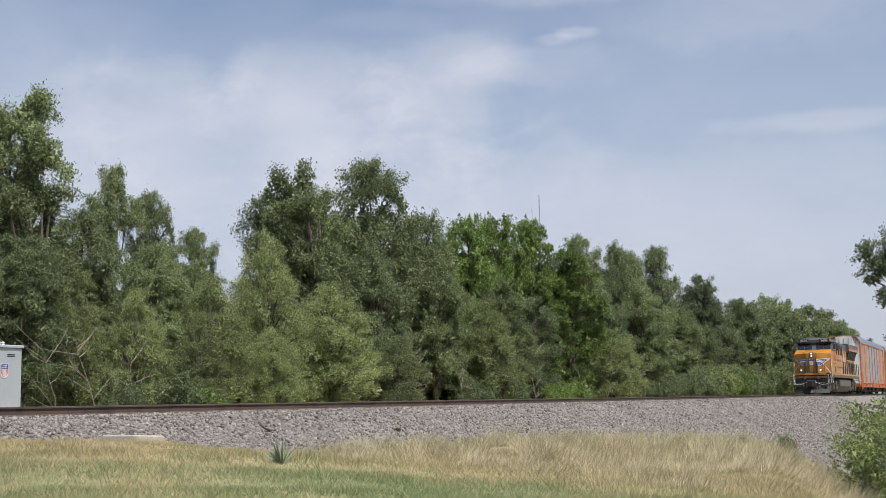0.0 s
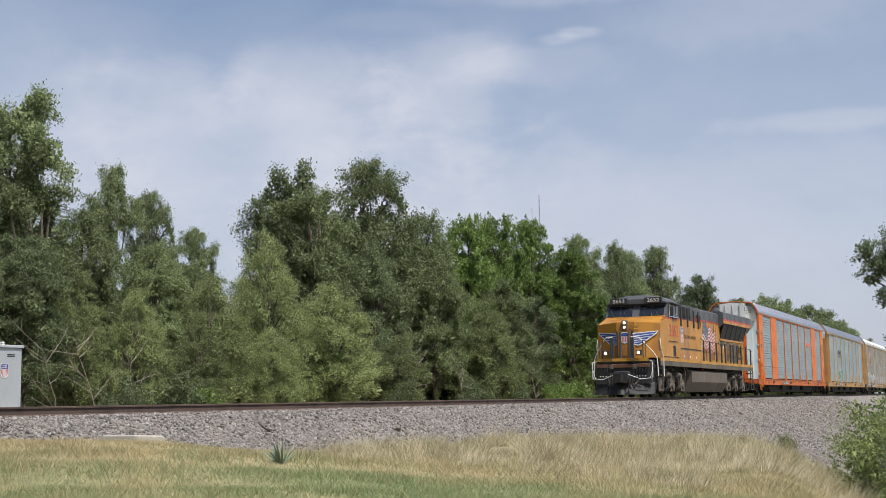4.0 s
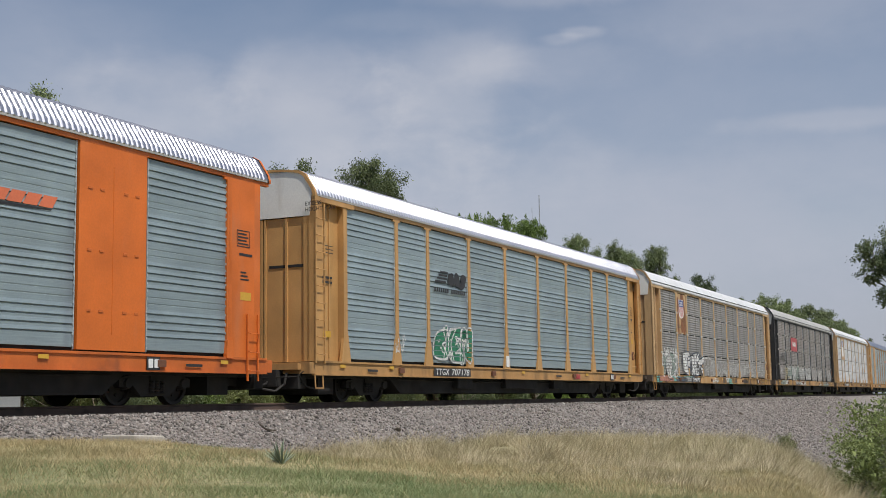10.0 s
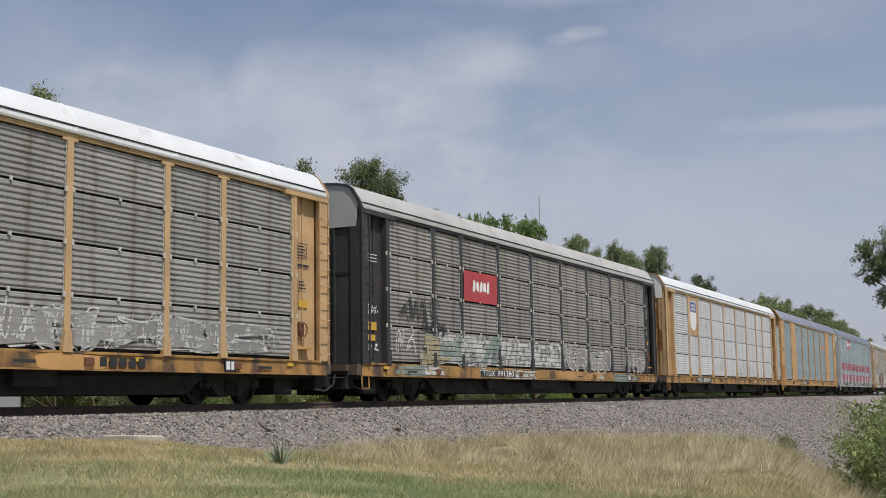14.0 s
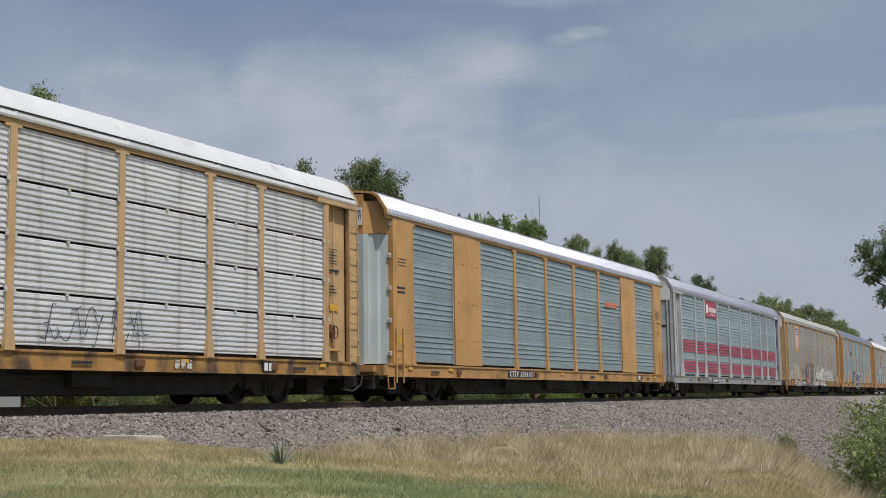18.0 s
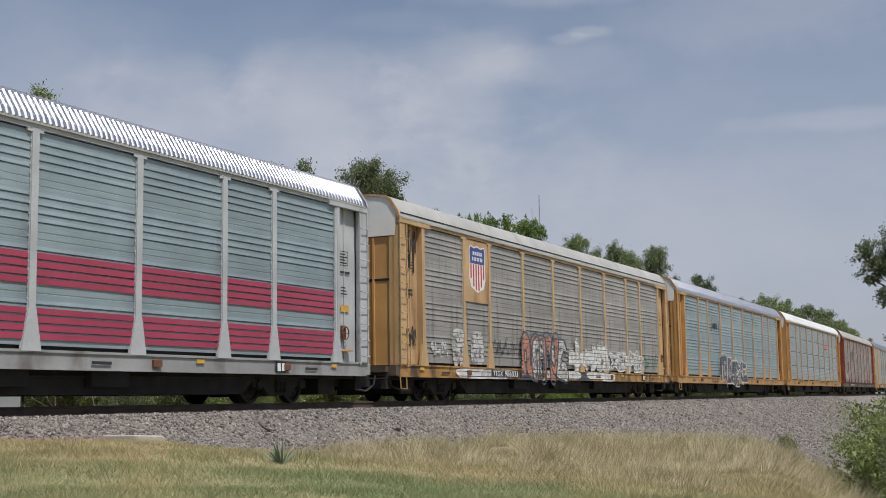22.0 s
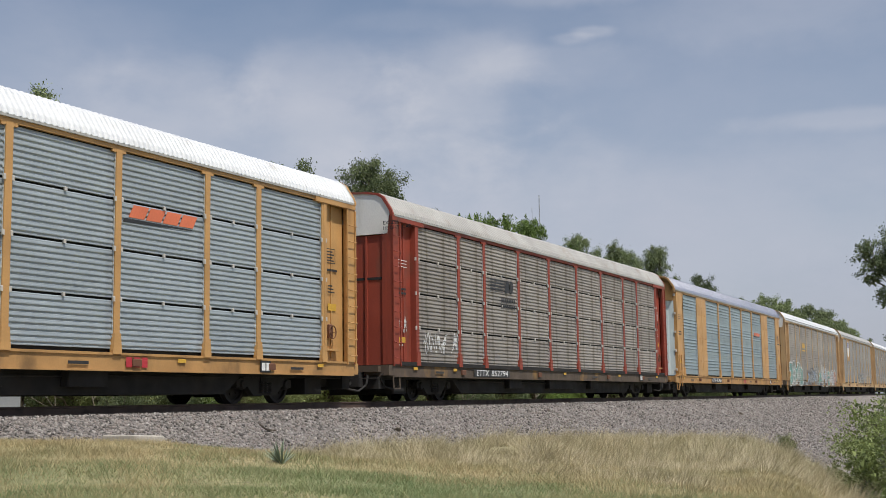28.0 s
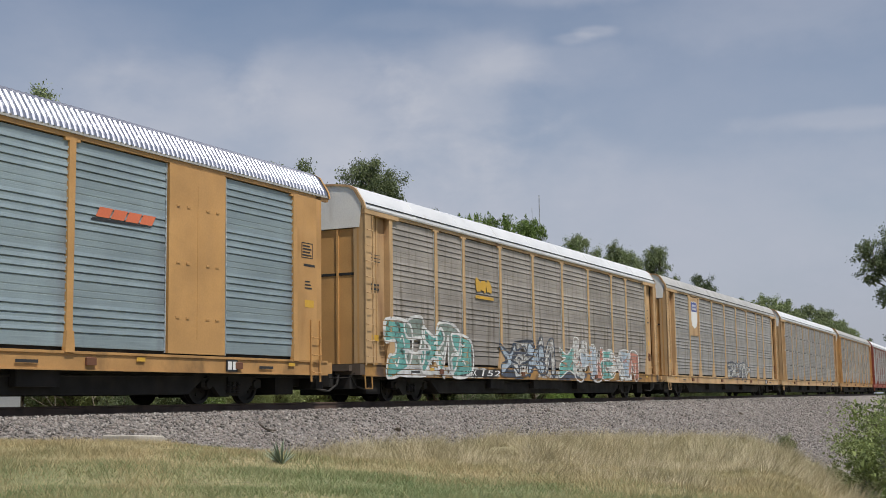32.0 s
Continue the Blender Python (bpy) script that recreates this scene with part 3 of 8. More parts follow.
def leaf_cloud(rng, centres, radii, count, size, spray=0.2, core=0.12, droop=0.35):
    """Foliage of many boughs: each is a ball of small sprays over a thin inner filling, thicker on its upper and outer side."""
    share = radii ** 2 / (radii ** 2).sum()
    many = max(int((radii ** 2).sum() * 12.57 / (spray * spray * 4.0)), 20)
    k = rng.choice(len(centres), many, p=share)
    d = rng.standard_normal((many, 3)) + np.array([0, 0, 0.42])
    d /= np.linalg.norm(d, axis=1, keepdims=True)
    # each bough is drawn out its own way, and has bare sides
    for _ in range(2):
        bare = rng.standard_normal((len(centres), 3)) - np.array([0, 0, 0.5])
        bare /= np.linalg.norm(bare, axis=1, keepdims=True)
        keep = (d * bare[k]).sum(1) < 0.62
        d, k = d[keep], k[keep]
    many = len(k)
    stretch = 0.72 + 0.62 * rng.random((len(centres), 3)) * np.array([1, 1, 0.7])
    reach = 0.62 + 0.42 * rng.random(many) + 0.5 * rng.random(many) ** 5
    mid = centres[k] + d * (radii[k] * reach)[:, None] * stretch[k]
    wide = spray * (0.45 + 1.1 * rng.random(many))
    q = rng.choice(many, count, p=wide ** 2 / (wide ** 2).sum())
    # a spray is a drooping plume that points away from its bough
    along = rng.random(count) ** 0.7 * 2.0 - 0.7
    e = rng.standard_normal((count, 3)) * 0.36
    out = d[q] * np.array([1, 1, 0.6])
    place = mid[q] + wide[q][:, None] * (out * along[:, None] + e)
    place[:, 2] -= droop * wide[q] * np.maximum(along, 0) ** 2
    # filling inside the boughs
    inner = int(count * core)
    kk = rng.choice(len(centres), inner, p=share)
    g = rng.standard_normal((inner, 3))
    g /= np.linalg.norm(g, axis=1, keepdims=True)
    fill = centres[kk] + g * (radii[kk] * 0.72 * rng.random(inner) ** 0.5)[:, None]
    return np.concatenate([leaf_fans(rng, place, size), leaf_fans(rng, fill, size * 2.1)])


def boughs(rng, count, height, spread, low, outline, fat):
    """Places and sizes of the boughs inside an outline: (height share, width share) points."""
    hs, ws = [p[0] for p in outline], [p[1] for p in outline]
    cs, rs = [], []
    for _ in range(count * 14):
        if len(cs) >= count:
            break
        h = low + (1 - low) * rng.random() ** 0.85
        w = float(np.interp(h, hs, ws)) * spread
        r = fat * height * (0.6 + 0.75 * rng.random()) * (0.75 if h > 0.8 else 1.0)
        an, rr = 6.283 * rng.random(), max(w - 0.6 * r, 0.05) * rng.random() ** 0.4
        p = np.array([rr * math.cos(an), rr * math.sin(an), h * height - 0.75 * r])
        if all(np.linalg.norm((p - c) * (1, 1, 1.15)) > 0.66 * (r + s) for c, s in zip(cs, rs)):
            cs.append(p)
            rs.append(r)
    return np.array(cs), np.array(rs)


OVAL = ((0.0, 0.45), (0.3, 0.9), (0.55, 1.0), (0.8, 0.78), (1.0, 0.3))
UPRIGHT = ((0.0, 0.5), (0.35, 0.95), (0.6, 1.0), (0.8, 0.85), (1.0, 0.42))
SKIRT = ((0.0, 1.0), (0.3, 1.0), (0.6, 0.85), (0.85, 0.55), (1.0, 0.22))
TUFT = ((0.0, 0.2), (0.7, 0.7), (0.85, 1.0), (1.0, 0.5))


def tree_meshes(seed, material, spread=3.0, low=0.2, count=40, leaves=64000, size=0.046, outline=OVAL, fat=0.08, spray=0.32, height=10.0, core=0.12, given=None):
    """Trunk with limbs, and crown, of one kind of tree."""
    rng = np.random.default_rng(seed)
    if given is None:
        cs, rs = boughs(rng, count, height, spread, low, outline, fat)
    else:
        cs, rs = np.array([g[:3] for g in given], float), np.array([g[3] for g in given], float)
    wood = Mesh()
    # a crooked trunk, and a limb to each bough
    stem = [Vector((0, 0, -0.4))]
    for i in range(8):
        z = height * 0.8 * (i + 1) / 8
        stem.append(Vector((stem[-1].x + 0.16 * rng.standard_normal(), stem[-1].y + 0.16 * rng.standard_normal(), z)))
    for i in range(8):
        wood.tube(stem[i], stem[i + 1], 0.019 * height * (1 - i / 9.5), 7, 0.019 * height * (1 - (i + 1) / 9.5), caps=False)
    for c, r in zip(cs, rs):
        z = min(max(c[2] * (0.42 + 0.3 * rng.random()), 0.9), height * 0.76)
        i = int(z / (height * 0.8) * 8)
        p = stem[i].lerp(stem[i + 1], 0.5)
        e = Vector(c)
        m = p.lerp(e, 0.5) + Vector(rng.standard_normal(3)) * 0.22 + Vector((0, 0, 0.12 * (e - p).length))
        t = 0.009 * height * (1 - 0.55 * z / height)
        wood.tube(p, m, t, 5, t * 0.7, caps=False)
        wood.tube(m, e, t * 0.7, 5, t * 0.3, caps=False)
        for _ in range(4):
            g = Vector(rng.standard_normal(3)).normalized() * r * 0.95
            b = m.lerp(e, 0.4 + 0.6 * rng.random())
            wood.tube(b, e + g, t * 0.28, 3, 0.006, caps=False)
    return wood.data("trunk", M_BARK), quads("crown", leaf_cloud(rng, cs, rs, leaves, size, spray, core), material, 3)


# near kinds, then lighter ones for the ranks behind and far along the line
KINDS = [tree_meshes(11, M_LEAF_ELM, 2.6, 0.24, 46), tree_meshes(12, M_LEAF_ELM, 2.3, 0.22, 40, outline=UPRIGHT), tree_meshes(13, M_LEAF_BRIGHT, 2.6, 0.16, 44, 42000, 0.062, UPRIGHT, 0.08, 0.22),
         tree_meshes(14, M_LEAF_OLIVE, 3.6, 0.17, 52, outline=SKIRT, fat=0.095, spray=0.34), tree_meshes(15, M_LEAF_ELM, 2.2, 0.72, 13, 26000, outline=TUFT, fat=0.075), tree_meshes(16, M_LEAF_DARK, 2.8, 0.22, 42),
         tree_meshes(17, M_LEAF_DARK, 3.0, 0.1, 30, 9000, 0.12, fat=0.11), tree_meshes(18, M_LEAF_ELM, 2.7, 0.12, 40, 20000, 0.085, UPRIGHT), tree_meshes(19, M_LEAF_ELM, 2.4, 0.3, 36, outline=UPRIGHT, fat=0.08)]
TREE_LABELS = ["grey-green elm with a ragged billowing crown", "grey-green elm with a narrow upright crown", "bright green broad-leaved tree with a dense crown",
               "olive green tree with hanging foliage down to the ground", "tall elm with a bare trunk and a tufted top", "dark broad elm thick down to the ground",
               "shaded dark elm deep in the wood", "grey-green elm of the distant tree line", "open-crowned elm with bare lower limbs"]
TREE_WIDTH = (2.6, 2.3, 2.6, 3.6, 2.2, 2.8, 3.0, 2.7, 2.4)


def tree(kind, a, off, height, turn, half=None, name="tree"):
    """half: half the crown's width; else as wide as its kind."""
    p = track(a, off)
    z = float(ground_z(p.x, p.y))
    ob = thing(name, TREE_LABELS[kind], "tree", "trees along the railway")
    trunk, crown = KINDS[kind]
    part("trunk", trunk, parent=ob, label="grey-brown bark")
    part("crown", crown, parent=ob)
    s = (height - z) / 10.05
    k = s if half is None else min(max(half / TREE_WIDTH[kind], 0.5 * s), 1.25 * s)
    ob.matrix_basis = Matrix.Translation((p.x, p.y, z)) @ pose(0, 0, 0, 0, 0, turn) @ Matrix.Diagonal((k, k, s, 1))


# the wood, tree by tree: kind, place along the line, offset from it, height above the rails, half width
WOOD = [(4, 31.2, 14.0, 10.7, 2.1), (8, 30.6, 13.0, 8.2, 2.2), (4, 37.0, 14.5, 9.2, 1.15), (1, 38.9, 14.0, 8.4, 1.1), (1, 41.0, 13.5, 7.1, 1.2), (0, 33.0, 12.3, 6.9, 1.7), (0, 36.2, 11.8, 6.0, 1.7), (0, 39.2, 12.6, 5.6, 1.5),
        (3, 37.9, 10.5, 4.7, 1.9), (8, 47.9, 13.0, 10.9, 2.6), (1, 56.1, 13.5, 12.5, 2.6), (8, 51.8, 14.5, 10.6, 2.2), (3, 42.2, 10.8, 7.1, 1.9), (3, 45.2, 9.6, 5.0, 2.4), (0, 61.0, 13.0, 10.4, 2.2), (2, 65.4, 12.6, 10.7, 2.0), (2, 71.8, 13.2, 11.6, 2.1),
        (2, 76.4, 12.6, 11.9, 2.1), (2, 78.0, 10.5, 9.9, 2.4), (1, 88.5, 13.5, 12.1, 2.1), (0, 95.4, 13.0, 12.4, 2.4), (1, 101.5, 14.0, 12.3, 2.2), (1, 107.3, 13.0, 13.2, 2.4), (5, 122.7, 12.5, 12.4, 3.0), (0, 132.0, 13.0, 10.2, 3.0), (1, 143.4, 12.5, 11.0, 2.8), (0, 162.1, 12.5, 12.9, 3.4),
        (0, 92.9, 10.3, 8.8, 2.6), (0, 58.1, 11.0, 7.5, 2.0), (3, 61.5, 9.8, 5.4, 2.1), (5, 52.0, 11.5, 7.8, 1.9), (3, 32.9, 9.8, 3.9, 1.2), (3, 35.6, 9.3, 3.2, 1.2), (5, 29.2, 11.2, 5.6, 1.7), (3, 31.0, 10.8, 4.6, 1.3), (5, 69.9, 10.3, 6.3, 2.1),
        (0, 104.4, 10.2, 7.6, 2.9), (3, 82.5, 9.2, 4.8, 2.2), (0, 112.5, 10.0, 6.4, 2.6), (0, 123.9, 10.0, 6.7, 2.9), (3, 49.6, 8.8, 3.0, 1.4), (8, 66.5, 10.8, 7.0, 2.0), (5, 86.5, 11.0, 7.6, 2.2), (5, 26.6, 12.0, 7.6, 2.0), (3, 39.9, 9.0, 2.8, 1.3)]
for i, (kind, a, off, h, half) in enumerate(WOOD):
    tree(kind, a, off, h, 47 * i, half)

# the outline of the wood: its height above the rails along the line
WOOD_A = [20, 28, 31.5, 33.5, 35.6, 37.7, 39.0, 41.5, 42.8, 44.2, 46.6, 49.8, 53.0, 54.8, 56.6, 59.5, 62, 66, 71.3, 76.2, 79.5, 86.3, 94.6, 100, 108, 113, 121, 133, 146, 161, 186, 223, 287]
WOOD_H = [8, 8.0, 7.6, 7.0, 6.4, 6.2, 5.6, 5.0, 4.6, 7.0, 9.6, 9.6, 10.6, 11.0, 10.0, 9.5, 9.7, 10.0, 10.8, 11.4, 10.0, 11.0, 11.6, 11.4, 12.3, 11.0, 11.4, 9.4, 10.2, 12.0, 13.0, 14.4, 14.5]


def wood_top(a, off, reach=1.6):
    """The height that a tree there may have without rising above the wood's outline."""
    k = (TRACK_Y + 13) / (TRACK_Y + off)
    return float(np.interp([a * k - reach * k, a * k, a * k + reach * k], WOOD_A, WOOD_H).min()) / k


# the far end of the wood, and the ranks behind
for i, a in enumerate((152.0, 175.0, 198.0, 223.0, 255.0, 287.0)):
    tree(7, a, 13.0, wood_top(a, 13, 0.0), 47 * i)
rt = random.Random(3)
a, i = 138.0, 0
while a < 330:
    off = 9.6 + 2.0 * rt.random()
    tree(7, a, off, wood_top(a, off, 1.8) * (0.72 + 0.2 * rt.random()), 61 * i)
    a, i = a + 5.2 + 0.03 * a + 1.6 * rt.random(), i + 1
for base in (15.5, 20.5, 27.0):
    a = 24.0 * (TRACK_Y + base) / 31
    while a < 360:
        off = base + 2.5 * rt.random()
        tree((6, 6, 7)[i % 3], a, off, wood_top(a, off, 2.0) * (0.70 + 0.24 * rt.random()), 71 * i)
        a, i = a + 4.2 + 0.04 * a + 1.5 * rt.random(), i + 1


def shrub_meshes(seed, material, leaves=9000, size=0.034, spray=0.15):
    rng = np.random.default_rng(seed)
    wood = Mesh()
    cs = []
    for i in range(16):
        an, r = 6.283 * rng.random(), 0.95 * rng.random() ** 0.5
        tip = Vector((r * math.cos(an), r * math.sin(an), 0.5 + 1.3 * rng.random() * (1.1 - 0.6 * r)))
        wood.tube((0.1 * math.cos(an), 0.1 * math.sin(an), -0.15), tip, 0.03, 5, 0.008, caps=False)
        cs += [tuple(tip), tuple(tip * 0.65), tuple(tip * 0.4 + Vector((0, 0, 0.1)))]
    cs = np.array(cs)
    return wood.data("stem", M_BARK), quads("foliage", leaf_cloud(rng, cs, 0.22 + 0.2 * rng.random(len(cs)), leaves, size, spray, 0.1), material, 3)


SHRUBS = [shrub_meshes(21, M_LEAF_OLIVE), shrub_meshes(22, M_LEAF_DARK), shrub_meshes(23, M_LEAF_BUSH, 26000, 0.018, 0.13), shrub_meshes(24, M_LEAF_SAGE, 26000, 0.018, 0.13), shrub_meshes(25, M_LEAF_BRIGHT, 8000, 0.045)]


def shrub(kind, x, y, size, turn, label, group="shrubs along the wood"):
    ob = thing("shrub", label, "shrub", group)
    part("stem", SHRUBS[kind][0], parent=ob)
    part("foliage", SHRUBS[kind][1], parent=ob)
    ob.matrix_basis = Matrix.Translation((x, y, float(ground_z(x, y)))) @ pose(0, 0, 0, 0, 0, turn) @ Matrix.Scale(size, 4)


rs = random.Random(5)
for k, a, off, s in ((1, 30.2, 8.0, 0.8), (1, 33.8, 8.6, 1.0), (4, 34.6, 8.2, 0.7), (1, 48.4, 8.2, 0.8), (1, 58.0, 8.6, 1.0), (4, 65.8, 7.2, 0.9), (4, 68.5, 7.0, 1.0),
                     (1, 62.5, 8.4, 0.8), (1, 72.5, 8.0, 0.9), (1, 90.0, 8.0, 1.4), (1, 96.0, 7.8, 1.5), (1, 101.0, 7.4, 1.7), (0, 107.0, 7.6, 1.8), (4, 113.0, 7.8, 1.9), (1, 119.0, 7.4, 1.9), (1, 126.0, 7.4, 2.1), (0, 134.0, 7.4, 2.2), (1, 143.0, 7.6, 2.2), (1, 154.0, 7.6, 2.2)):
    p = track(a, off)
    shrub(k, p.x, p.y, s, 53 * a, "bright green shrub at the foot of the trees" if k == 4 else "dusty green shrub at the foot of the trees")
for i in range(70):
    a = 26 + i * 2.6 + 0.02 * i * i
    p = track(a * 1.1, 15.0 + 5.0 * rs.random())
    shrub(1, p.x, p.y, 1.7 + 0.7 * rs.random(), 77 * i, "shaded undergrowth beneath the trees")
# bare dead stems in front of the wood
for i, (a, h) in enumerate(((28.3, 2.6), (29.6, 3.0), (31.0, 2.2), (46.4, 3.6), (50.0, 3.2), (51.2, 2.8), (55.8, 2.4), (66.0, 3.0), (74.0, 3.4), (79.0, 3.0), (88.0, 3.4))):
    rd = random.Random(200 + i)
    ob = thing("dead_sapling", "pale leafless dead sapling at the wood's edge", "dead tree", "dead saplings")
    stem = [Vector((0, 0, -0.2))]
    lean = Vector((rd.uniform(-0.5, 0.5), rd.uniform(-0.2, 0.2), 1)).normalized()
    for k in range(5):
        stem.append(stem[-1] + (lean + Vector((rd.uniform(-0.2, 0.2), rd.uniform(-0.2, 0.2), 0))) * (h + 0.2) / 5)
    wood = Mesh()
    for k in range(5):
        wood.tube(stem[k], stem[k + 1], 0.024 * (1 - k / 6), 6, 0.024 * (1 - (k + 1) / 6))
    part("stem", wood, M_DEADWOOD, ob)
    for k in range(8):
        base = stem[1 + k % 4].lerp(stem[2 + k % 4], rd.random())
        d = Vector((rd.choice((-1, 1)) * rd.uniform(0.5, 1), rd.uniform(-0.5, 0.5), rd.uniform(0.1, 0.8))).normalized()
        q = base + d * rd.uniform(0.4, 0.9)
        e = q + (d + Vector((0, 0, rd.uniform(-0.4, 0.6)))).normalized() * rd.uniform(0.3, 0.7)
        part("branch", Mesh().tube(base, q, 0.010, 5, 0.008).tube(q, e, 0.008, 5, 0.004).tube(q, q + Vector((d.x * 0.2, -0.15, 0.35)), 0.007, 4, 0.004), M_DEADWOOD, ob)
    p = track(a, 8.2 + 0.8 * rd.random())
    ob.matrix_basis = Matrix.Translation((p.x, p.y, float(ground_z(p.x, p.y))))
# the thicket beside the line, and the tree that leans into view
for x, y, s, k in ((30.0, 2.35, 1.9, 3), (24.0, 2.0, 0.95, 3), (21.8, 1.65, 0.9, 3), (33.0, 2.65, 2.3, 2), (37.0, 3.55, 2.5, 2), (28.0, 2.25, 1.4, 3), (40.5, 4.2, 2.5, 2), (34.6, 3.5, 1.9, 2), (26.4, 2.95, 0.55, 1), (28.6, 3.3, 0.6, 4), (24.6, 2.8, 0.4, 1), (31.0, 4.4, 0.42, 1), (34.0, 5.3, 0.4, 1)):
    shrub(k, x, y, s, 90 * s, "leafy green bush at the edge of the ditch", "bushes by the ditch")
LEANING = tree_meshes(31, M_LEAF_DARK, leaves=30000, size=0.034, spray=0.2, height=9.0, given=[(-1.95, 0.3, 8.75, 0.55), (-1.3, -0.2, 9.3, 0.6), (-2.35, 0.0, 9.1, 0.4), (-1.2, 0.2, 8.5, 0.7), (-2.2, 0.2, 8.25, 0.36), (-1.75, -0.3, 7.45, 0.42), (-1.2, 0.1, 7.7, 0.5), (0.1, 0.0, 9.4, 0.9), (-1.5, 0.0, 6.15, 0.2), (-1.1, 0.2, 5.9, 0.3), (0.3, 0.3, 8.2, 0.8), (0.3, -0.4, 7.0, 0.6), (0.4, 0.0, 5.8, 0.6)])
near_tree = thing("tree", "dark elm leaning over the ditch beside the line", "tree", "trees along the railway")
part("trunk", LEANING[0], parent=near_tree, label="grey-brown bark")
part("crown", LEANING[1], parent=near_tree)
near_tree.matrix_basis = Matrix.Translation((45.2, 3.95, float(ground_z(45.2, 3.95)))) @ pose(0, 0, 0, 0, 0, -82)


def blades(name, label, material, count, where, length, wide=0.006, bend=0.35, seed=1):
    """Upright tapering blades; where(rng, n) gives their feet, and a factor for their length."""
    rng = np.random.default_rng(seed)
    x, y, k, *out = where(rng, count)
    z = ground_z(x, y) - 0.01
    h = length * k * (0.4 + 0.9 * rng.random(len(x)))
    an = out[0] if out else 6.283 * rng.random(len(x))
    fa = rng.random(len(x)) * 6.283
    b = h * bend * (0.2 + 0.8 * rng.random(len(x)))
    w = wide * (0.7 + 0.6 * rng.random(len(x))) * (1 + np.hypot(x, y) / 26)
    px, py = np.cos(fa) * w, np.sin(fa) * w
    foot = np.stack([x, y, z], -1)
    tip = foot + np.stack([np.cos(an) * b, np.sin(an) * b, h], -1)
    s = np.stack([px, py, np.zeros_like(px)], -1)
    c = np.stack([foot - s, foot + s, tip], 1).reshape(-1, 3)
    tagged(new(name, quads(name, c, material, 3)), label, "grass", kind="stuff")


def toe_off(x):
    """Offset from the track at which grass meets ballast."""
    return np.interp(x, [-50, 14, 17, 20, 30, 45, 60, 90], [-2.35, -2.5, -3.1, -3.4, -3.8, -4.8, -6.3, -8.2])


def fan(rng, n, near, far, left, right, power=1.0):
    """Places in the field before the camera: distance and bearing."""
    d = near + (far - near) * rng.random(n) ** power
    b = radians(left) + radians(right - left) * rng.random(n)
    return d * np.sin(b), d * np.cos(b)


def meadow(rng, n):
    x, y = fan(rng, n, 8.5, 27, 41, 85, 1.1)
    o = y - TRACK_Y - KAPPA * x * x / 2
    ok = o < toe_off(x) + 0.1
    return x[ok], y[ok], np.ones(ok.sum())


def patchy(x, y):
    return np.sin(x * 0.8 + 2 * np.sin(y * 0.5)) * np.sin(y * 0.9 + 1.0) + 0.5 * np.sin(2.1 * x - 1.3 * y)


def lush(x, y):
    """Where the grass is green rather than dry: positive on the camera's side of a wavering line."""
    b = np.degrees(np.arctan2(x, y))
    return np.interp(b, [41, 49.7, 51.5, 56, 57.4, 61, 64.8, 68.6, 73, 80], [13.4, 13.7, 16.0, 16.4, 15.6, 15.4, 15.4, 14.4, 12.8, 11.8]) - np.hypot(x, y) + 0.5 * patchy(x, y)


def green(rng, n):
    x, y, k = meadow(rng, n)
    ok = lush(x, y) + rng.standard_normal(len(x)) * 1.3 > -0.2
    return x[ok], y[ok], (k * (1.0 + 0.35 * patchy(2 * x, 2 * y)))[ok]


def dry(rng, n):
    x, y, k = meadow(rng, n)
    ok = lush(x, y) + rng.standard_normal(len(x)) * 1.8 < 0.5
    return x[ok], y[ok], (k * (1.0 + 0.35 * patchy(1.7 * x, 2 * y)))[ok]


def tall(rng, n):
    """Tall bleached grass along the ditch, in tufts that lean with the wind."""
    m = n // 110
    x, y = fan(rng, m, 9.5, 48, 56, 84, 0.95)
    o = y - TRACK_Y - KAPPA * x * x / 2
    ok = (o < toe_off(x) - 0.05) & (o > toe_off(x) - 12) & ((x > 17.5) | (np.degrees(np.arctan2(x, y)) > 66)) & (lush(x, y) + 0.6 * rng.standard_normal(m) < -0.3)
    x, y = x[ok], y[ok]
    kk = (0.3 + 0.8 * rng.random(len(x)) ** 1.4) * (0.72 + 0.55 * patchy(1.3 * x, y)).clip(0.3, 1.35)
    kk = kk * np.interp(np.hypot(x, y), [9, 15, 19, 23], [0.25, 0.38, 0.6, 1.0])
    sway = rng.standard_normal(len(x)) * 0.9
    r = np.repeat(np.arange(len(x)), 110)
    dx, dy = 0.15 * rng.standard_normal(len(r)), 0.15 * rng.standard_normal(len(r))
    return x[r] + dx, y[r] + dy, kk[r] * np.exp(-10 * (dx * dx + dy * dy)), np.arctan2(dy - 0.07, dx + 0.06) + sway[r] + 0.3 * rng.standard_normal(len(r))


blades("green_grass", "short green summer grass", M_GRASS, 460000, green, 0.06, 0.0024, 1.5, 31)
blades("dry_grass", "short sun-bleached dry grass", M_TAN, 420000, dry, 0.075, 0.0024, 1.4, 32)
blades("tall_dry_grass", "tall straw-coloured grass along the ditch", M_STRAW, 440000, tall, 0.5, 0.0022, 1.35, 33)

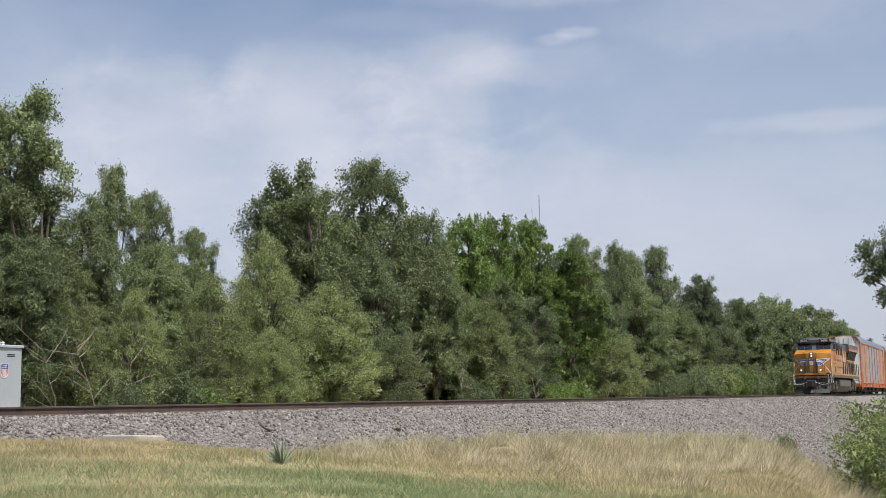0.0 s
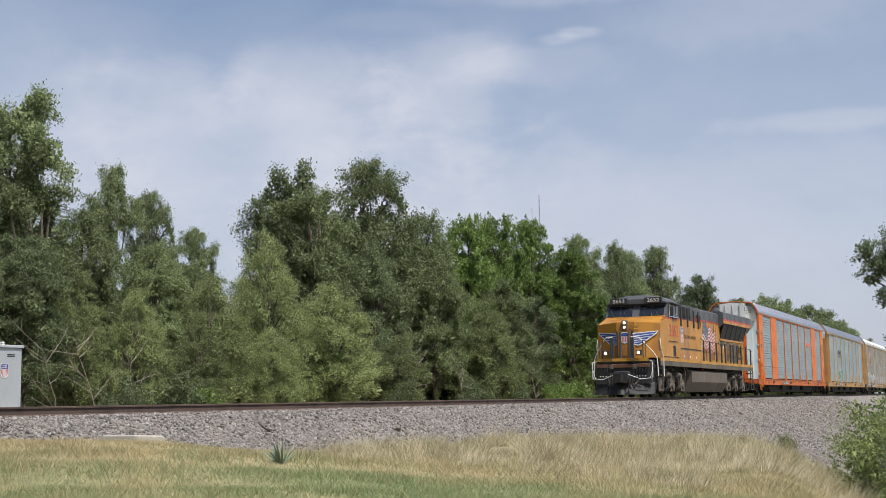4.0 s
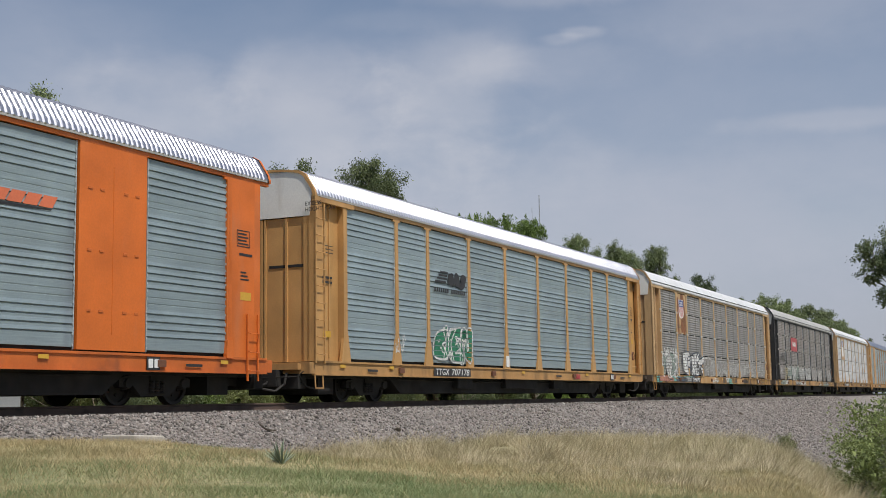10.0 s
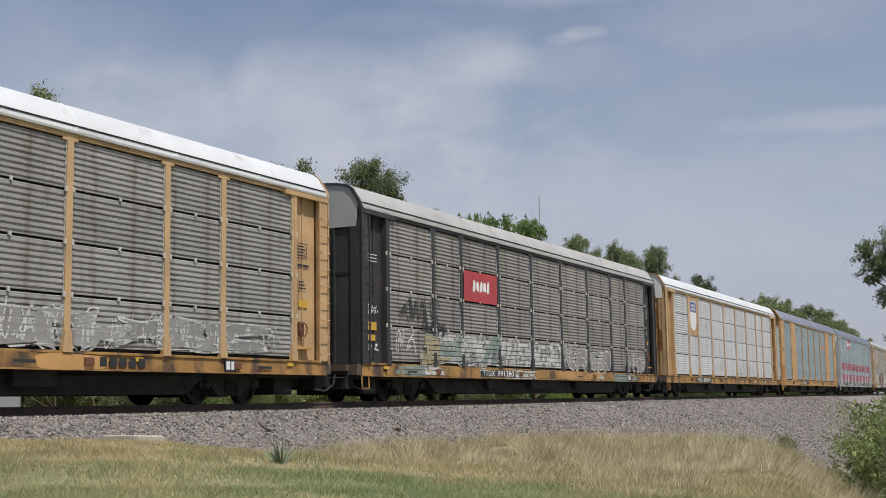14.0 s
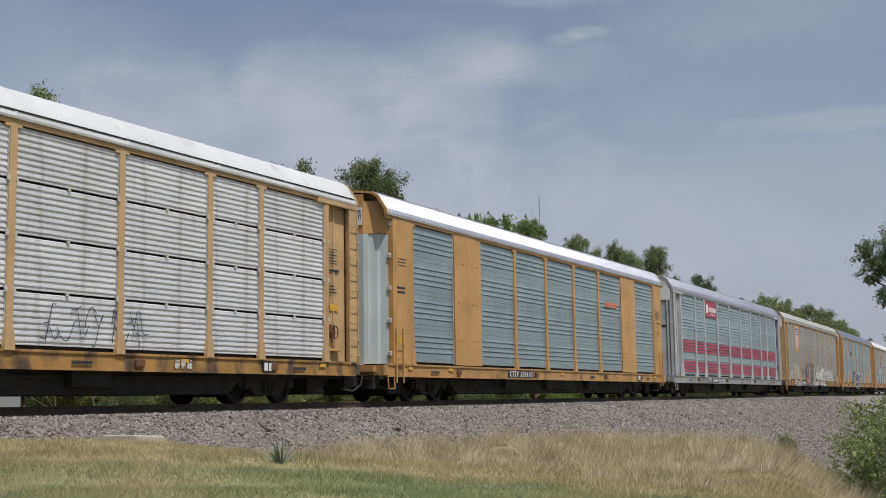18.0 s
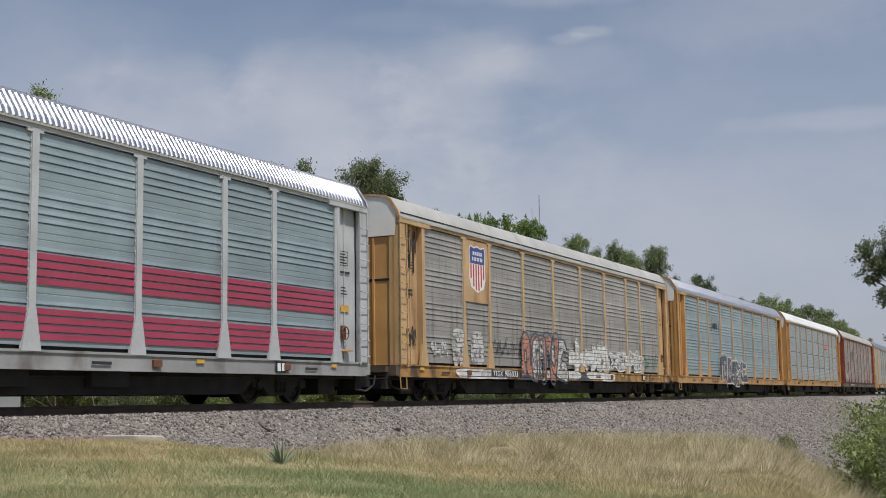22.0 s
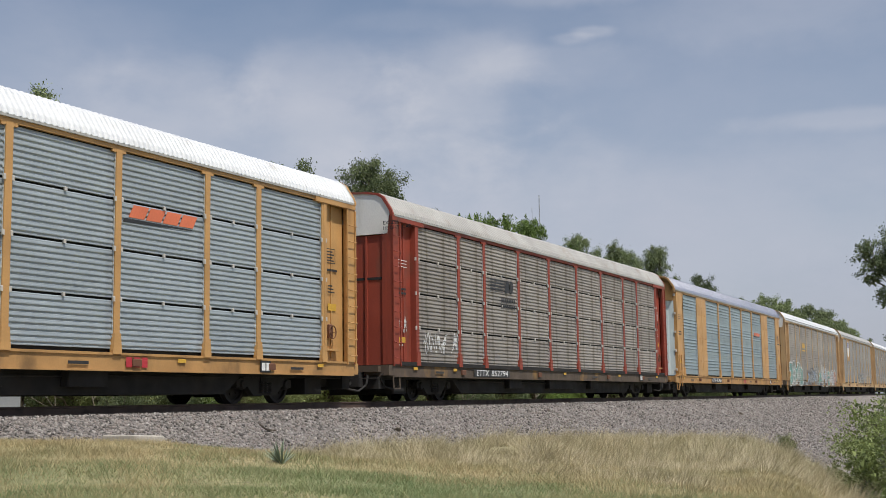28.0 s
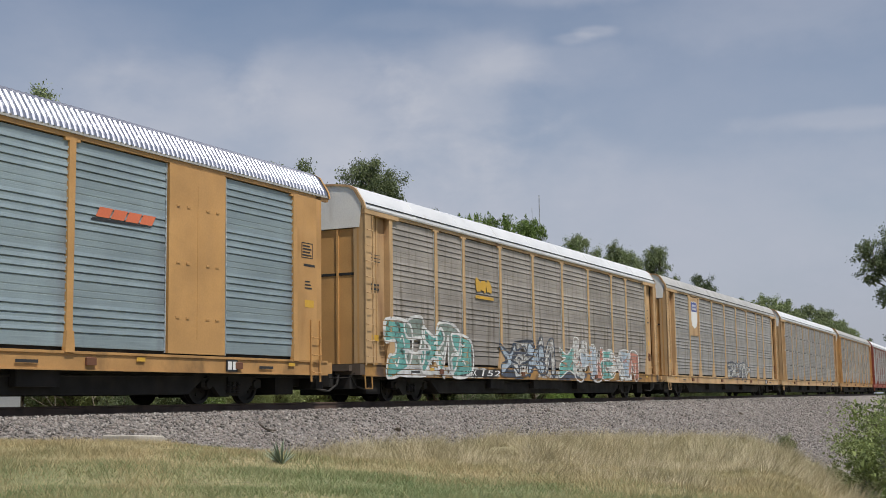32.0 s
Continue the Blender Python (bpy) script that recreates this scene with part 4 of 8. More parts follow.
# ---------------------------------------------------------------- small things beside the track
yucca = thing("yucca", "grey-green spiky yucca clump in the grass", "plant")
ry = np.random.default_rng(8)
for i in range(38):
    an, up = 6.283 * ry.random(), 0.35 + 0.6 * ry.random()
    ln = 0.30 + 0.16 * ry.random()
    d = Vector((math.cos(an) * (1 - up * 0.75), math.sin(an) * (1 - up * 0.75), up)).normalized()
    s = d.cross(Vector((0, 0, 1))).normalized() * 0.012
    n = s.cross(d).normalized() * 0.004
    p, q, e = d * 0.03, d * ln * 0.5, d * ln
    part("leaf", Mesh().add([p - s * 0.6, p + s * 0.6, q + s, e, q - s, p + n, q + n * 1.5], [(0, 1, 2, 3, 4), (0, 5, 6, 4), (4, 6, 3), (1, 2, 6, 5), (2, 3, 6)]), M_YUCCA, yucca)
yucca.matrix_basis = Matrix.Translation((12.6, 8.55, float(ground_z(12.6, 8.55)) - 0.02)) @ Matrix.Scale(0.82, 4)

slab = thing("concrete_slab", "pale weathered concrete slab at the foot of the ballast", "slab", at=pose(16.55, 14.2, -0.50, 0, 2.5, 3))
part("block", Mesh().bevel_box(-0.40, 0.40, -0.35, 0.35, -0.16, 0.0, 0.02), M_CONCRETE, slab)

cabinet = thing("signal_cabinet", "grey metal signal cabinet behind the track", "cabinet", at=pose(21.9, 23.7, -0.55, 0, 0, 0))
part("base", Mesh().bevel_box(-1.05, 1.05, -0.55, 0.65, -0.1, 0.1, 0.02), M_CONCRETE, cabinet, "pale concrete footing")
part("body", Mesh().bevel_box(-1.0, 1.0, -0.5, 0.6, 0.1, 1.98, 0.015), M_CABINET, cabinet)
part("lid", Mesh().bevel_box(-1.04, 1.04, -0.54, 0.64, 1.985, 2.05, 0.015), M_CABINET, cabinet)
part("door", Mesh().bevel_box(-0.9, 0.9, -0.52, -0.504, 0.2, 1.9, 0.004), M_CABINET, cabinet)
for z in (0.45, 0.5, 1.76, 1.8):
    part("vent_slot", Mesh().box(0.5, 0.75, -0.524, -0.521, z, z + 0.025), M_SHADOWGAP, cabinet)
for x in (0.83, 0.95):
    part("insulator", Mesh().lathe([(0.03, 0), (0.045, 0.03), (0.03, 0.06), (0.05, 0.09), (0.0, 0.12)], (x, 0.1, 2.05), "z", 10), M_WHITE, cabinet, "white insulator")


def shield(parent, x, z, w, h, y, plain=False, border=True):
    """A striped shield badge: blue head, red and white stripes below."""
    out = [(-0.5, 0.40), (-0.42, 0.5), (-0.2, 0.46), (0, 0.5), (0.2, 0.46), (0.42, 0.5), (0.5, 0.40), (0.46, 0.15), (0.5, -0.2), (0.38, -0.4), (0.15, -0.46), (0, -0.5), (-0.15, -0.46), (-0.38, -0.4), (-0.5, -0.2), (-0.46, 0.15)]
    badge = part("badge", Mesh().flat_y([(x + w * a, z + h * b) for a, b in out], y), M_DECAL_WHITE, parent, "white shield badge")
    head = [(-0.46, 0.39), (-0.40, 0.47), (-0.2, 0.43), (0, 0.47), (0.2, 0.43), (0.40, 0.47), (0.46, 0.39), (0.43, 0.11), (-0.43, 0.11)]
    part("badge_head", Mesh().flat_y([(x + w * a, z + h * b) for a, b in head], y - 0.003), M_DECAL_BLUE, badge, "blue head of the badge")
    for c, d, n in ((0.33, 0.30, 5), (0.21, 0.33, 7)):
        for i in range(n):
            q = -d + 2 * d * (i + 0.18) / n
            part("badge_bar", Mesh().flat_y([(x + w * q, z + h * (c - 0.04)), (x + w * (q + 1.2 * d / n), z + h * (c - 0.04)), (x + w * (q + 1.2 * d / n), z + h * (c + 0.04)), (x + w * q, z + h * (c + 0.04))], y - 0.006), M_DECAL_WHITE, badge)
    if not plain:
        for i in range(6):
            c = -0.385 + 0.154 * i
            lo = -0.46 + 0.30 * (abs(c) / 0.42) ** 2
            part("badge_stripe", Mesh().flat_y([(x + w * (c - 0.038), z + h * lo), (x + w * (c + 0.038), z + h * lo), (x + w * (c + 0.038), z + h * 0.10), (x + w * (c - 0.038), z + h * 0.10)], y - 0.003), M_DECAL_RED, badge)


shield(cabinet, 0.42, 1.42, 0.24, 0.36, -0.528)

debris = thing("stick", "dark broken branch lying on the ballast", "stick")
p = track(22.2, -2.75)
part("wood", Mesh().path([(-0.35, 0, 0.06), (-0.05, 0.04, 0.02), (0.2, 0.03, 0.0), (0.33, 0.06, -0.06)], 0.022).tube((0.05, 0.03, 0.02), (0.22, -0.06, 0.05), 0.013, 6), M_BARK, debris)
debris.matrix_basis = Matrix.Translation((p.x, p.y, float(bed_z(-2.75)) + 0.05)) @ pose(0, 0, 0, 14, 12, 4)
for a, o, s in ((27.5, -3.0, 0.10), (39.5, -2.3, 0.09), (45.5, -1.9, 0.06), (63.5, -3.4, 0.12), (18.2, -2.5, 0.06)):
    p = track(a, o)
    ob = thing("stone", "dark lump of stone on the ballast", "stone", "dark stones on the ballast", at=pose(p.x, p.y, float(bed_z(o)) + s * 0.3, 20, 10, a * 17))
    part("lump", Mesh().lathe([(0.0, -0.5 * s), (0.8 * s, -0.35 * s), (1.1 * s, 0.0), (0.7 * s, 0.4 * s), (0.0, 0.5 * s)], (0, 0, 0), "z", 7), M_BARK, ob)
for x, y, s in ((47.0, 9.7, 0.36), (40.0, 6.9, 0.32), (43.5, 7.2, 0.28)):
    shrub(0, x, y, s, 40 * x, "grey-green weed on the ditch bank", "weeds by the ditch")

for dx, hgt, r in ((0.0, 66.0, 0.12), (-2.2, 62.0, 0.05)):
    mast = thing("radio_mast", "slender grey radio mast far behind the trees", "mast", "radio masts", at=pose(370.2 + dx * 0.4, 151.6 - dx, -0.8))
    for i in range(3):
        c, s = math.cos(2.094 * i) * r, math.sin(2.094 * i) * r
        part("leg", Mesh().tube((c, s, 0), (c, s, hgt), 0.05 + 0.03 * (r > 0.1), 5), M_MAST, mast)
    braces = Mesh()
    for k in range(0, int(hgt), 2):
        for i in range(3):
            a0, a1 = 2.094 * i, 2.094 * (i + 1)
            braces.tube((math.cos(a0) * r, math.sin(a0) * r, k), (math.cos(a1) * r, math.sin(a1) * r, k + 2), 0.03, 4)
    part("bracing", braces, M_MAST, mast)
# ---------------------------------------------------------------- autorack cars
SILL0, SILL1, PANEL0, PANEL1, EAVE = 0.66, 1.0, 1.05, 5.0, 5.14
POSTS = (-9.1, -7.17, -4.32, -1.45, 1.45, 4.32, 7.17, 9.1)
ENDS = 11.9
ROOF = [(-1.55, 5.10), (-1.555, 5.16), (-1.51, 5.29), (-1.27, 5.66), (-1.10, 5.76), (-0.7, 5.82), (0.0, 5.86), (0.7, 5.82), (1.10, 5.76), (1.27, 5.66), (1.51, 5.29), (1.555, 5.16), (1.55, 5.10)]
mesh_cache = {}


def cached(key, make):
    if key not in mesh_cache:
        mesh_cache[key] = make()
    return mesh_cache[key]


def louvre_profile(height):
    """Flat sheet with groups of four pressed louvres and shallow creases between."""
    pts = [(0.0, 0.0)]
    for g in range(4):
        for k in range(4):
            c = 0.245 + g * 0.98 + k * 0.155
            if c + 0.1 < height:
                pts += [(0.0, c), (0.026, c + 0.006), (0.026, c + 0.024), (-0.013, c + 0.032), (-0.013, c + 0.042), (0.0, c + 0.105)]
        for k in range(2):
            c = 0.245 + g * 0.98 + 0.68 + k * 0.13
            if c + 0.05 < height:
                pts += [(0.0, c), (0.007, c + 0.006), (0.0, c + 0.03)]
    return pts + [(0.0, height)]


def rib_profile(height):
    """Ribbed sheet: eight shallow pressed ribs."""
    n = max(int(round((height - 0.05) / 0.113)), 1)
    st = (height - 0.05) / n
    pts = [(0.0, 0.0)]
    for k in range(n):
        z = 0.02 + k * st
        pts += [(0.0, z), (0.014, z + 0.10 * st), (0.014, z + 0.26 * st), (-0.009, z + 0.46 * st), (-0.009, z + 0.62 * st), (0.0, z + 0.92 * st)]
    return pts + [(0.0, height - 0.02), (0.012, height)]


def panel_mesh(kind, width, height, material):
    def make():
        prof = louvre_profile(height) if kind == "louvre" else rib_profile(height)
        m = Mesh().sheet([(y, z) for y, z in prof], "x", -width / 2, width / 2)
        m.sheet([(0.068, 0.0), (0.068, height)], "x", -width / 2, width / 2)
        return m.data("panel", material)
    return cached((kind, round(width, 2), round(height, 2), material.name), make)


def trim_mesh():
    """A toothed strip: the bright clips down a panel's edge."""
    right = []
    z = 0.06
    while z < PANEL1 - PANEL0 - 0.1:
        right += [(0.004, z), (0.022, z), (0.022, z + 0.045), (0.004, z + 0.045)]
        z += 0.155 if int(z / 0.98) % 2 else 0.20
    return Mesh().prism([(-0.008, 0.0), (0.004, 0.0)] + right + [(0.004, PANEL1 - PANEL0), (-0.008, PANEL1 - PANEL0)], "y", -0.028, -0.004).data("edge_trim", M_TRIM)


def post_mesh(material, flare):
    def make():
        m = Mesh().box(-0.085, 0.085, -0.055, 0.02, 0.0, PANEL1 - PANEL0 + 0.02)
        if flare:
            m.prism([(-0.24, -0.06), (0.24, -0.06), (0.22, 0.05), (0.088, 0.72), (-0.088, 0.72), (-0.22, 0.05)], "y", -0.063, 0.01)
        else:
            m.prism([(-0.12, -0.06), (0.12, -0.06), (0.12, 0.02), (0.088, 0.34), (-0.088, 0.34), (-0.12, 0.02)], "y", -0.085, 0.01)
        m.box(-0.2, 0.2, -0.05, 0.0, PANEL1 - PANEL0 - 0.04, PANEL1 - PANEL0 + 0.05)
        return m.data("post", material)
    return cached(("post", material.name, flare), make)


def roof_mesh(material, ribbed):
    def make():
        m = Mesh()
        xs = [(-13.42, 0.0)]
        if ribbed:
            x = -13.3
            while x < 13.2:
                xs += [(x, 0.0), (x + 0.018, 0.017), (x + 0.038, 0.026), (x + 0.062, 0.026), (x + 0.082, 0.017), (x + 0.1, 0.0)]
                x += 0.152
        else:
            xs += [(-13.42 + 2.98 * k + d, e) for k in range(1, 9) for d, e in ((-0.03, 0.0), (-0.02, 0.012), (0.02, 0.012), (0.03, 0.0))]
        xs.append((13.42, 0.0))
        for x, e in xs:
            for y, z in ROOF:
                k = math.hypot(y, (z - 4.9))
                f = min(max((z - 5.11) / 0.04, 0.0), 1.0)
                m.v.append((x, y + e * f * y / k, z + e * f * (z - 4.9) / k))
        w = len(ROOF)
        m.f = [(i * w + j, i * w + j + 1, (i + 1) * w + j + 1, (i + 1) * w + j) for i in range(len(xs) - 1) for j in range(w - 1)]
        return m.data("roof", material, not ribbed)
    return cached(("roof", material.name, ribbed), make)


def ladder_mesh(material, height):
    def make():
        m = Mesh()
        for x in (-0.2, 0.2):
            m.box(x - 0.02, x + 0.02, -0.03, 0.0, 0, height)
        k = 0.25
        while k < height:
            m.path([(-0.2, -0.02, k), (-0.17, -0.08, k - 0.03), (0.17, -0.08, k - 0.03), (0.2, -0.02, k)], 0.011, 5)
            k += 0.42
        return m.data("ladder", material)
    return cached(("ladder", material.name, height), make)


WHEEL_R = 0.42
wheelset_mesh = None


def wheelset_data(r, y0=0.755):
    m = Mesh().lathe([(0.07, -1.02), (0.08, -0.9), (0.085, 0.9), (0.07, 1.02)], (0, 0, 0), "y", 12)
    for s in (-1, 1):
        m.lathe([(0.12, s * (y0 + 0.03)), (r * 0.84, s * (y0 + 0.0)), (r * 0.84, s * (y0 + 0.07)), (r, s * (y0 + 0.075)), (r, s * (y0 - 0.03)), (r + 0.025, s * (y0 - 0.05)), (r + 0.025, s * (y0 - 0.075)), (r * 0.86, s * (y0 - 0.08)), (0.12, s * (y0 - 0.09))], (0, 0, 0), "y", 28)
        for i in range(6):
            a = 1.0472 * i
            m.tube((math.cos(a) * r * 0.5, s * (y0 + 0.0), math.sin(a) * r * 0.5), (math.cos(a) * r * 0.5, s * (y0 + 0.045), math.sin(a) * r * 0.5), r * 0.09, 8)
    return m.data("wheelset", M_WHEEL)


def car_truck(parent, x):
    """A two-axle freight truck."""
    # Low inner boxes are added filling that darkens the gap behind the wheels.
    tr = part("truck", cached("bolster", lambda: Mesh().box(-0.2, 0.2, -1.1, 1.1, 0.34, 0.62).box(-0.35, 0.35, -0.25, 0.25, 0.6, 0.72).box(-0.46, 0.46, -0.66, 0.66, 0.16, 0.6).box(-1.45, -1.32, -0.7, 0.7, 0.22, 0.55).box(1.32, 1.45, -0.7, 0.7, 0.22, 0.55).data("truck", M_TRUCK)), parent=parent, at=(x, 0, 0), label="cast-steel truck coloured for deep shade")
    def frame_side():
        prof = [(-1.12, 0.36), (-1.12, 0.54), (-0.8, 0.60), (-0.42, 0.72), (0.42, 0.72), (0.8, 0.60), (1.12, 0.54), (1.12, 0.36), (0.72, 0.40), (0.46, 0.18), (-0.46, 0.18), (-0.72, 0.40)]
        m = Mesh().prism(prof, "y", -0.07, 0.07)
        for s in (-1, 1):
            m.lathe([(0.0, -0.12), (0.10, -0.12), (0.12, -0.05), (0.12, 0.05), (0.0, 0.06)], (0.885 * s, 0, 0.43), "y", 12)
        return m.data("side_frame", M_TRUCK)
    def spring():
        return Mesh().lathe([(0.05 if q % 2 else 0.075, q * 0.025) for q in range(11)], (0, 0, 0.24), "z", 10).data("spring", M_TRUCK)
    for y in (-1.0, 1.0):
        part("side_frame", cached("side_frame", frame_side), parent=tr, at=(0, y, 0))
        for dx in (-0.16, 0.0, 0.16):
            part("spring", cached("spring", spring), parent=tr, at=(dx, y * 1.09, 0))
    for i, dx in enumerate((-0.885, 0.885)):
        ob = part("wheelset", cached("wheelset", lambda: wheelset_data(WHEEL_R)), parent=tr, at=(dx, 0, WHEEL_R))
        WHEELS.append((ob, (dx, 0.0, WHEEL_R), WHEEL_R))


WHEELS = []


def blob(rng, x, z, w, h, n=16, rough=0.16):
    """An irregular rounded outline."""
    ph = [rng.random() * 6.28 for _ in range(3)]
    out = []
    for i in range(n):
        a = 6.28319 * i / n
        k = 1 + rough * (math.sin(2 * a + ph[0]) + 0.7 * math.sin(3 * a + ph[1]) + 0.4 * math.sin(5 * a + ph[2]))
        c, s = math.cos(a), math.sin(a)
        q = (abs(c) ** 4 + abs(s) ** 4) ** -0.25
        out.append((x + w / 2 * c * q * k, z + h / 2 * s * q * k))
    return out


# fat angular and bulging outlines, in a unit square, that spell nothing
SPRAY_SHAPES = (
    ((0, 0), (1, 0), (1, 0.28), (0.45, 0.3), (0.45, 0.42), (0.9, 0.44), (0.9, 0.64), (0.45, 0.62), (0.45, 0.72), (1, 0.76), (0.9, 1), (0, 0.94)),
    ((0.3, 0), (0.76, 0), (0.72, 0.58), (1.05, 0.6), (1.02, 1), (0, 0.95), (-0.05, 0.6), (0.3, 0.62)),
    ((0, 0), (0.34, -0.02), (0.4, 0.26), (0.62, 0.25), (0.66, 0), (1.05, 0), (0.85, 1), (0.1, 1.03)),
    ((0, 0), (0.35, 0), (0.5, 0.3), (0.65, 0), (1, 0.03), (0.74, 0.5), (1, 1), (0.65, 1.04), (0.5, 0.7), (0.35, 1), (0, 0.96), (0.26, 0.5)),
    ((0, 0.02), (1, 0.05), (1.02, 0.56), (0.4, 0.64), (0.42, 0.74), (1, 0.7), (0.95, 1), (0.02, 1.02), (0, 0.45), (0.6, 0.38), (0.58, 0.26), (-0.03, 0.3)),
    ((0.08, 1), (0.02, 0.2), (0.3, 0), (0.75, -0.02), (1, 0.2), (0.96, 1.02), (0.62, 1), (0.6, 0.36), (0.42, 0.35), (0.4, 0.98)))


def graffiti(parent, x0, x1, z0, z1, count, fill, edge, seed, y=-1.542, inner=None, slant=0.0, line=0.028):
    """Spray-painted interlocking shapes with outlines and inner strokes: unreadable."""
    rng = random.Random(seed)
    step = (x1 - x0) / count
    last = -1
    for i in range(count):
        last = (last + 1 + rng.randrange(len(SPRAY_SHAPES) - 1)) % len(SPRAY_SHAPES)
        w, h = step * (1.02 + 0.14 * rng.random()), (z1 - z0) * (0.86 + 0.24 * rng.random())
        x, z, lean = x0 + i * step - 0.04 * step, z0 + (rng.random() - 0.3) * 0.08, slant + rng.uniform(-0.1, 0.16)
        yy = y - 0.0012 * (i % 3)
        flip, turn = rng.random() < 0.5, rng.randrange(1, 4)
        ring = []
        for u, v in SPRAY_SHAPES[last]:
            u = 1 - u if flip else u
            for _ in range(turn):
                u, v = v, 1 - u
            u, v = u + rng.uniform(-0.13, 0.13) - 0.12, v + rng.uniform(-0.1, 0.1)
            ring.append((x + 1.25 * w * u + lean * v * h, z + h * v))
        base = part("spray_letter", Mesh().flat_y(ring, yy), fill[i % len(fill)] if isinstance(fill, (list, tuple)) else fill, parent, "spray-painted letter shape")
        part("spray_outline", ribbon(ring + ring[:2], line, yy - 0.004), edge, base)
        for k in range(3):
            u, v = rng.uniform(0.05, 0.7), rng.uniform(0.15, 0.75)
            pts = [(x + w * u, z + h * v), (x + w * (u + 0.12), z + h * (v + rng.uniform(-0.1, 0.14))), (x + w * (u + 0.24), z + h * (v + rng.uniform(-0.12, 0.16)))]
            part("spray_mark", ribbon(pts, line * 0.75, yy - 0.0055), inner or edge, base)


def ribbon(pts, wide, y):
    """A painted stroke of even width along a smooth line through the points."""
    m, line = Mesh(), []
    for i in range(len(pts) - 1):
        p0, p1, p2, p3 = (Vector(pts[max(0, min(len(pts) - 1, i + k))]) for k in (-1, 0, 1, 2))
        for s in range(5):
            t = s / 5
            line.append(0.5 * (2 * p1 + (p2 - p0) * t + (2 * p0 - 5 * p1 + 4 * p2 - p3) * t * t + (3 * p1 - p0 - 3 * p2 + p3) * t ** 3))
    line.append(Vector(pts[-1]))
    for i, p in enumerate(line):
        d = (line[min(i + 1, len(line) - 1)] - line[max(i - 1, 0)]).normalized()
        n = Vector((-d.y, d.x)) * wide
        m.v += [(p.x - n.x, y, p.y - n.y), (p.x + n.x, y, p.y + n.y)]
    m.f = [(2 * i, 2 * i + 2, 2 * i + 3, 2 * i + 1) for i in range(len(line) - 1)]
    return m


def scribble(parent, x0, x1, z0, z1, material, seed, y=-1.512, n=14, wide=0.018):
    """Thin sprayed tag strokes in looping shapes: unreadable."""
    rng = random.Random(seed)
    count = max(2, int((x1 - x0) / ((z1 - z0) * 0.75)))
    st = (x1 - x0) / count
    for i in range(count):
        cx, cz, w, h = x0 + (i + 0.5) * st, (z0 + z1) / 2 + 0.08 * (rng.random() - 0.5), st * 0.52, (z1 - z0) * 0.5
        for q in range(3):
            x, z = cx + w * rng.uniform(-0.9, 0.3), cz + h * rng.uniform(-0.9, 0.9)
            pts = [(x, z)]
            for _ in range(3):
                x, z = x + w * rng.uniform(0.1, 0.6), cz + h * rng.uniform(-1, 1)
                pts.append((x, z))
            part("spray_tag", ribbon(pts, wide * 0.8, y - 0.0006 * (i % 3) - 0.0003 * q), material, parent, "thin sprayed stroke")


def splashes(parent, x0, x1, mats, seed):
    """Uneven sprayed-over spots along the sill."""
    rng = random.Random(seed)
    x = x0
    while x < x1:
        w = 0.9 + 1.6 * rng.random()
        part("sprayed_spot", Mesh().flat_y(blob(rng, x + w / 2, 0.83 + 0.05 * (rng.random() - 0.5), w * 1.15, 0.26 + 0.06 * rng.random(), 22, 0.05), -1.5335 - 0.0015 * rng.random()), mats[rng.randrange(len(mats))], parent)
        x += w * (0.6 + 0.3 * rng.random())


def patch(parent, x0, x1, z0, z1, material, name="painted_patch", y=-1.53, label="", lean=0.0):
    return part(name, Mesh().flat_y([(x0, z0), (x1, z0), (x1 + lean, z1), (x0 + lean, z1)], y), material, parent, label)


def bars(parent, x0, x1, z0, z1, n, material, y=-1.53, name="stencil_bar", skip=()):
    """Plain marks that stand in for letters: small stencils as one bar, larger ones letter by letter."""
    if name == "stencil_bar":
        patch(parent, x0, x1, z0, z1, material, name, y)
        return
    st = (x1 - x0) / n
    for i in range(n):
        if i not in skip:
            patch(parent, x0 + i * st, x0 + (i + 0.72) * st, z0, z1, material, name, y)


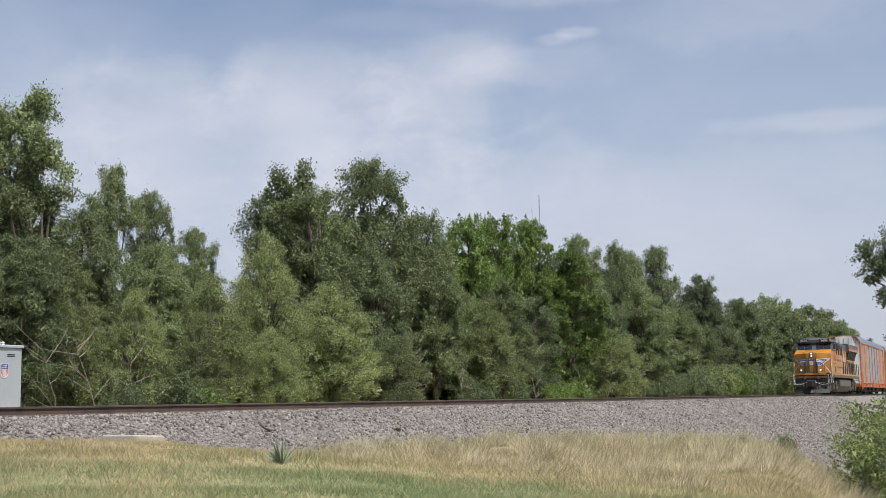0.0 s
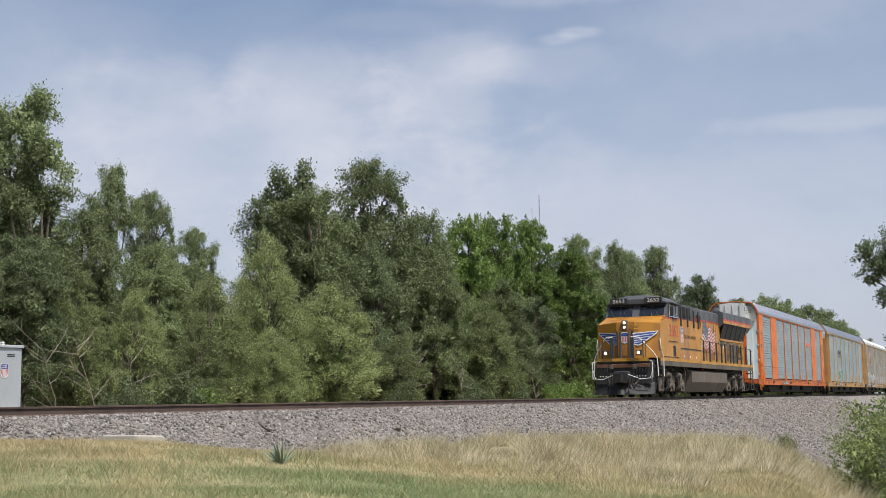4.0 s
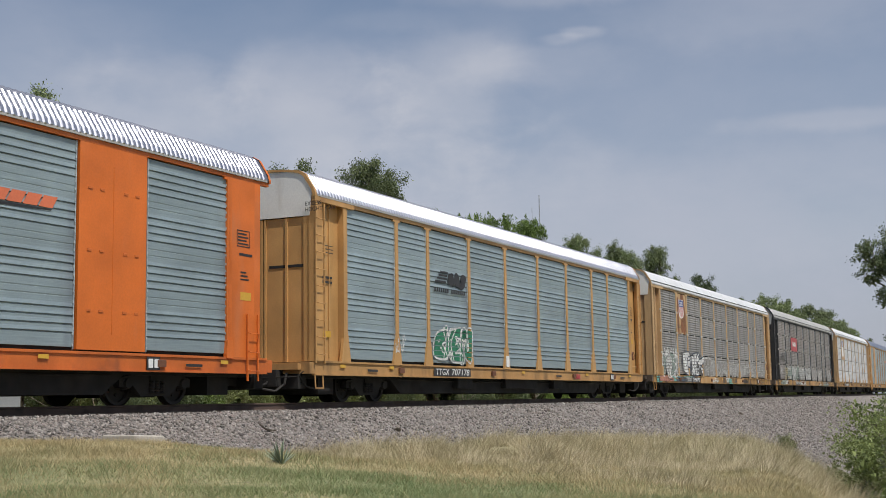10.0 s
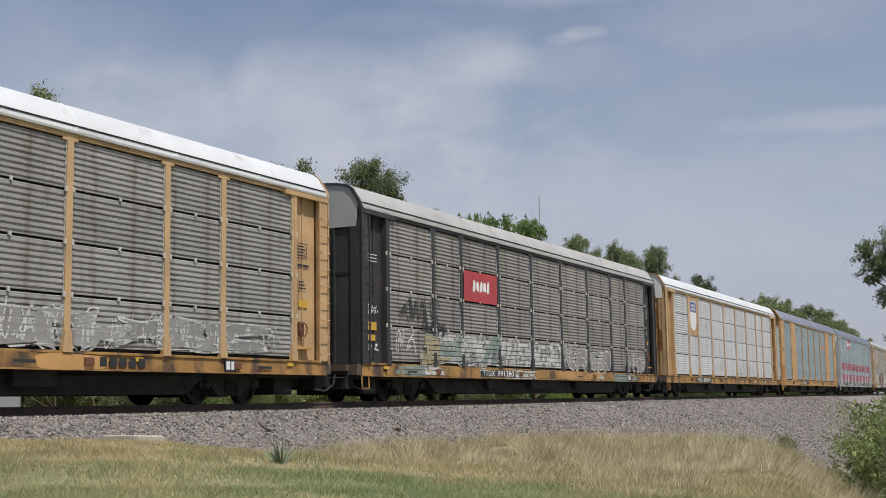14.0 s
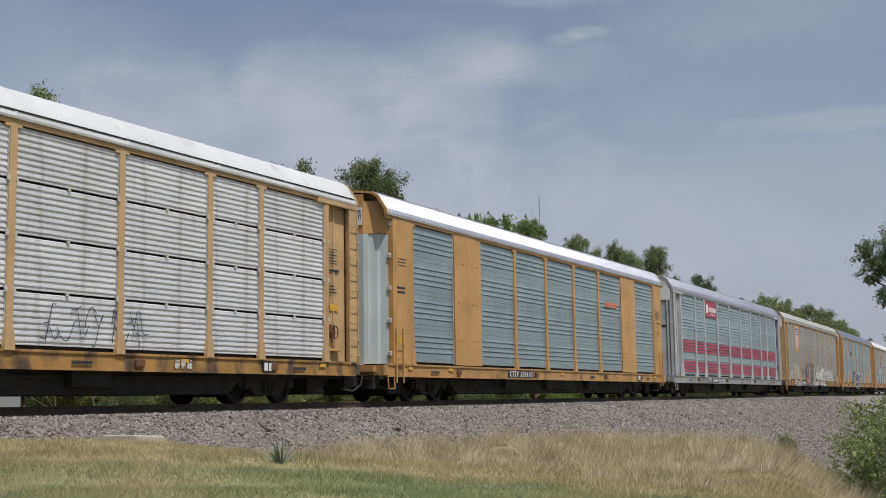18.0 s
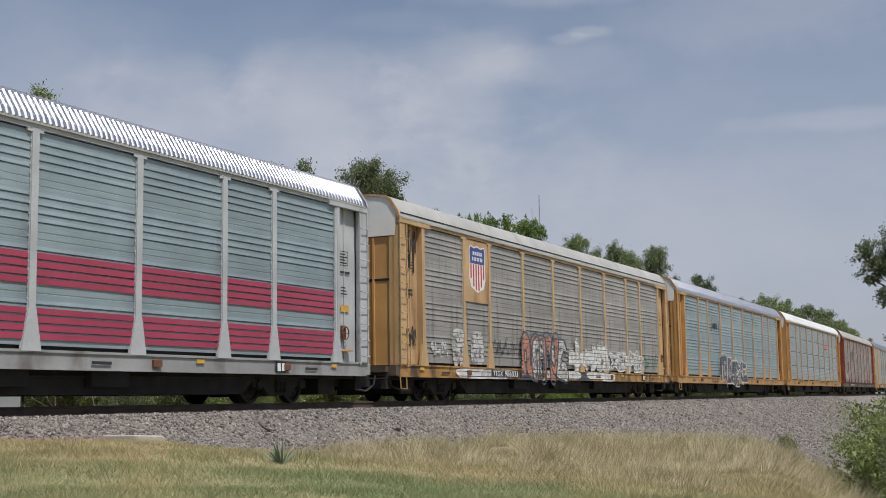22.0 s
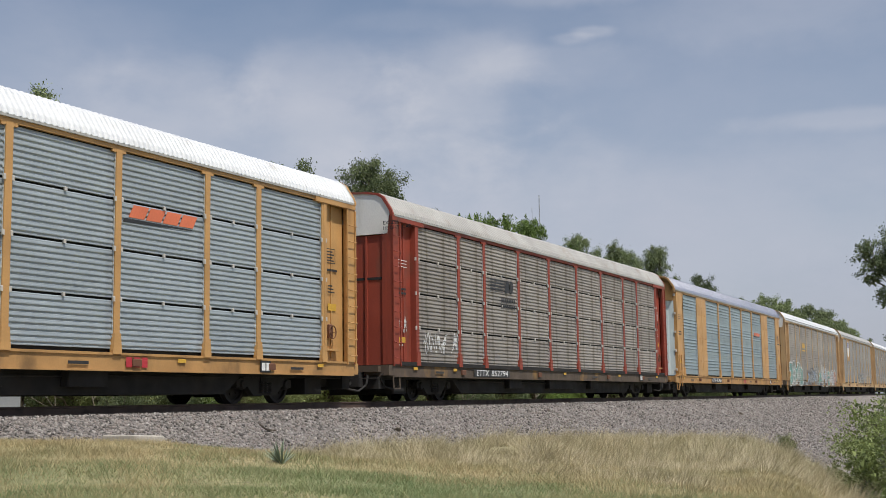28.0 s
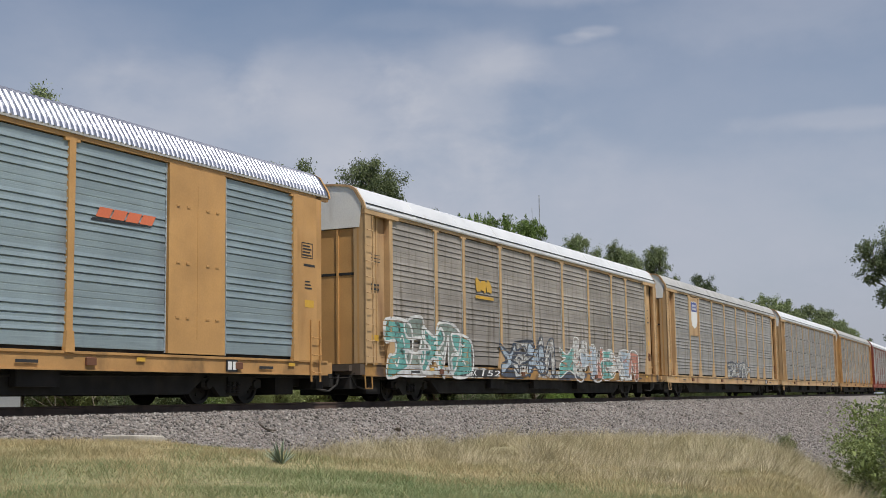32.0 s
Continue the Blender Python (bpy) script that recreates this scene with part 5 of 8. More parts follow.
def autorack(label, frame, panel, roof, ribbed_roof, kind, plate=None, number="", solid=False, doors=None, top=M_WHITE, band=None, sill=None, mark_at=None, mark="CTTX"):
    """A closed car-carrying railway car. kind: louvre or rib panels."""
    car = thing("autorack_car", label, "railway car", "cars of the train")
    sill = sill or {M_YELLOW.name: M_SILL_YELLOW, M_ORANGE.name: M_SILL_ORANGE}.get(frame.name, frame)
    # Belly drops low so the shaded gap above the rails stays dark.
    part("underframe", cached("underframe", lambda: Mesh().prism([(-13.3, 0.98), (-13.3, 0.6), (-8.9, 0.6), (-8.3, 0.21), (8.3, 0.21), (8.9, 0.6), (13.3, 0.6), (13.3, 0.98)], "y", -1.16, 1.16).data("underframe", M_UNDER)), parent=car, label="grimy underframe, blackened for the shade below the car")
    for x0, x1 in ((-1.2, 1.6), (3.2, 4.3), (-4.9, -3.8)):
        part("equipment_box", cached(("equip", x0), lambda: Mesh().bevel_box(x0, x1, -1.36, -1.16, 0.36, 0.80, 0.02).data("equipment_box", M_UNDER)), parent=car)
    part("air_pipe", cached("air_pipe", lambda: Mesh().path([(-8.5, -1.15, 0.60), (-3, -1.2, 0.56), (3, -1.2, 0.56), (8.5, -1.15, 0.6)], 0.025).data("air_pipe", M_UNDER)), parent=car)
    for y in (-1, 1):
        part("side_sill", cached(("sill", sill.name), lambda: Mesh().prism([(-0.06, SILL0), (0.06, SILL0), (0.06, SILL1 + 0.02), (-0.06, SILL1 + 0.02), (-0.06, SILL1 - 0.03), (-0.03, SILL1 - 0.03), (-0.03, SILL0 + 0.035), (-0.06, SILL0 + 0.035)], "x", -13.35, 13.35).data("side_sill", sill)), parent=car, at=pose(0, y * 1.47, 0, 0, 0, 0 if y < 0 else 180))
        part("top_rail", cached(("toprail", frame.name), lambda: Mesh().box(-13.4, 13.4, -0.05, 0.05, PANEL1 + 0.02, EAVE - 0.005).data("top_rail", frame)), parent=car, at=pose(0, y * 1.48, 0, 0, 0, 0 if y < 0 else 180))
    # Black box fills the car; its colour stands in for the unlit inside.
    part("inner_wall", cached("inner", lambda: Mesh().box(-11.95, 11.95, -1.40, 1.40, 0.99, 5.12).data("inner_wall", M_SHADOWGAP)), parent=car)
    part("roof", roof_mesh(roof, ribbed_roof), parent=car)
    if not ribbed_roof:
        part("roof_seam", cached("roof_seam", lambda: Mesh().box(-13.3, 13.3, -1.545, -1.50, 5.255, 5.278).data("roof_seam", M_SHADOWGAP)), parent=car, label="dark riveted roof seam")
    edge = cached("flashing", lambda: Mesh().box(-13.3, 13.3, -0.012, 0.0, 5.105, 5.15).data("roof_flashing", M_ROOF_GREY))
    part("roof_flashing", edge, parent=car, at=(0, -1.556, 0))
    cuts = (-ENDS,) + POSTS + (ENDS,)
    rows = 4 if kind == "rib" else 1
    step = (PANEL1 - PANEL0) / rows
    for y, turn in ((-1.475, 0), (1.475, 180)):
        for i, (a, b) in enumerate(zip(cuts, cuts[1:])):
            if solid and i in (1, 7):
                if turn == 0:
                    part("solid_panel", cached(("solid", frame.name, round(b - a, 2)), lambda: Mesh().box(-(b - a) / 2, (b - a) / 2, -0.05, 0.02, 0, PANEL1 - PANEL0 + 0.02).box(-0.02, 0.02, -0.056, 0.0, 0.3, 3.6).data("solid_panel", frame)), parent=car, at=((a + b) / 2, y, PANEL0), label="plain painted plate")
                    for z in (0.75, 1.9, 3.1):
                        for q in (-0.7, -0.35, 0.35, 0.7):
                            part("bolt_plate", cached(("bolt_plate", sill.name), lambda: Mesh().bevel_box(-0.06, 0.06, -0.014, 0.0, -0.022, 0.022, 0.004).data("bolt_plate", sill)), parent=car, at=((a + b) / 2 + q * (b - a) / 2, y - 0.05, PANEL0 + z))
                    continue
            nr = rows if turn == 0 else 1
            st = (PANEL1 - PANEL0) / nr
            for r in range(nr):
                if plate is not None and turn == 0 and i == 1 and kind == "rib" and r >= 2 and plate:
                    continue
                w = b - a - (0.16 if not solid else 0.12)
                ob = part("panel", panel_mesh(kind, w, st - 0.05, panel), parent=car, at=pose((a + b) / 2, y, PANEL0 + 0.045 + r * st, 0, 0, turn))
        if turn == 0:
            for a in cuts:
                if solid and a in (-9.1, -7.17, 7.17, 9.1):
                    continue
                part("post", post_mesh(frame, not solid and kind == "louvre"), parent=car, at=pose(a, y, PANEL0))
                for r in range(1, rows):
                    for q in (-0.1, 0.1):
                        part("clip", cached("clip", lambda: Mesh().bevel_box(-0.028, 0.028, -0.075, -0.03, -0.05, 0.05, 0.008).data("clip", M_CLIP)), parent=car, at=(a + q, y, PANEL0 + r * step + 0.02))
            for i, (a, b) in enumerate(zip(cuts, cuts[1:])):
                if not (solid and i in (1, 7)):
                    w = (b - a - (0.16 if not solid else 0.12)) / 2 - 0.012
                    for q in (-1, 1):
                        part("edge_trim", cached("edge_trim", trim_mesh), parent=car, at=pose((a + b) / 2 + q * (w + 0.006), y, PANEL0) @ Matrix.Diagonal((-q, 1, 1, 1)))
                    for r in range(1, rows):
                        part("latch", cached("latch", lambda: Mesh().bevel_box(-0.03, 0.03, -0.05, -0.0, -0.035, 0.04, 0.008).data("latch", M_CLIP)), parent=car, at=((a + b) / 2, y, PANEL0 + r * step + 0.02))
    for x in (-12.2, -9.6, -0.2, 6.2, 11.6):
        part("reflector", cached("reflector", lambda: Mesh().flat_y([(0, 0.86), (0.26, 0.86), (0.26, 0.94), (0, 0.94)], -1.534).data("reflector", M_DECAL_GOLD)), parent=car, at=(x, 0, 0), label="yellow reflector strip")
    for x in (-8.9, -2.6, 4.9, 9.6):
        part("sill_bracket", cached("sillb", lambda: Mesh().bevel_box(-0.13, 0.13, -1.575, -1.50, SILL0 + 0.10, SILL0 + 0.25, 0.015).data("sill_bracket", M_RUSTY)), parent=car, at=(x, 0, 0), label="rusty jacking pad")
    # the ends: recessed bay, corner post, doors, ladder
    for s in (-1, 1):
        face = pose(0, 0, 0, 0, 0, 0) if s < 0 else pose(0, 0, 0, 0, 0, 180)
        if solid:
            for y in (-1.485, 1.485):
                part("end_panel", cached(("endsolid", frame.name), lambda: Mesh().box(-12.84, -11.86, -0.045, 0.045, PANEL0 - 0.04, PANEL1 + 0.02).data("end_panel", frame)), parent=car, at=face @ pose(0, y, 0), label="plain painted end plate")
        else:
            for y in (-1, 1):
                at = face @ pose(0, y * 1.42, 0) @ Matrix.Diagonal((1, -y, 1, 1))
                part("end_panel", cached(("endbay", frame.name), lambda: Mesh().box(-13.06, -12.02, 0.06, 0.12, 1.0, 5.1).data("end_panel", frame)), parent=car, at=at, label="recessed painted end bay")
                part("stiffener", cached(("stiff", frame.name), lambda: Mesh().box(-12.5, -12.46, 0.03, 0.06, 1.1, 5.0).data("stiffener", frame)), parent=car, at=at)
                part("bay_post", cached(("bay", frame.name), lambda: Mesh().box(-12.02, -11.9, -0.12, 0.12, 1.0, 5.05).data("bay_post", frame)), parent=car, at=at)
                part("corner_post", cached(("corner", frame.name), lambda: Mesh().prism([(-13.4, -0.12), (-13.06, -0.12), (-13.06, 0.02), (-13.34, 0.02), (-13.34, 0.22), (-13.4, 0.22)], "z", 1.0, 5.1).data("corner_post", frame)), parent=car, at=at)
                part("header", cached(("header", frame.name), lambda: Mesh().box(-13.42, -11.5, -0.14, -0.04, 4.98, 5.13).data("header", frame)), parent=car, at=at)
        pair = doors if isinstance(doors, tuple) else (doors or frame,) * 2
        if solid:
            prof = [(-0.8, 4.62), (-0.8, 5.72), (0.0, 5.8), (0.8, 5.72), (0.8, 4.62)]
            part("end_cap", cached(("caps", top.name), lambda: Mesh().prism(prof, "x", -13.43, -13.36).data("end_cap", top)), parent=car, at=face, label="painted upper end plate")
            part("end_wall", cached(("wall", pair[1].name), lambda: Mesh().box(-13.43, -13.36, -0.8, 0.8, 1.0, 4.615).data("end_wall", pair[1])), parent=car, at=face)
            part("gable", cached(("gable", top.name), lambda: Mesh().prism([(-1.46, 4.6)] + [(y * 0.97, z - 0.015) for y, z in ROOF if z > 5.2] + [(1.46, 4.6)], "x", -13.02, -12.95).data("gable", top)), parent=car, at=face)
            for y in (-0.45, 0.0, 0.45):
                part("door_rod", cached(("rod", y), lambda: Mesh().box(-13.47, -13.43, y - 0.025, y + 0.025, 1.02, 5.6).data("door_rod", M_SILVER)), parent=car, at=face, label="grey locking rod")
            for y in (-1, 1):
                at = face @ Matrix.Diagonal((1, -y, 1, 1))
                cd = [(-13.43, -0.80), (-13.38, -0.92), (-13.30, -0.90), (-13.22, -1.12), (-13.14, -1.10), (-13.06, -1.38), (-13.0, -1.36), (-13.36, -0.78)]
                part("corner_door", cached(("cdoor", pair[0].name), lambda: Mesh().prism(cd, "z", 1.02, 4.615).data("corner_door", pair[0])), parent=car, at=at, label="folded corner door")
                cap = [(-13.43, -0.80), (-13.05, -1.40), (-13.0, -1.36), (-13.36, -0.78)]
                part("corner_cap", cached(("ccap", top.name), lambda: Mesh().prism(cap, "z", 4.62, 5.52).data("corner_cap", top)), parent=car, at=at)
                part("corner_post", cached(("cpost", frame.name), lambda: Mesh().prism([(-13.06, -1.53), (-12.84, -1.53), (-12.84, -1.4), (-12.98, -1.34), (-13.06, -1.38)], "z", 1.0, 5.1).data("corner_post", frame)), parent=car, at=at)
                for z in (1.3, 2.2, 3.1, 4.0, 4.9):
                    part("hinge", cached("hinge", lambda: Mesh().bevel_box(-13.11, -13.02, -1.47, -1.37, -0.06, 0.06, 0.01).data("hinge", M_CLIP)), parent=car, at=at @ pose(0, 0, z), label="bright hinge")
        else:
            prof = [(-1.38, 4.62)] + [(y * 0.965, z - 0.02) for y, z in ROOF if z > 5.2] + [(1.38, 4.62)]
            part("end_cap", cached(("cap", top.name), lambda: Mesh().prism(prof, "x", -13.41, -13.3).data("end_cap", top)), parent=car, at=face, label="white upper end plate")
            for (y0, y1), d in zip(((-1.36, -0.02), (0.02, 1.36)), pair):
                door = part("end_door", cached(("door", d.name, y0), lambda: Mesh().box(-13.36, -13.3, y0, y1, 1.0, 4.6).data("end_door", d)), parent=car, at=face)
                for y in (y0 + 0.03, (y0 + y1) / 2, y1 - 0.03):
                    part("door_rib", cached(("rib", d.name, round(y, 2)), lambda: Mesh().box(-13.40, -13.36, y - 0.03, y + 0.03, 1.0, 4.6).data("door_rib", d)), parent=door)
                part("door_slot", cached(("slot", y0), lambda: Mesh().box(-13.375, -13.36, y0 + 0.15, y1 - 0.15, 3.35, 3.42).data("door_slot", M_SHADOWGAP)), parent=door)
            hb = part("hand_brake", cached("hand_brake", lambda: Mesh().path([(12.35 + 0.165 * math.cos(0.393 * i), -1.5, 1.75 + 0.165 * math.sin(0.393 * i)) for i in range(17)], 0.016, 5).tube((12.19, -1.5, 1.75), (12.51, -1.5, 1.75), 0.012, 5).tube((12.35, -1.5, 1.59), (12.35, -1.5, 1.91), 0.012, 5).data("hand_brake", M_RUSTY)), parent=car, label="dark hand brake wheel") if s > 0 else None
            if hb:
                part("brake_gear", cached("brake_gear", lambda: Mesh().bevel_box(12.27, 12.43, -1.47, -1.36, 1.6, 1.95, 0.02).data("brake_gear", M_RUSTY)), parent=hb)
                part("brake_step", cached("brake_step", lambda: Mesh().box(12.05, 12.7, -1.52, -1.3, 1.28, 1.33).data("brake_step", frame)), parent=hb)
        part("end_arch", cached(("arch", frame.name), lambda: arch_mesh(frame)), parent=car, at=face)
        part("ladder", ladder_mesh(frame, 4.0 if not solid else 1.5), parent=car, at=pose(s * (13.2 if not solid else 12.75), -1.545, 0.95 if not solid else 0.5))
        part("step", cached(("step", sill.name), lambda: Mesh().path([(-13.36, -1.5, 0.68), (-13.36, -1.52, 0.34), (-13.0, -1.52, 0.34), (-13.0, -1.5, 0.68)], 0.02, 6).data("step", sill)), parent=car, at=face)
        grimy = M_SILL_BLACK if sill.name in (M_SILL_DIRTY.name, M_SILL_BLACK.name) else sill
        part("end_platform", cached(("plat", grimy.name), lambda: Mesh().box(-13.75, -13.35, -1.25, 1.25, 0.8, 0.95).box(-13.6, -13.35, -1.5, 1.5, 0.7, 0.98).data("end_platform", grimy)), parent=car, at=face)
        # Added dark blocks close the bright gap between cars, around the draft gear.
        part("draft_gear", cached("draft_gear", lambda: Mesh().box(-13.9, -12.1, -0.72, 0.72, 0.40, 0.80).box(-12.5, -11.75, -1.05, 1.05, 0.2, 0.62).box(-13.65, -13.3, -1.2, 1.2, 0.34, 0.68).data("draft_gear", M_UNDER)), parent=car, at=face, label="added black blocks around draft gear and brake rigging")
        part("air_hose", cached("air_hose", lambda: Mesh().path([(-13.7, -0.9, 0.72), (-13.8, -0.9, 0.45), (-14.05, -0.8, 0.28), (-14.3, -0.6, 0.34)], 0.03).data("air_hose", M_TRUCK)), parent=car, at=face, label="hanging air hose")
        part("brake_pipe", cached("brake_pipe", lambda: Mesh().path([(-13.6, -1.2, 0.66), (-13.4, -1.25, 0.4), (-12.9, -1.25, 0.32), (-12.4, -1.2, 0.5)], 0.022).data("brake_pipe", M_TRUCK)), parent=car, at=face)
        part("coupler", cached("coupler", lambda: Mesh().box(-14.1, -13.2, -0.11, 0.11, 0.72, 0.95).box(-14.36, -14.05, -0.17, 0.17, 0.68, 1.0).path([(-13.7, -0.5, 0.72), (-13.95, -0.45, 0.45), (-14.2, -0.3, 0.42), (-14.33, -0.2, 0.55)], 0.03).data("coupler", M_UNDER)), parent=car, at=face, label="rusty knuckle coupler with air hose, darkened for shade")
        part("cut_lever", cached("lever", lambda: Mesh().path([(-13.8, -1.45, 0.75), (-13.85, -1.3, 0.62), (-13.9, -0.3, 0.62)], 0.014).data("cut_lever", M_TRUCK)), parent=car, at=face)
        car_truck(car, s * 10.0)
    if mark_at is not None:
        x0, x1 = mark_at
        patch(car, x0, x1, SILL0 + 0.05, SILL1 - 0.06, M_DECAL_BLACK, "number_plate_field", -1.535, "black number field")
        w = x1 - x0
        lettering(mark, 0.26, M_DECAL_WHITE, car, (x0 + 0.05 * w, -1.539, SILL0 + 0.085), "reporting_mark", 0.12, 0.34 * w)
        if number:
            lettering(number, 0.26, M_DECAL_WHITE, car, (x0 + 0.46 * w, -1.539, SILL0 + 0.085), "car_number", 0.12, 0.48 * w)
    card = part("card_holder", cached("card_holder", lambda: Mesh().box(9.15, 9.55, -1.545, -1.532, 0.70, 0.96).data("card_holder", M_DECAL_BLACK)), parent=car, label="black placard with white marks")
    for k in range(2):
        part("placard_mark", cached(("placard", k), lambda: Mesh().flat_y([(9.19 + 0.18 * k, 0.74), (9.33 + 0.18 * k, 0.74), (9.33 + 0.18 * k, 0.92), (9.19 + 0.18 * k, 0.92)], -1.549).data("placard_mark", M_DECAL_WHITE)), parent=card)
    # stencils on the sill and end bays
    for x in (-10.8, 3.0, 10.4):
        bars(car, x, x + 0.55, 0.78, 0.84, 7, M_DECAL_BLACK, -1.535, skip=(3,))
    bars(car, -12.85, -12.35, 3.1, 3.16, 6, M_DECAL_BLACK, -1.39 if not solid else -1.535)
    bars(car, -12.85, -12.35, 2.98, 3.04, 6, M_DECAL_BLACK, -1.39 if not solid else -1.535)
    bars(car, 12.25, 12.75, 3.3, 3.36, 5, M_DECAL_BLACK, -1.39 if not solid else -1.535)
    ink = M_DECAL_WHITE if frame.name in (M_BLACK.name, M_RED.name) else M_DECAL_BLACK
    face_y = -1.394 if not solid else -1.536
    for x0, x1, z0, z1 in ((12.16, 12.66, 3.86, 3.88), (12.16, 12.66, 3.5, 3.52), (12.16, 12.18, 3.52, 3.86), (12.64, 12.66, 3.52, 3.86)):
        part("stencil_frame", cached(("sf", ink.name, x0, z0, solid), lambda: Mesh().flat_y([(x0, z0), (x1, z0), (x1, z1), (x0, z1)], face_y).data("stencil_frame", ink)), parent=car)
    for k in range(4):
        part("stencil_bar", cached(("sl", ink.name, k, solid), lambda: Mesh().flat_y([(12.2, 3.555 + 0.075 * k), (12.6 - 0.07 * (k % 2), 3.555 + 0.075 * k), (12.6 - 0.07 * (k % 2), 3.59 + 0.075 * k), (12.2, 3.59 + 0.075 * k)], face_y).data("stencil_bar", ink)), parent=car)
    for k in range(3):
        part("stencil_bar", cached(("sm", ink.name, k, solid), lambda: Mesh().flat_y([(12.3, 2.75 + 0.08 * k), (12.62 - 0.05 * k, 2.75 + 0.08 * k), (12.62 - 0.05 * k, 2.785 + 0.08 * k), (12.3, 2.785 + 0.08 * k)], face_y).data("stencil_bar", ink)), parent=car)
        part("stencil_bar", cached(("sn", ink.name, k, solid), lambda: Mesh().flat_y([(-12.8, 3.75 + 0.09 * k), (-12.3, 3.75 + 0.09 * k), (-12.3, 3.77 + 0.09 * k), (-12.8, 3.77 + 0.09 * k)], face_y).data("stencil_bar", ink)), parent=car)
    patch(car, -12.8, -12.42, 1.62, 1.78, M_DECAL_GOLD, "notice", face_y, "small yellow notice")
    patch(car, 12.3, 12.7, 2.3, 2.48, M_DECAL_GOLD, "notice", -1.39 if not solid else -1.535, "small yellow notice")
    return car


def arch_mesh(material):
    m = Mesh()
    w = len(ROOF)
    for x, k in ((-13.44, 1.012), (-13.36, 1.012)):
        m.v += [(x, y * k, 4.9 + (z - 4.9) * k) for y, z in ROOF]
        m.v += [(x, y * 0.96, 4.9 + (z - 4.9) * 0.95) for y, z in ROOF]
    m.f = [(i, i + 1, w + i + 1, w + i) for i in range(w - 1)] + [(2 * w + i, 2 * w + i + 1, i + 1, i) for i in range(w - 1)]
    return m.data("end_arch", material)


def height_notice(car, y=-0.75, z=5.38, board=False):
    if board:
        part("notice_board", Mesh().box(-13.455, -13.44, -0.78, -0.2, 4.86, 5.36), M_DECAL_WHITE, car, "white notice board")
        z = 5.18
    lettering("EXCESS\nHEIGHT  CAR" if not board else "EXCESS\nHEIGHT\n  CAR", 0.145, M_DECAL_BLACK, car, pose(-13.46, y, z, 0, 0, -90), "notice_lettering")


# one car after another, from the locomotive on
CARS = []


def put_car(k, car, shift=0.0):
    CARS.append((car, 28.6 * k - 87.201 - 13.456 + shift))


def swoosh(car, x, z, w, h, m1, m2, y):
    """A slanted wordmark drawn as plain shapes."""
    n = 4
    for i in range(n):
        a = x + w * i / n
        part("logo_shape", Mesh().flat_y([(a, z), (a + w / n * 0.9, z), (a + w / n * 0.9 + h * 0.6, z + h), (a + h * 0.6, z + h)], y), m1, car, "plain logo shape")
    part("logo_stripe", Mesh().flat_y([(x - w * 0.08, z - h * 0.42), (x + w * 0.95, z - h * 0.22), (x + w * 0.97, z - h * 0.1), (x - w * 0.05, z - h * 0.1)], y), m2, car)


# 1: orange car with plain plates
c = autorack("orange-framed autorack car with blue-grey louvred sides", M_ORANGE, M_PANEL, M_ROOF_ALU, True, "louvre", number="693326", mark="TTGX", solid=True, doors=(M_DOOR_PALE, M_ORANGE), mark_at=(-5.6, -3.6))
lettering("EXCESS\nHEIGHT\n  CAR", 0.16, M_DECAL_BLACK, c, pose(-13.45, -0.75, 5.38, 0, 0, -90), "notice_lettering")
swoosh(c, 5.0, 3.62, 1.55, 0.22, M_DECAL_ORANGE, M_DECAL_BLACK, -1.492)
scribble(c, -1.6, -1.2, 3.1, 4.3, M_DECAL_PINK, 3, n=6, wide=0.05)
put_car(1, c, 0.1)
# 2: yellow car
c = autorack("yellow-framed autorack car with blue-grey louvred sides", M_YELLOW, M_PANEL, M_ROOF_ALU, True, "louvre", number="707178", mark="TTGX", doors=M_YELLOW, mark_at=(-6.9, -4.35))
for i in range(4):
    patch(c, -6.7 + 0.12 * i, -5.95 + 0.04 * i, 3.48 + 0.1 * i, 3.54 + 0.1 * i, M_DECAL_BLACK, "logo_stripe", -1.512)
for i in range(3):
    part("logo_shape", Mesh().flat_y(blob(random.Random(60 + i), -5.6 + 0.42 * i, 3.62, 0.4, 0.42), -1.512), M_DECAL_BLACK, c)
bars(c, -6.75, -4.6, 3.2, 3.32, 15, M_DECAL_BLACK, -1.512, "wordmark", (7,))
graffiti(c, -6.8, -4.4, 1.2, 2.15, 4, M_DECAL_GREEN, M_SPRAY_WHITE, 7)
scribble(c, -9.4, -8.7, 1.3, 1.8, M_SPRAY_WHITE, 12, -1.545)
patch(c, -1.56, -1.3, 1.06, 1.42, M_DECAL_WHITE, y=-1.545)
bars(c, 5.0, 5.6, 0.72, 0.9, 3, M_DECAL_RED, -1.535, "company_mark")
height_notice(c, -1.28, 4.86)
put_car(2, c, 0.3)
# 3: weathered grey panels with shield plate
c = autorack("weathered grey autorack car with yellow posts and sprayed letters", M_FADED, M_PANEL_GREY, M_ROOF_WHITE, False, "rib", plate=True, number="159870", mark="TTGX", doors=M_FADED, mark_at=(-7.9, -5.0), sill=M_SILL_DIRTY)
patch(c, -9.0, -7.26, 3.04, 5.0, M_FADED, "plate", -1.50, "plain yellow plate")
part("rust", Mesh().flat_y(blob(random.Random(9), -7.85, 4.0, 0.9, 1.95, 20, 0.09), -1.503), M_DECAL_RUST, c, "streaked rust stain")
shield(c, -8.15, 4.25, 0.95, 0.95, -1.508)
lettering("BUILD", 0.22, M_DECAL_BLACK, c, (-8.95, -1.506, 3.32), "slogan_lettering")
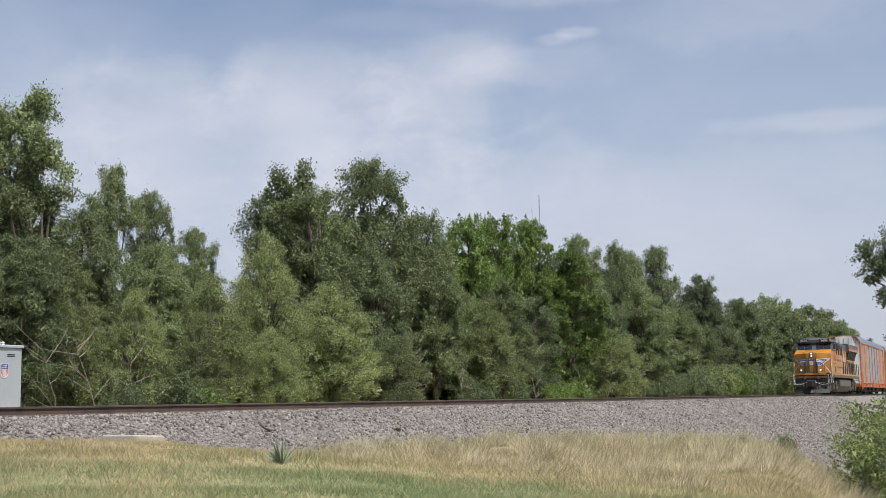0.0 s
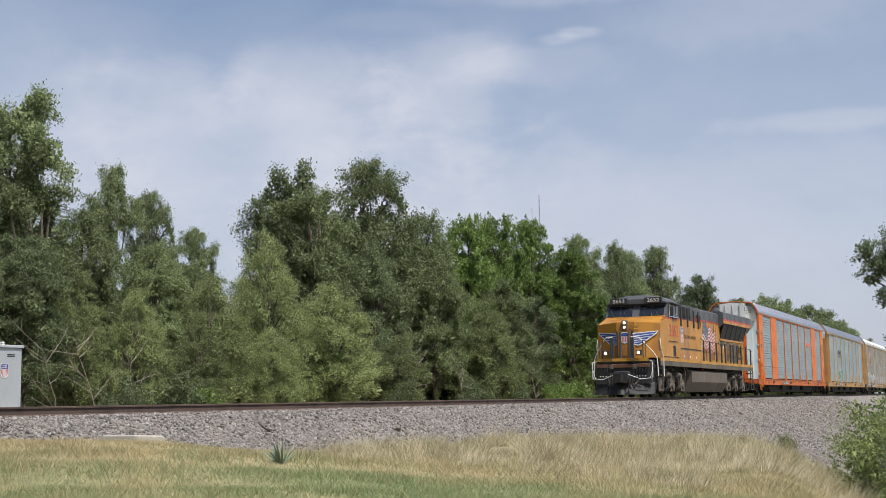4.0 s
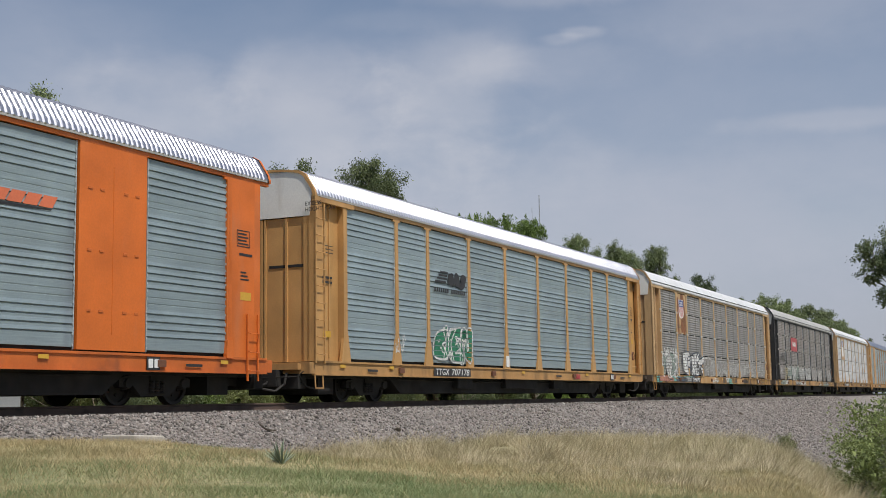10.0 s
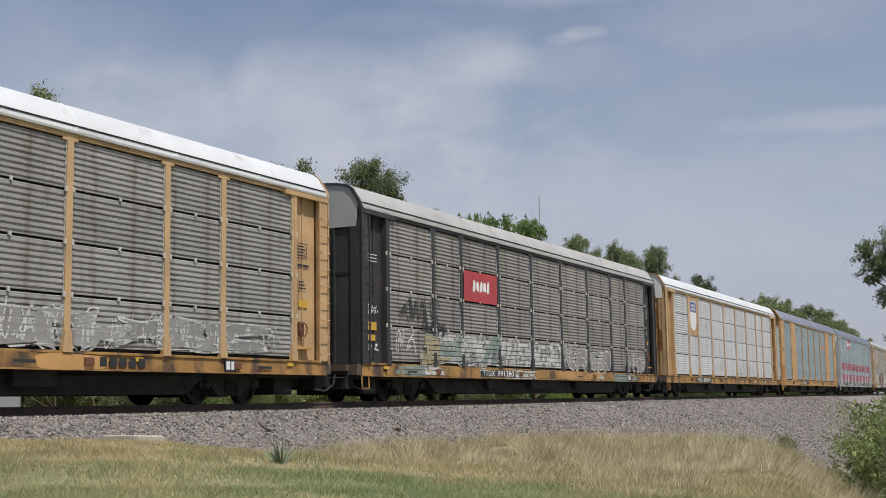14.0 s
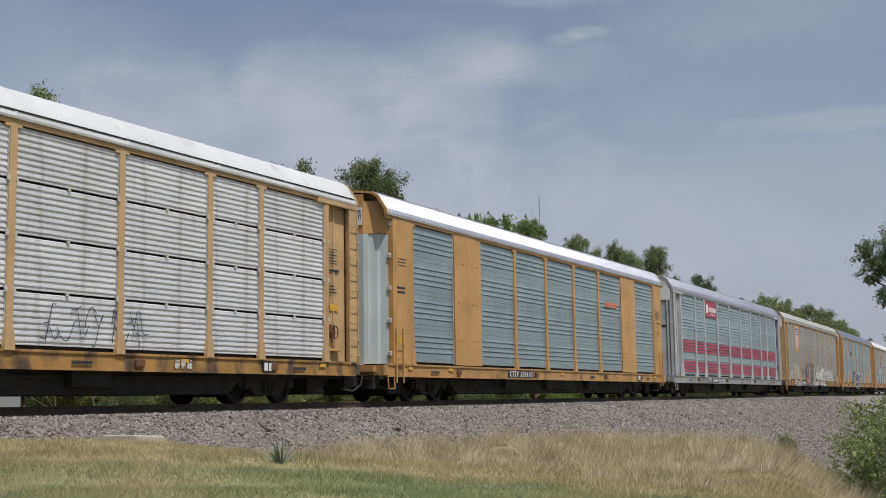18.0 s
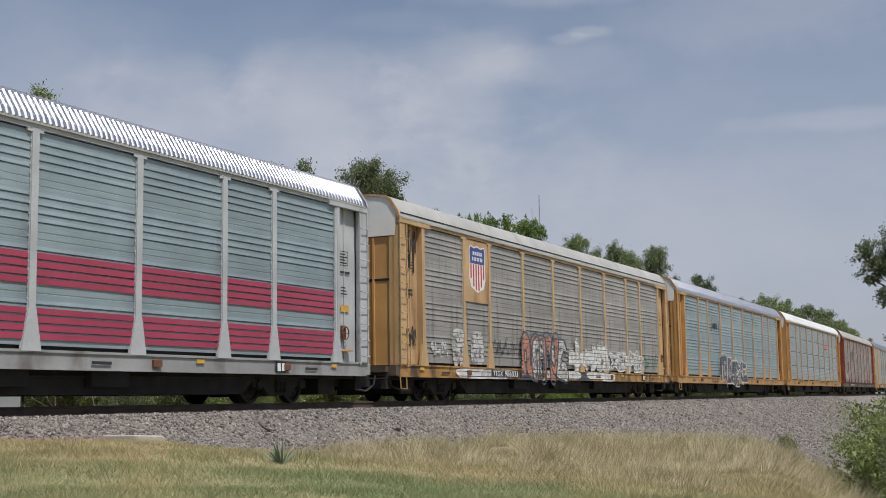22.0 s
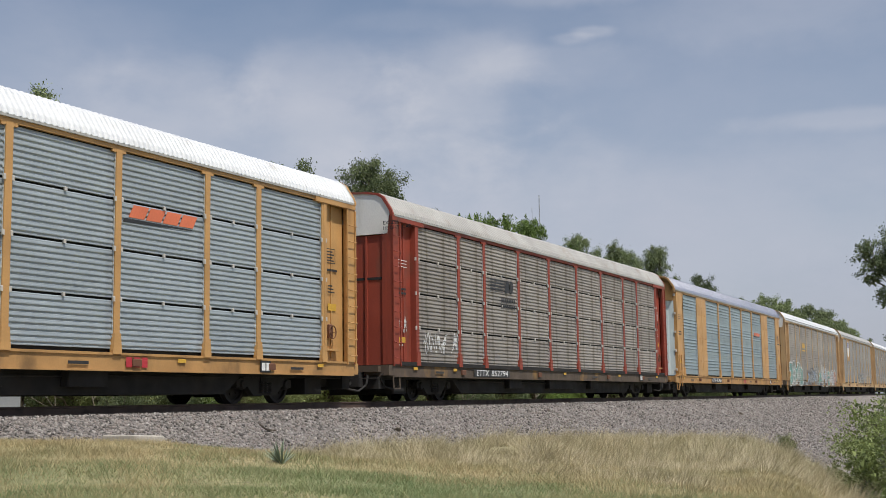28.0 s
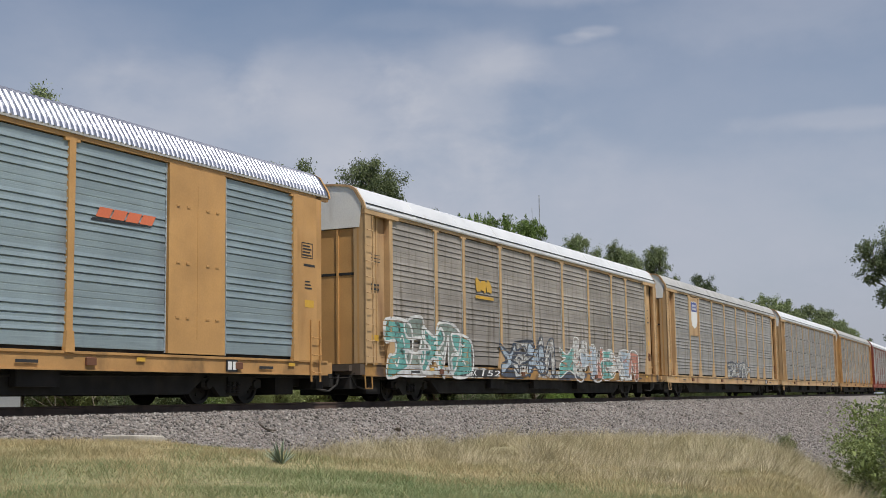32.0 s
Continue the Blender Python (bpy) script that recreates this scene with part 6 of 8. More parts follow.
graffiti(c, -11.7, -9.2, 0.98, 1.95, 4, [M_SPRAY_SAGE, M_DECAL_PALE], M_SPRAY_WHITE, 11, inner=M_DECAL_SLATE)
scribble(c, -11.6, -9.2, 1.8, 2.35, M_SPRAY_WHITE, 16, -1.515, wide=0.034)
scribble(c, -12.0, -11.9, 1.0, 1.9, M_SPRAY_WHITE, 17, -1.545, wide=0.03)
graffiti(c, -8.1, -4.4, 1.05, 2.05, 4, M_SPRAY_WHITE, M_DECAL_SLATE, 13, inner=M_DECAL_SLATE, line=0.035)
graffiti(c, -4.1, 1.2, 1.05, 1.85, 4, M_PANEL_GREY, M_DECAL_PALE, 14, y=-1.512, line=0.02)
scribble(c, -4.1, 4.2, 1.1, 1.95, M_DECAL_PALE, 18, -1.522, wide=0.026)
graffiti(c, 1.5, 10.5, 1.1, 1.75, 8, M_PANEL_GREY, M_DECAL_PALE, 15, y=-1.512, line=0.02)
scribble(c, 4.6, 11.4, 1.1, 1.8, M_DECAL_PALE, 21, -1.522, wide=0.02)
scribble(c, -12.75, -12.2, 1.3, 2.6, M_SLOGAN, 20, -1.395, wide=0.03)
bars(c, 5.2, 6.6, 0.74, 0.92, 5, M_DECAL_BLACK, -1.535, "company_mark")
splashes(c, -12.9, -8.2, [M_DECAL_PINK, M_DECAL_TEAL, M_DECAL_PALE, M_DECAL_SLATE], 31)
splashes(c, -4.8, 4.6, [M_DECAL_TEAL, M_DECAL_PALE, M_SILL_DIRTY, M_DECAL_PALE, M_YELLOW], 32)
part("rust", Mesh().flat_y(blob(random.Random(19), -8.75, 3.9, 0.42, 1.7, 20, 0.1), -1.5025), M_DECAL_RUST, c, "streaked rust stain")
put_car(3, c, 0.32)
# 4: sooty dark car
c = autorack("sooty dark grey autorack car with black posts and a red sign", M_BLACK, M_PANEL_DARK, M_ROOF_GREY, False, "rib", number="991380", mark="TTGX", doors=M_BLACK, top=M_ROOF_GREY, mark_at=(-5.9, -3.1), sill=M_SILL_DIRTY)
patch(c, -7.0, -4.45, 3.05, 4.0, M_SIGN_RED, "sign", -1.52, "red sign panel")
for i in range(5):
    part("logo_shape", Mesh().flat_y(blob(random.Random(70 + i), -6.25 + 0.27 * i, 3.55, 0.2, 0.34), -1.524), M_DECAL_WHITE, c)
for x0, x1 in ((-9.0, -7.28), (-7.05, -4.45), (-4.2, -1.6), (-1.33, 1.33)):
    rw = random.Random(int(x0 * 10))
    tops = [(x1 - (x1 - x0) * k / 9, 1.86 + 0.16 * rw.random()) for k in range(10)]
    part("whitewash", Mesh().flat_y([(x0, 1.12), (x1, 1.09)] + tops, -1.507), M_DECAL_PALE, c, "pale rolled-over paint field")
graffiti(c, 1.6, 6.8, 1.12, 1.8, 7, M_PANEL_DARK, M_DECAL_PALE, 41, y=-1.512)
graffiti(c, -9.6, -4.6, 1.06, 1.9, 4, [M_SPRAY_STRAW, M_SPRAY_SAGE, M_DECAL_PALE, M_SPRAY_SAGE], M_DECAL_PALE, 45, line=0.016)
scribble(c, -11.5, -10.3, 1.3, 2.0, M_SPRAY_WHITE, 42, -1.515, wide=0.03)
scribble(c, -11.4, -8.9, 2.2, 2.9, M_DECAL_BLACK, 43, -1.515, wide=0.03)
scribble(c, -9.9, -8.4, 1.9, 2.3, M_DECAL_BLACK, 46, -1.515, wide=0.026)
scribble(c, -12.85, -12.3, 1.3, 1.55, M_SPRAY_WHITE, 47, -1.395, wide=0.016)
scribble(c, -12.85, -12.3, 2.3, 2.6, M_SPRAY_WHITE, 48, -1.395, wide=0.016)
patch(c, -12.85, -12.35, 1.9, 2.12, M_DECAL_GOLD, "notice", -1.395, "small yellow notice")
splashes(c, -12.0, 9.0, [M_DECAL_PALE, M_SPRAY_SAGE, M_SILL_DIRTY, M_DECAL_PALE, M_SILL_YELLOW], 49)
graffiti(c, 9.4, 11.6, 1.15, 1.7, 4, M_PANEL_DARK, M_DECAL_PALE, 44)
put_car(4, c, 0.2)
# 5: pale panels
c = autorack("pale weathered autorack car with faded yellow posts and a shield plate", M_FADED, M_PANEL_WHITE, M_ROOF_WHITE, False, "rib", plate=True, number="800049", mark="ETTX", doors=M_YELLOW, mark_at=(-8.0, -5.0), sill=M_SILL_DIRTY)
patch(c, -9.0, -7.26, 3.04, 5.0, M_FADED, "plate", -1.50, "plain yellow plate")
shield(c, -8.1, 4.05, 1.25, 1.55, -1.508, plain=True)
for k, (y, z, h) in enumerate(((-1.1, 3.3, 0.9), (-0.7, 2.6, 0.7), (-1.25, 2.2, 1.0), (-0.35, 3.6, 0.8))):
    part("rust", Mesh().add([(-13.405, y + 0.16 * dy, z + h * dz) for dy, dz in ((-0.5, 0.0), (0.2, -0.1), (0.6, 0.3), (0.3, 0.7), (0.5, 1.0), (-0.3, 0.9), (-0.6, 0.5))], [(0, 1, 2, 3, 4, 5, 6)]), M_DECAL_RUST, c, "streaked rust stain")
scribble(c, 2.0, 5.0, 1.1, 1.9, M_DECAL_SLATE, 51, n=30, wide=0.015)
scribble(c, -4.2, -1.6, 1.3, 2.0, M_DECAL_PALE, 52, n=24, wide=0.03)
bars(c, 6.0, 6.6, 0.74, 0.92, 3, M_DECAL_PALE, -1.535, "company_mark")
put_car(5, c, 0.2)
# 6: yellow car with plain plates
c = autorack("yellow-framed autorack car with plain plates and blue-grey louvred sides", M_YELLOW, M_PANEL, M_ROOF_ALU, True, "louvre", number="693110", solid=True, doors=M_DOOR_PALE, top=M_YELLOW, mark_at=(-5.1, -2.9))
swoosh(c, 5.1, 3.68, 1.55, 0.2, M_DECAL_ORANGE, M_DECAL_BLACK, -1.492)
height_notice(c, -0.27, board=True)
put_car(6, c, 0.05)
# 7: silver car with red bands
c = autorack("silver-framed autorack car with blue-grey panels and two red bands", M_SILVER, M_PANEL, M_ROOF_ALU, True, "louvre", number="706042", mark="ETTX", doors=M_SILVER, mark_at=(-7.1, -4.6), sill=M_SILL_GREY)
patch(c, -7.05, -4.45, 4.15, 4.98, M_BAND, "sign", -1.52, "red sign panel")
part("logo_shape", Mesh().flat_y(blob(random.Random(77), -6.55, 4.58, 0.5, 0.44, 16, 0.1), -1.524), M_DECAL_WHITE, c)
bars(c, -6.15, -4.6, 4.44, 4.68, 8, M_DECAL_WHITE, -1.524, "wordmark")
bars(c, -5.8, -4.9, 4.28, 4.34, 8, M_DECAL_WHITE, -1.524, "wordmark")
cuts = (-ENDS,) + POSTS + (ENDS,)
for z0 in (1.25, 2.25):
    for k in range(4):
        for a, b in zip(cuts, cuts[1:]):
            patch(c, a + 0.1, b - 0.1, z0 + 0.152 * k - 0.05, z0 + 0.152 * k + 0.06, M_BAND, "painted_band", -1.499)
put_car(7, c, 0.0)
# 8: weathered car with shield and sprayed letters
c = autorack("brown-grey weathered autorack car with yellow posts and sprayed letters", M_FADED, M_PANEL_GREY, M_ROOF_GREY, False, "louvre", number="986033", mark="TTGX", doors=M_YELLOW, mark_at=(-7.2, -4.9), sill=M_SILL_DIRTY)
patch(c, -9.0, -7.26, 3.04, 5.0, M_FADED, "plate", -1.505, "plain yellow plate")
shield(c, -8.1, 4.1, 1.25, 1.5, -1.512)
graffiti(c, -4.5, -0.5, 0.72, 2.15, 4, [M_DECAL_PINK, M_DECAL_PALE], M_DECAL_SLATE, 81, inner=M_DECAL_SLATE, line=0.04)
graffiti(c, 0.0, 4.4, 1.05, 2.0, 5, M_SPRAY_WHITE, M_DECAL_PALE, 82)
graffiti(c, 5.0, 9.0, 1.1, 1.9, 5, M_DECAL_PALE, M_SPRAY_WHITE, 83)
scribble(c, -12.8, -12.2, 1.5, 2.1, M_DECAL_BLACK, 88, -1.395, wide=0.03)
scribble(c, -12.7, -12.2, 3.6, 4.9, M_DECAL_BLACK, 89, -1.395, wide=0.035)
scribble(c, -11.6, -10.4, 1.3, 1.75, M_SPRAY_WHITE, 80, -1.515, wide=0.024)
for x in (-9.6, -8.2):
    part("whitewash", Mesh().flat_y(blob(random.Random(int(x * 9)), x, 1.6, 0.9, 1.1, 18, 0.08), -1.512), M_DECAL_PALE, c, "pale sprayed-over field")
scribble(c, 9.3, 11.7, 1.2, 1.9, M_DECAL_GREEN, 84, n=22)
scribble(c, -7.0, -4.6, 1.4, 2.0, M_DECAL_BLACK, 85, n=26)
splashes(c, -9.6, -7.3, [M_DECAL_PALE, M_SPRAY_WHITE], 86)
splashes(c, -4.7, 4.0, [M_DECAL_PALE, M_DECAL_PINK, M_DECAL_SLATE, M_SPRAY_WHITE], 87)
put_car(8, c, 0.02)
# 9: yellow car with sprayed letters
c = autorack("yellow-framed autorack car with blue-grey louvred sides and dark sprayed letters", M_YELLOW, M_PANEL, M_ROOF_ALU, True, "louvre", number="7381", doors=M_YELLOW, mark_at=None)
lettering("NKCR", 0.22, M_DECAL_BLACK, c, (-6.9, -1.539, 0.74), "reporting_mark", 0, 0.85)
lettering("7381", 0.22, M_DECAL_BLACK, c, (-5.75, -1.539, 0.74), "car_number")
for i in range(3):
    part("logo_shape", Mesh().flat_y(blob(random.Random(90 + i), -5.95 + 0.33 * i, 3.75, 0.3, 0.34), -1.512), M_DECAL_BLACK, c)
for x, d in ((-6.45, 1), (-4.8, -1)):
    part("logo_bracket", Mesh().box(x, x + 0.05, -1.514, -1.511, 3.45, 4.05).box(min(x, x + 0.16 * d), max(x, x + 0.16 * d), -1.514, -1.511, 4.0, 4.05).box(min(x, x + 0.16 * d), max(x, x + 0.16 * d), -1.514, -1.511, 3.45, 3.5), M_DECAL_BLACK, c)
graffiti(c, -4.7, 1.7, 0.66, 2.05, 5, [M_DECAL_SLATE, M_DECAL_PLUM], M_SPRAY_WHITE, 91, inner=M_SPRAY_WHITE)
put_car(9, c, -0.05)
# 10: light panels, white ribbed roof
c = autorack("yellow-framed autorack car with pale grey ribbed sides and a white roof", M_YELLOW, M_PANEL_LIGHT, M_ROOF_WHITE, True, "rib", doors=M_YELLOW)
swoosh(c, 4.65, 3.72, 2.1, 0.26, M_DECAL_ORANGE, M_DECAL_BLACK, -1.492)
bars(c, 4.6, 5.3, 0.74, 0.94, 3, M_DECAL_RED, -1.535, "company_mark")
put_car(10, c, -0.1)
# 11: red-brown car
c = autorack("red-brown autorack car with browned ribbed sides", M_RED, M_PANEL_BROWN, M_ROOF_BEIGE, True, "rib", number="852794", mark="ETTX", doors=M_RED, mark_at=(-8.1, -5.3), sill=M_SILL_BLACK)
for i in range(4):
    patch(c, -6.7, -5.6 + 0.1 * i, 3.55 + 0.1 * i, 3.6 + 0.1 * i, M_DECAL_BLACK, "logo_stripe", -1.507)
for i in range(2):
    part("logo_shape", Mesh().flat_y(blob(random.Random(110 + i), -5.3 + 0.36 * i, 3.72, 0.34, 0.36), -1.507), M_DECAL_BLACK, c)
bars(c, -5.8, -4.6, 3.2, 3.32, 8, M_DECAL_BLACK, -1.507, "wordmark")
bars(c, -5.8, -4.6, 3.0, 3.12, 8, M_DECAL_BLACK, -1.507, "wordmark")
scribble(c, -11.6, -9.3, 1.3, 2.0, M_SPRAY_WHITE, 112, -1.515, wide=0.028)
scribble(c, -12.95, -12.3, 1.9, 2.4, M_DECAL_PALE, 113, -1.395, wide=0.022)
height_notice(c, -1.28, 4.86)
patch(c, -13.0, 13.0, 0.975, 1.085, M_UNDER, "dirt_band", -1.54, "black grime along the sill")
for i in range(4):
    patch(c, -13.0 + 0.02 * i, -12.55, 1.75 - 0.07 * i, 1.78 - 0.07 * i, M_DECAL_WHITE, "stencil_bar", -1.392)
put_car(11, c, 0.15)
# 12: yellow car with plain plates
c = autorack("yellow-framed autorack car with wide plain plates and blue-grey louvred sides", M_YELLOW, M_PANEL, M_ROOF_ALU, True, "louvre", number="695406", solid=True, doors=M_DOOR_PALE, top=M_YELLOW, mark_at=(-6.5, -4.2))
swoosh(c, 5.0, 3.62, 1.7, 0.2, M_DECAL_ORANGE, M_DECAL_BLACK, -1.492)
bars(c, 1.4, 2.1, 0.72, 0.92, 3, M_DECAL_RED, -1.535, "company_mark")
height_notice(c, -0.27, board=True)
put_car(12, c, 0.1)
# 13: browned car with coloured sprayed letters
c = autorack("browned autorack car with yellow posts and teal and white sprayed letters", M_FADED, M_PANEL_BROWN, M_ROOF_WHITE, False, "louvre", number="152", mark="TTGX", doors=M_YELLOW, mark_at=(-7.6, -4.6), sill=M_SILL_DIRTY)
for i in range(3):
    part("logo_shape", Mesh().flat_y(blob(random.Random(130 + i), -6.1 + 0.42 * i, 3.6, 0.38, 0.4), -1.512), M_DECAL_GOLD, c)
patch(c, -6.3, -4.9, 3.18, 3.28, M_DECAL_GOLD, "logo_stripe", -1.512)
graffiti(c, -11.9, -7.0, 0.8, 2.2, 5, [M_DECAL_TEAL, M_SPRAY_SAGE], M_SPRAY_WHITE, 131, inner=M_SPRAY_WHITE, line=0.045)
graffiti(c, -4.2, 0.2, 0.8, 1.9, 4, [M_SPRAY_ICE, M_DECAL_PALE], M_DECAL_SLATE, 132, line=0.04)
graffiti(c, 1.2, 10.4, 0.8, 2.0, 8, [M_DECAL_TEAL, M_DECAL_PALE, M_SPRAY_ICE, M_DECAL_PINK], M_SPRAY_WHITE, 133, inner=M_DECAL_PINK)
splashes(c, -11.5, -6.6, [M_DECAL_TEAL, M_SPRAY_WHITE, M_DECAL_PALE], 134)
splashes(c, -4.2, 8.5, [M_DECAL_PALE, M_DECAL_SLATE, M_SILL_DIRTY, M_DECAL_PINK], 135)
put_car(13, c, 0.1)
# 14 to 17: the cars behind
c = autorack("faded yellow autorack car with weathered grey sides and a shield plate", M_FADED, M_PANEL_GREY, M_ROOF_GREY, False, "louvre", doors=M_YELLOW)
patch(c, -9.0, -7.26, 3.04, 5.0, M_FADED, "plate", -1.505, "plain yellow plate")
shield(c, -8.1, 4.1, 1.2, 1.4, -1.512, plain=True)
graffiti(c, -1.0, 4.4, 1.0, 1.9, 6, M_DECAL_PALE, M_DECAL_SLATE, 141)
put_car(14, c, 0.1)
c = autorack("faded yellow autorack car with grey ribbed sides", M_FADED, M_PANEL_GREY, M_ROOF_WHITE, False, "rib", doors=M_YELLOW)
put_car(15, c, 0.1)
c = autorack("yellow autorack car with browned ribbed sides", M_YELLOW, M_PANEL_BROWN, M_ROOF_GREY, False, "rib", doors=M_YELLOW)
put_car(16, c, 0.1)
c = autorack("red-brown autorack car with grey ribbed sides", M_RED, M_PANEL_GREY, M_ROOF_WHITE, False, "rib", doors=M_RED)
put_car(17, c, 0.1)
# ---------------------------------------------------------------- locomotive
def locomotive():
    lo = thing("locomotive", "yellow diesel freight locomotive with a grey roof and lit headlights", "locomotive")
    Y = -1.5
    # frame, sill and walkway
    part("main_frame", Mesh().box(-10.3, 10.5, -0.9, 0.9, 1.15, 1.5).box(-9.4, 10.6, -1.45, 1.45, 1.5, 1.62), M_UNDER, lo, "dark main frame")
    for y, t in ((-1.5, 0), (1.5, 180)):
        part("side_sill", Mesh().box(-9.45, 10.65, -0.03, 0.03, 1.44, 1.66), M_TANK, lo, "dusty grey-brown side sill", pose(0, y, 0))
        part("sill_stripe", Mesh().box(-9.45, 10.65, -0.035, 0.035, 1.664, 1.80), M_LOCO_STRIPE, lo, "bright yellow sill stripe", pose(0, y, 0))
    # wide cab: lower body, nose, windscreens
    part("cab_body", Mesh().prism([(-9.4, 1.8), (-5.95, 1.8), (-5.95, 3.72), (-8.15, 3.72), (-9.36, 3.40)], "y", -1.5, 1.5), M_LOCO, lo)
    nose = Mesh().add([(-9.4, -1.48, 1.8), (-9.4, 1.48, 1.8), (-9.95, -0.42, 1.8), (-9.95, 0.42, 1.8), (-9.36, -1.48, 3.40), (-9.36, 1.48, 3.40), (-9.88, -0.42, 3.46), (-9.88, 0.42, 3.46), (-8.0, -1.45, 3.84), (-8.0, 1.45, 3.84)],
                      [(0, 2, 6, 4), (2, 3, 7, 6), (3, 1, 5, 7), (4, 6, 8), (6, 7, 9, 8), (7, 5, 9), (0, 1, 3, 2)])
    part("nose", nose, M_LOCO, lo, "yellow sloping nose")
    part("nose_door", Mesh().box(-9.965, -9.93, -0.33, 0.33, 1.9, 3.05), M_LOCO, lo, "yellow nose door")
    for y in (-0.36, -0.2, 0.2, 0.36):
        part("door_post", Mesh().bevel_box(-10.0, -9.967, y - 0.035, y + 0.035, 1.82, 3.06, 0.006), M_PILOT if abs(y) > 0.3 else M_TANK, lo, "upright strip on the nose door")
    for y in (-1.08, -0.96, 0.96, 1.08):
        part("stanchion", Mesh().tube((-10.36, y, 1.7), (-10.36, y, 2.6), 0.024, 8), M_TANK if abs(y) > 1.0 else M_PILOT, lo, "upright handrail stanchion")
    for z in (2.95, 3.12, 3.3):
        part("nose_grab", Mesh().path([(-9.88, -0.28, z), (-9.96, -0.3, z), (-9.84, -0.62, z), (-9.78, -0.62, z)], 0.013, 6), M_LOCO_STRIPE, lo, "yellow grab iron on the nose")
    part("nose_ridge", Mesh().tube((-9.96, -0.43, 1.85), (-9.9, -0.43, 3.44), 0.016, 6), M_LOCO, lo)
    upper = [(-8.2, 3.721), (-5.95, 3.721), (-5.95, 4.46), (-7.75, 4.46)]
    part("cab_upper", Mesh().prism(upper, "y", -1.49, 1.49), M_LOCO_GREY, lo, "dark grey cab band")
    roof = Mesh()
    sec = [(-1.5, 4.44), (-1.5, 4.5), (-1.15, 4.72), (-0.5, 4.84), (0.5, 4.84), (1.15, 4.72), (1.5, 4.5), (1.5, 4.44)]
    roof.prism(sec, "x", -7.7, -5.95)
    roof.add([(-7.7, y, z) for y, z in sec] + [(-8.0, y * 0.98, 4.40 + (z - 4.40) * 0.55) for y, z in sec], [(i, (i + 1) % 8, 8 + (i + 1) % 8, 8 + i) for i in range(8)] + [tuple(range(8, 16))])
    part("cab_roof", roof, M_LOCO_GREY, lo, "dark grey cab roof", smooth=True)
    for y0, y1 in ((-1.36, -0.80), (-0.76, -0.18), (0.18, 0.76), (0.80, 1.36)):
        def on(z, d=0.03):
            return -8.2 + (z - 3.721) * (0.45 / 0.739) - d
        part("windscreen", Mesh().add([(on(3.82), y0, 3.82), (on(3.82), y1, 3.82), (on(4.32), y1, 4.32), (on(4.32), y0, 4.32), (on(3.82, -0.02), y0, 3.82), (on(3.82, -0.02), y1, 3.82), (on(4.32, -0.02), y1, 4.32), (on(4.32, -0.02), y0, 4.32)],
             [(0, 1, 2, 3), (0, 4, 5, 1), (3, 2, 6, 7), (0, 3, 7, 4), (1, 5, 6, 2)]), M_GLASS, lo, "dark windscreen")
        part("wiper", Mesh().tube((on(3.84, 0.05), (y0 + y1) / 2, 3.84), (on(4.2, 0.05), (y0 + y1) / 2 + 0.2, 4.2), 0.012, 5), M_DECAL_BLACK, lo)
    for y in (-0.85, 0.85):
        nb = part("number_board", Mesh().box(-8.08, -7.9, y - 0.42, y + 0.42, 4.44, 4.70), M_DECAL_BLACK, lo, "black number board")
        lettering("2652", 0.24, M_DECAL_WHITE, nb, pose(-8.085, y + 0.29, 4.49, 0, 0, -90), "road_number", 0, 0.58)
    # side window of the cab
    part("window_frame", Mesh().box(-7.78, -6.05, Y - 0.015, Y + 0.02, 3.74, 4.40), M_PILOT, lo)
    for x0, x1 in ((-7.74, -7.24), (-7.20, -6.58), (-6.54, -6.10)):
        part("side_window", Mesh().box(x0, x1, Y - 0.02, Y - 0.005, 3.78, 4.36), M_GLASS, lo, "dark cab side window")
        part("window_rim", Mesh().box(x0, x0 + 0.035, Y - 0.035, Y - 0.021, 3.77, 4.37), M_SILVER, lo, "bright metal window rim")
        part("window_rim", Mesh().box(x0 + 0.036, x1, Y - 0.035, Y - 0.021, 3.765, 3.80), M_SILVER, lo, "bright metal window rim")
    part("arm_rest", Mesh().bevel_box(-7.2, -6.58, Y - 0.07, Y - 0.021, 3.70, 3.762, 0.01), M_UNDER, lo)
    part("window_blind", Mesh().box(-7.02, -6.88, Y - 0.026, Y - 0.021, 3.82, 4.3), M_DECAL_PALE, lo)
    part("sunshade", Mesh().prism([(-7.7, 4.44), (-6.0, 4.40), (-6.0, 4.37), (-7.7, 4.41)], "y", Y - 0.22, Y), M_LOCO_GREY, lo)
    part("mirror", Mesh().box(-7.66, -7.62, Y - 0.2, Y - 0.02, 3.8, 4.25), M_PILOT, lo)
    part("cab_stripe", Mesh().box(-9.0, -5.95, Y - 0.006, Y, 3.66, 3.72), M_LOCO_RED, lo, "red dividing stripe")
    lettering("2652", 0.78, M_LOCO_RED, lo, (-7.80, Y - 0.008, 2.86), "road_number", 0, 1.64)
    part("seam", Mesh().box(-7.9, -6.2, Y - 0.03, Y, 2.60, 2.63).box(-9.3, -6.0, Y - 0.02, Y, 1.86, 1.88), M_PILOT, lo)
    part("vent_grille", Mesh().box(-7.12, -6.72, Y - 0.012, Y, 1.92, 2.42), M_SHADOWGAP, lo, "dark square grille")
    # electrical cabinet and engine hood
    part("side_cabinet", Mesh().bevel_box(-5.94, -1.9, -1.5, 1.5, 1.8, 3.74, 0.01), M_LOCO, lo)
